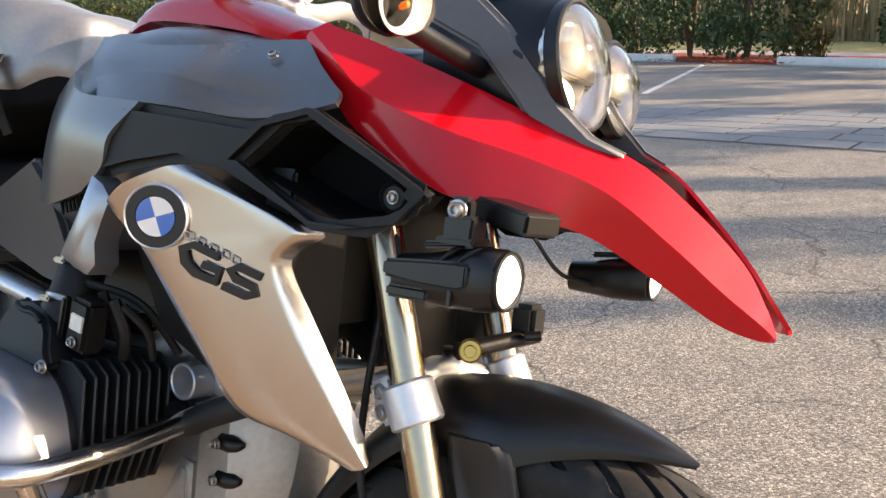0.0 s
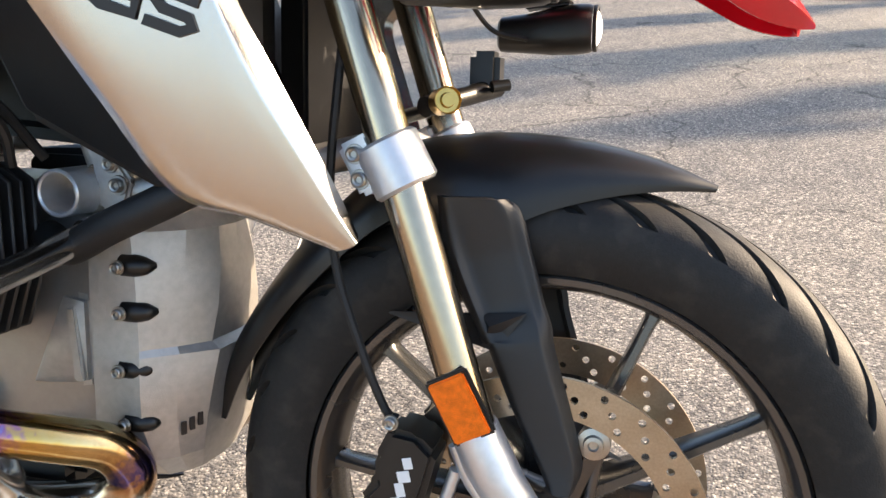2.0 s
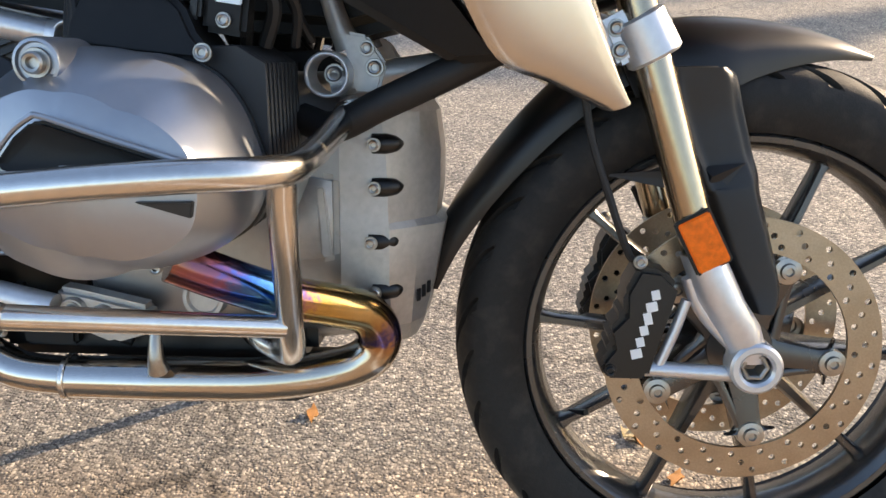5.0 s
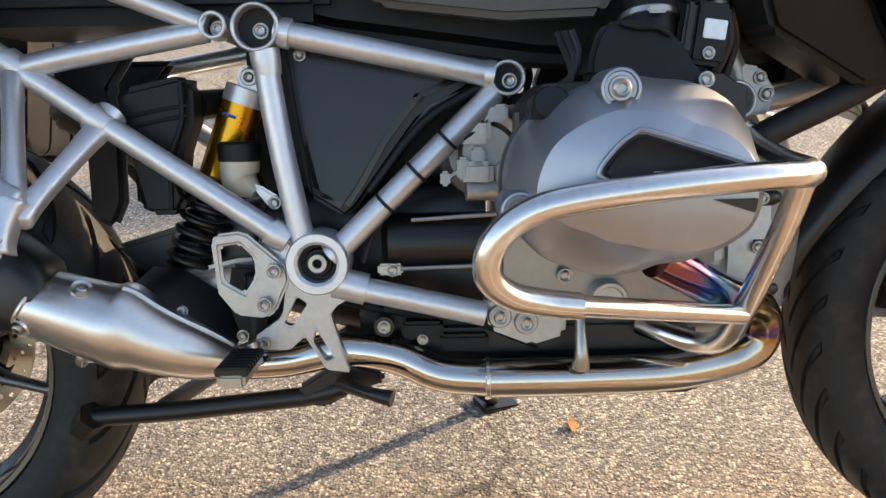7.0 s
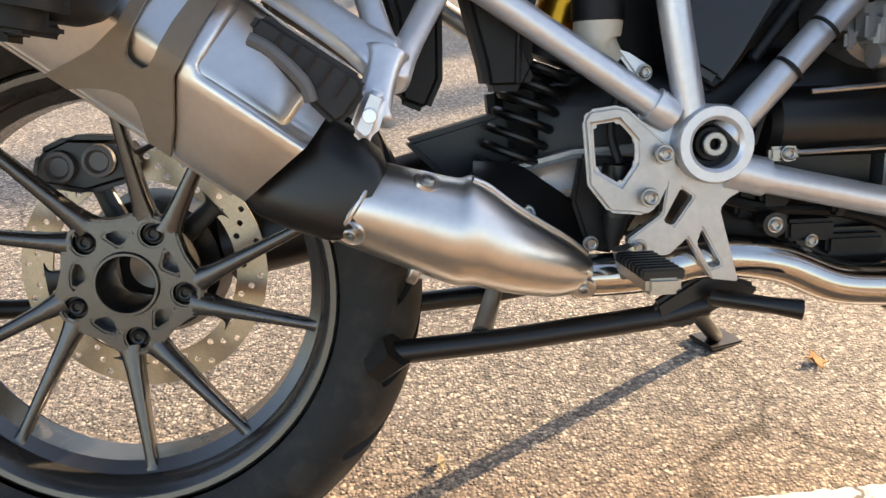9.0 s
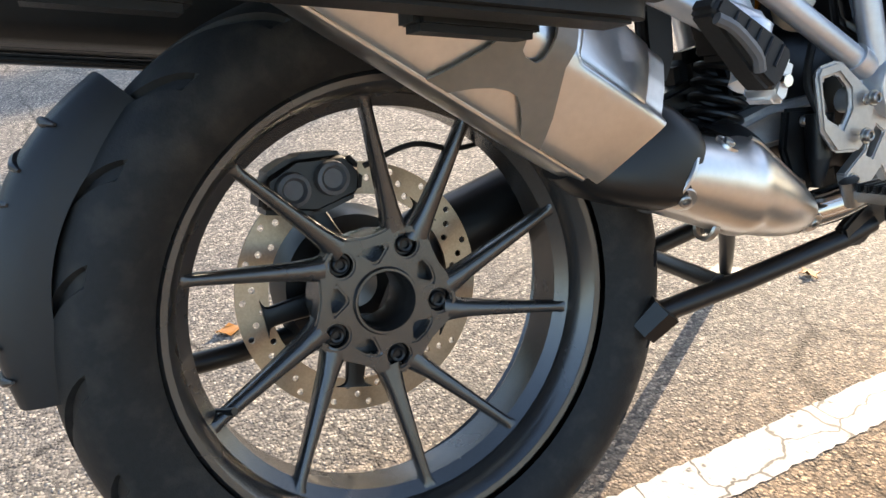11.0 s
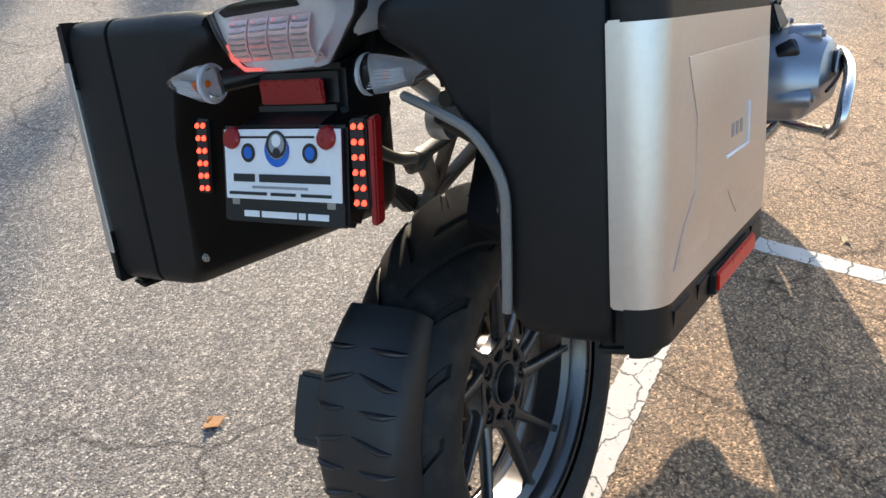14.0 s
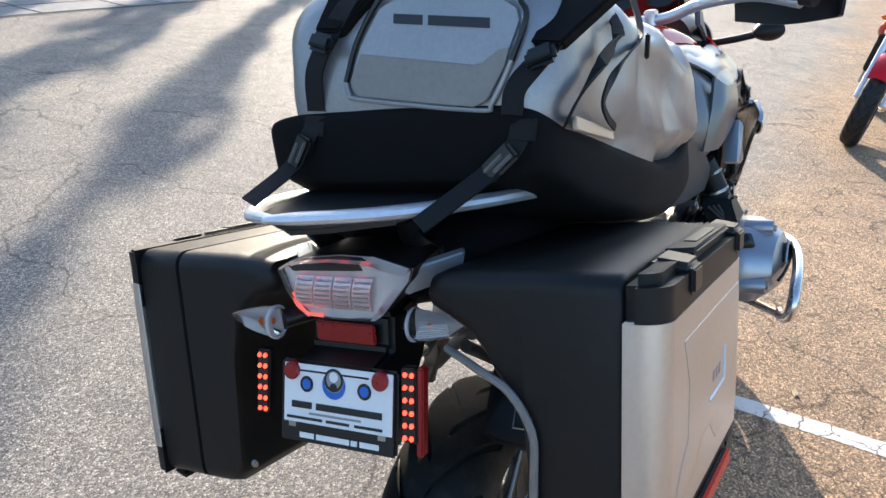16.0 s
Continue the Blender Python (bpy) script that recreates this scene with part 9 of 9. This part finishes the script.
# fallen leaves
DRY = mat("dry_orange_leaf", (0.42, 0.20, 0.06), 0.7, 0, 0.35, 60)
DRYP = mat("dry_pale_leaf", (0.45, 0.36, 0.20), 0.7, 0, 0.3, 60)
rnd = random.Random(77)
for x, y, big, m in ((0.948, 0.312, 0.022, 1), (1.461, 0.284, 0.02, 0), (0.336, 0.12, 0.012, 0), (1.477, 0.273, 0.02, 1), (1.516, 0.185, 0.02, 1), (-0.071, 0.647, 0.03, 1), (1.448, -0.34, 0.025, 0)):
    a = rnd.uniform(0, 6.3)
    pts = [(math.cos(t) * big * (1 if k % 2 else 0.6), math.sin(t) * big * 0.45, 0.004 + 0.006 * math.sin(3 * t)) for k, t in enumerate(np.linspace(0, 2 * math.pi, 13)[:-1])]
    lf = new("fallen_leaf", mesh_of("fallen_leaf", slab(pts, (0, 0, 0.0012), 0), DRY if m else DRYP))
    lf.matrix_world = Matrix.Translation((x, y, 0.0015)) @ Euler((0, 0, a)).to_matrix().to_4x4()
    tagged(lf, "small dry fallen leaf lying on the asphalt", "leaf", "fallen leaves")


# ---- a second parked motorcycle ahead, front wheel towards the camera ----
other = thing("motorcycle", "red and black naked motorcycle parked on the sunlit asphalt", "motorcycle", Matrix.Translation((5.00, -0.30, 0.0)) @ Euler((radians(11), 0, radians(-5))).to_matrix().to_4x4())
oc = (0.0, 0.0, 0.305)
orim = part("front_wheel", rim(oc, 0.222, 0.045, 40), SATIN, other, "black cast front wheel")
part("tyre", tyre(oc, 0.305, 0.062, 0.222, slant_groove(24, 1.2, 0.2, 0.85, 0.15), 2), RUBBER, orim)
for k in range(5):
    part("spoke", spoke(oc, radians(20 + 72 * k), 0.03, radians(20 + 72 * k), 0.20, 0, 0, 0.035, 0.02, 0.03, 0.02), SATIN, orim)
part("brake_disc", disc(oc, 0.15, 0.115, -0.055, 0.004, 30), DISC, orim)
rr_ = (1.42, 0.0, 0.31)
orr = part("rear_wheel", rim(rr_, 0.225, 0.06, 40), SATIN, other)
part("tyre", tyre(rr_, 0.31, 0.088, 0.225, slant_groove(20, 1.1, 0.15, 0.85, 0.15), 2), RUBBER, orr)
for s in (-1, 1):
    part("fork_leg", tube([(0.0, s * 0.085, 0.305), (0.10, s * 0.085, 0.55), (0.22, s * 0.085, 0.86)], 0.022, 14, 1), FRAME, other)
    part("mirror", merge(tube([(0.30, s * 0.20, 1.02), (0.30, s * 0.28, 1.12)], 0.006, 8, 1), box((0.29, s * 0.31, 1.15), (0.02, 0.11, 0.06), 0.012)), SATIN, other)
    part("indicator", box((0.19, s * 0.16, 0.80), (0.04, 0.05, 0.03), 0.01), ORANGE, other)
part("front_mudguard", sheet([[(0.33 * math.cos(a), y, 0.305 + 0.33 * math.sin(a) - 0.02 * (y / 0.07) ** 2) for y in (-0.07, -0.035, 0, 0.035, 0.07)] for a in np.linspace(1.1, 2.5, 7)], 0.004, 3, 2), RED, other, "red front mudguard")
part("headlight", lathe([(0.0, 0.05), (0.06, 0.04), (0.085, 0.0), (0.08, -0.05), (0.03, -0.09)], (0.17, 0, 0.90), (-1, 0, 0), 24), CHROME, other, "round chrome headlight")
part("radiator", box((0.30, 0, 0.56), (0.05, 0.30, 0.26), 0.01), BLACK, other)
part("engine", box((0.62, 0, 0.44), (0.44, 0.30, 0.34), 0.05), CAST, other, "grey engine block")
part("exhaust", merge(*(tube([(0.36, y, 0.52), (0.27, y, 0.42), (0.34, y * 0.9, 0.24), (0.62, y * 0.6, 0.18), (1.0, -0.10, 0.20)], 0.019, 10) for y in (-0.10, -0.035, 0.035, 0.10))), STEEL, other, "stainless exhaust headers")
part("fuel_tank", smooth_half([(0.32, [(0.0, 0.93), (0.07, 0.92), (0.10, 0.86), (0.08, 0.76)]), (0.48, [(0.0, 1.0), (0.11, 0.98), (0.17, 0.89), (0.12, 0.76)]), (0.72, [(0.0, 0.97), (0.09, 0.95), (0.13, 0.87), (0.10, 0.76)]), (0.86, [(0.0, 0.86), (0.06, 0.85), (0.08, 0.81), (0.06, 0.76)])]), RED, other, "red fuel tank")
part("frame_tube", merge(*(tube([(0.28, s * 0.09, 0.84), (0.55, s * 0.17, 0.68), (0.95, s * 0.12, 0.55)], 0.022, 10) for s in (-1, 1))), RED, other)
part("seat", rings([[(x, w * math.cos(a), z + h * math.sin(a)) for a in np.linspace(0, 2 * math.pi, 16, endpoint=False)] for x, w, z, h in ((0.82, 0.08, 0.80, 0.04), (1.0, 0.13, 0.79, 0.05), (1.4, 0.11, 0.84, 0.05), (1.62, 0.04, 0.90, 0.03))]), CANVAS, other)
part("handlebar", tube([(0.36, -0.36, 1.02), (0.30, -0.18, 1.04), (0.26, 0, 1.02), (0.30, 0.18, 1.04), (0.36, 0.36, 1.02)], 0.012, 10), SATIN, other)
part("side_stand", tube([(0.75, -0.12, 0.30), (0.82, -0.30, 0.065)], 0.012, 8, 1), SATIN, other)
part("tail", box((1.55, 0, 0.86), (0.25, 0.14, 0.08), 0.03), RED, other)
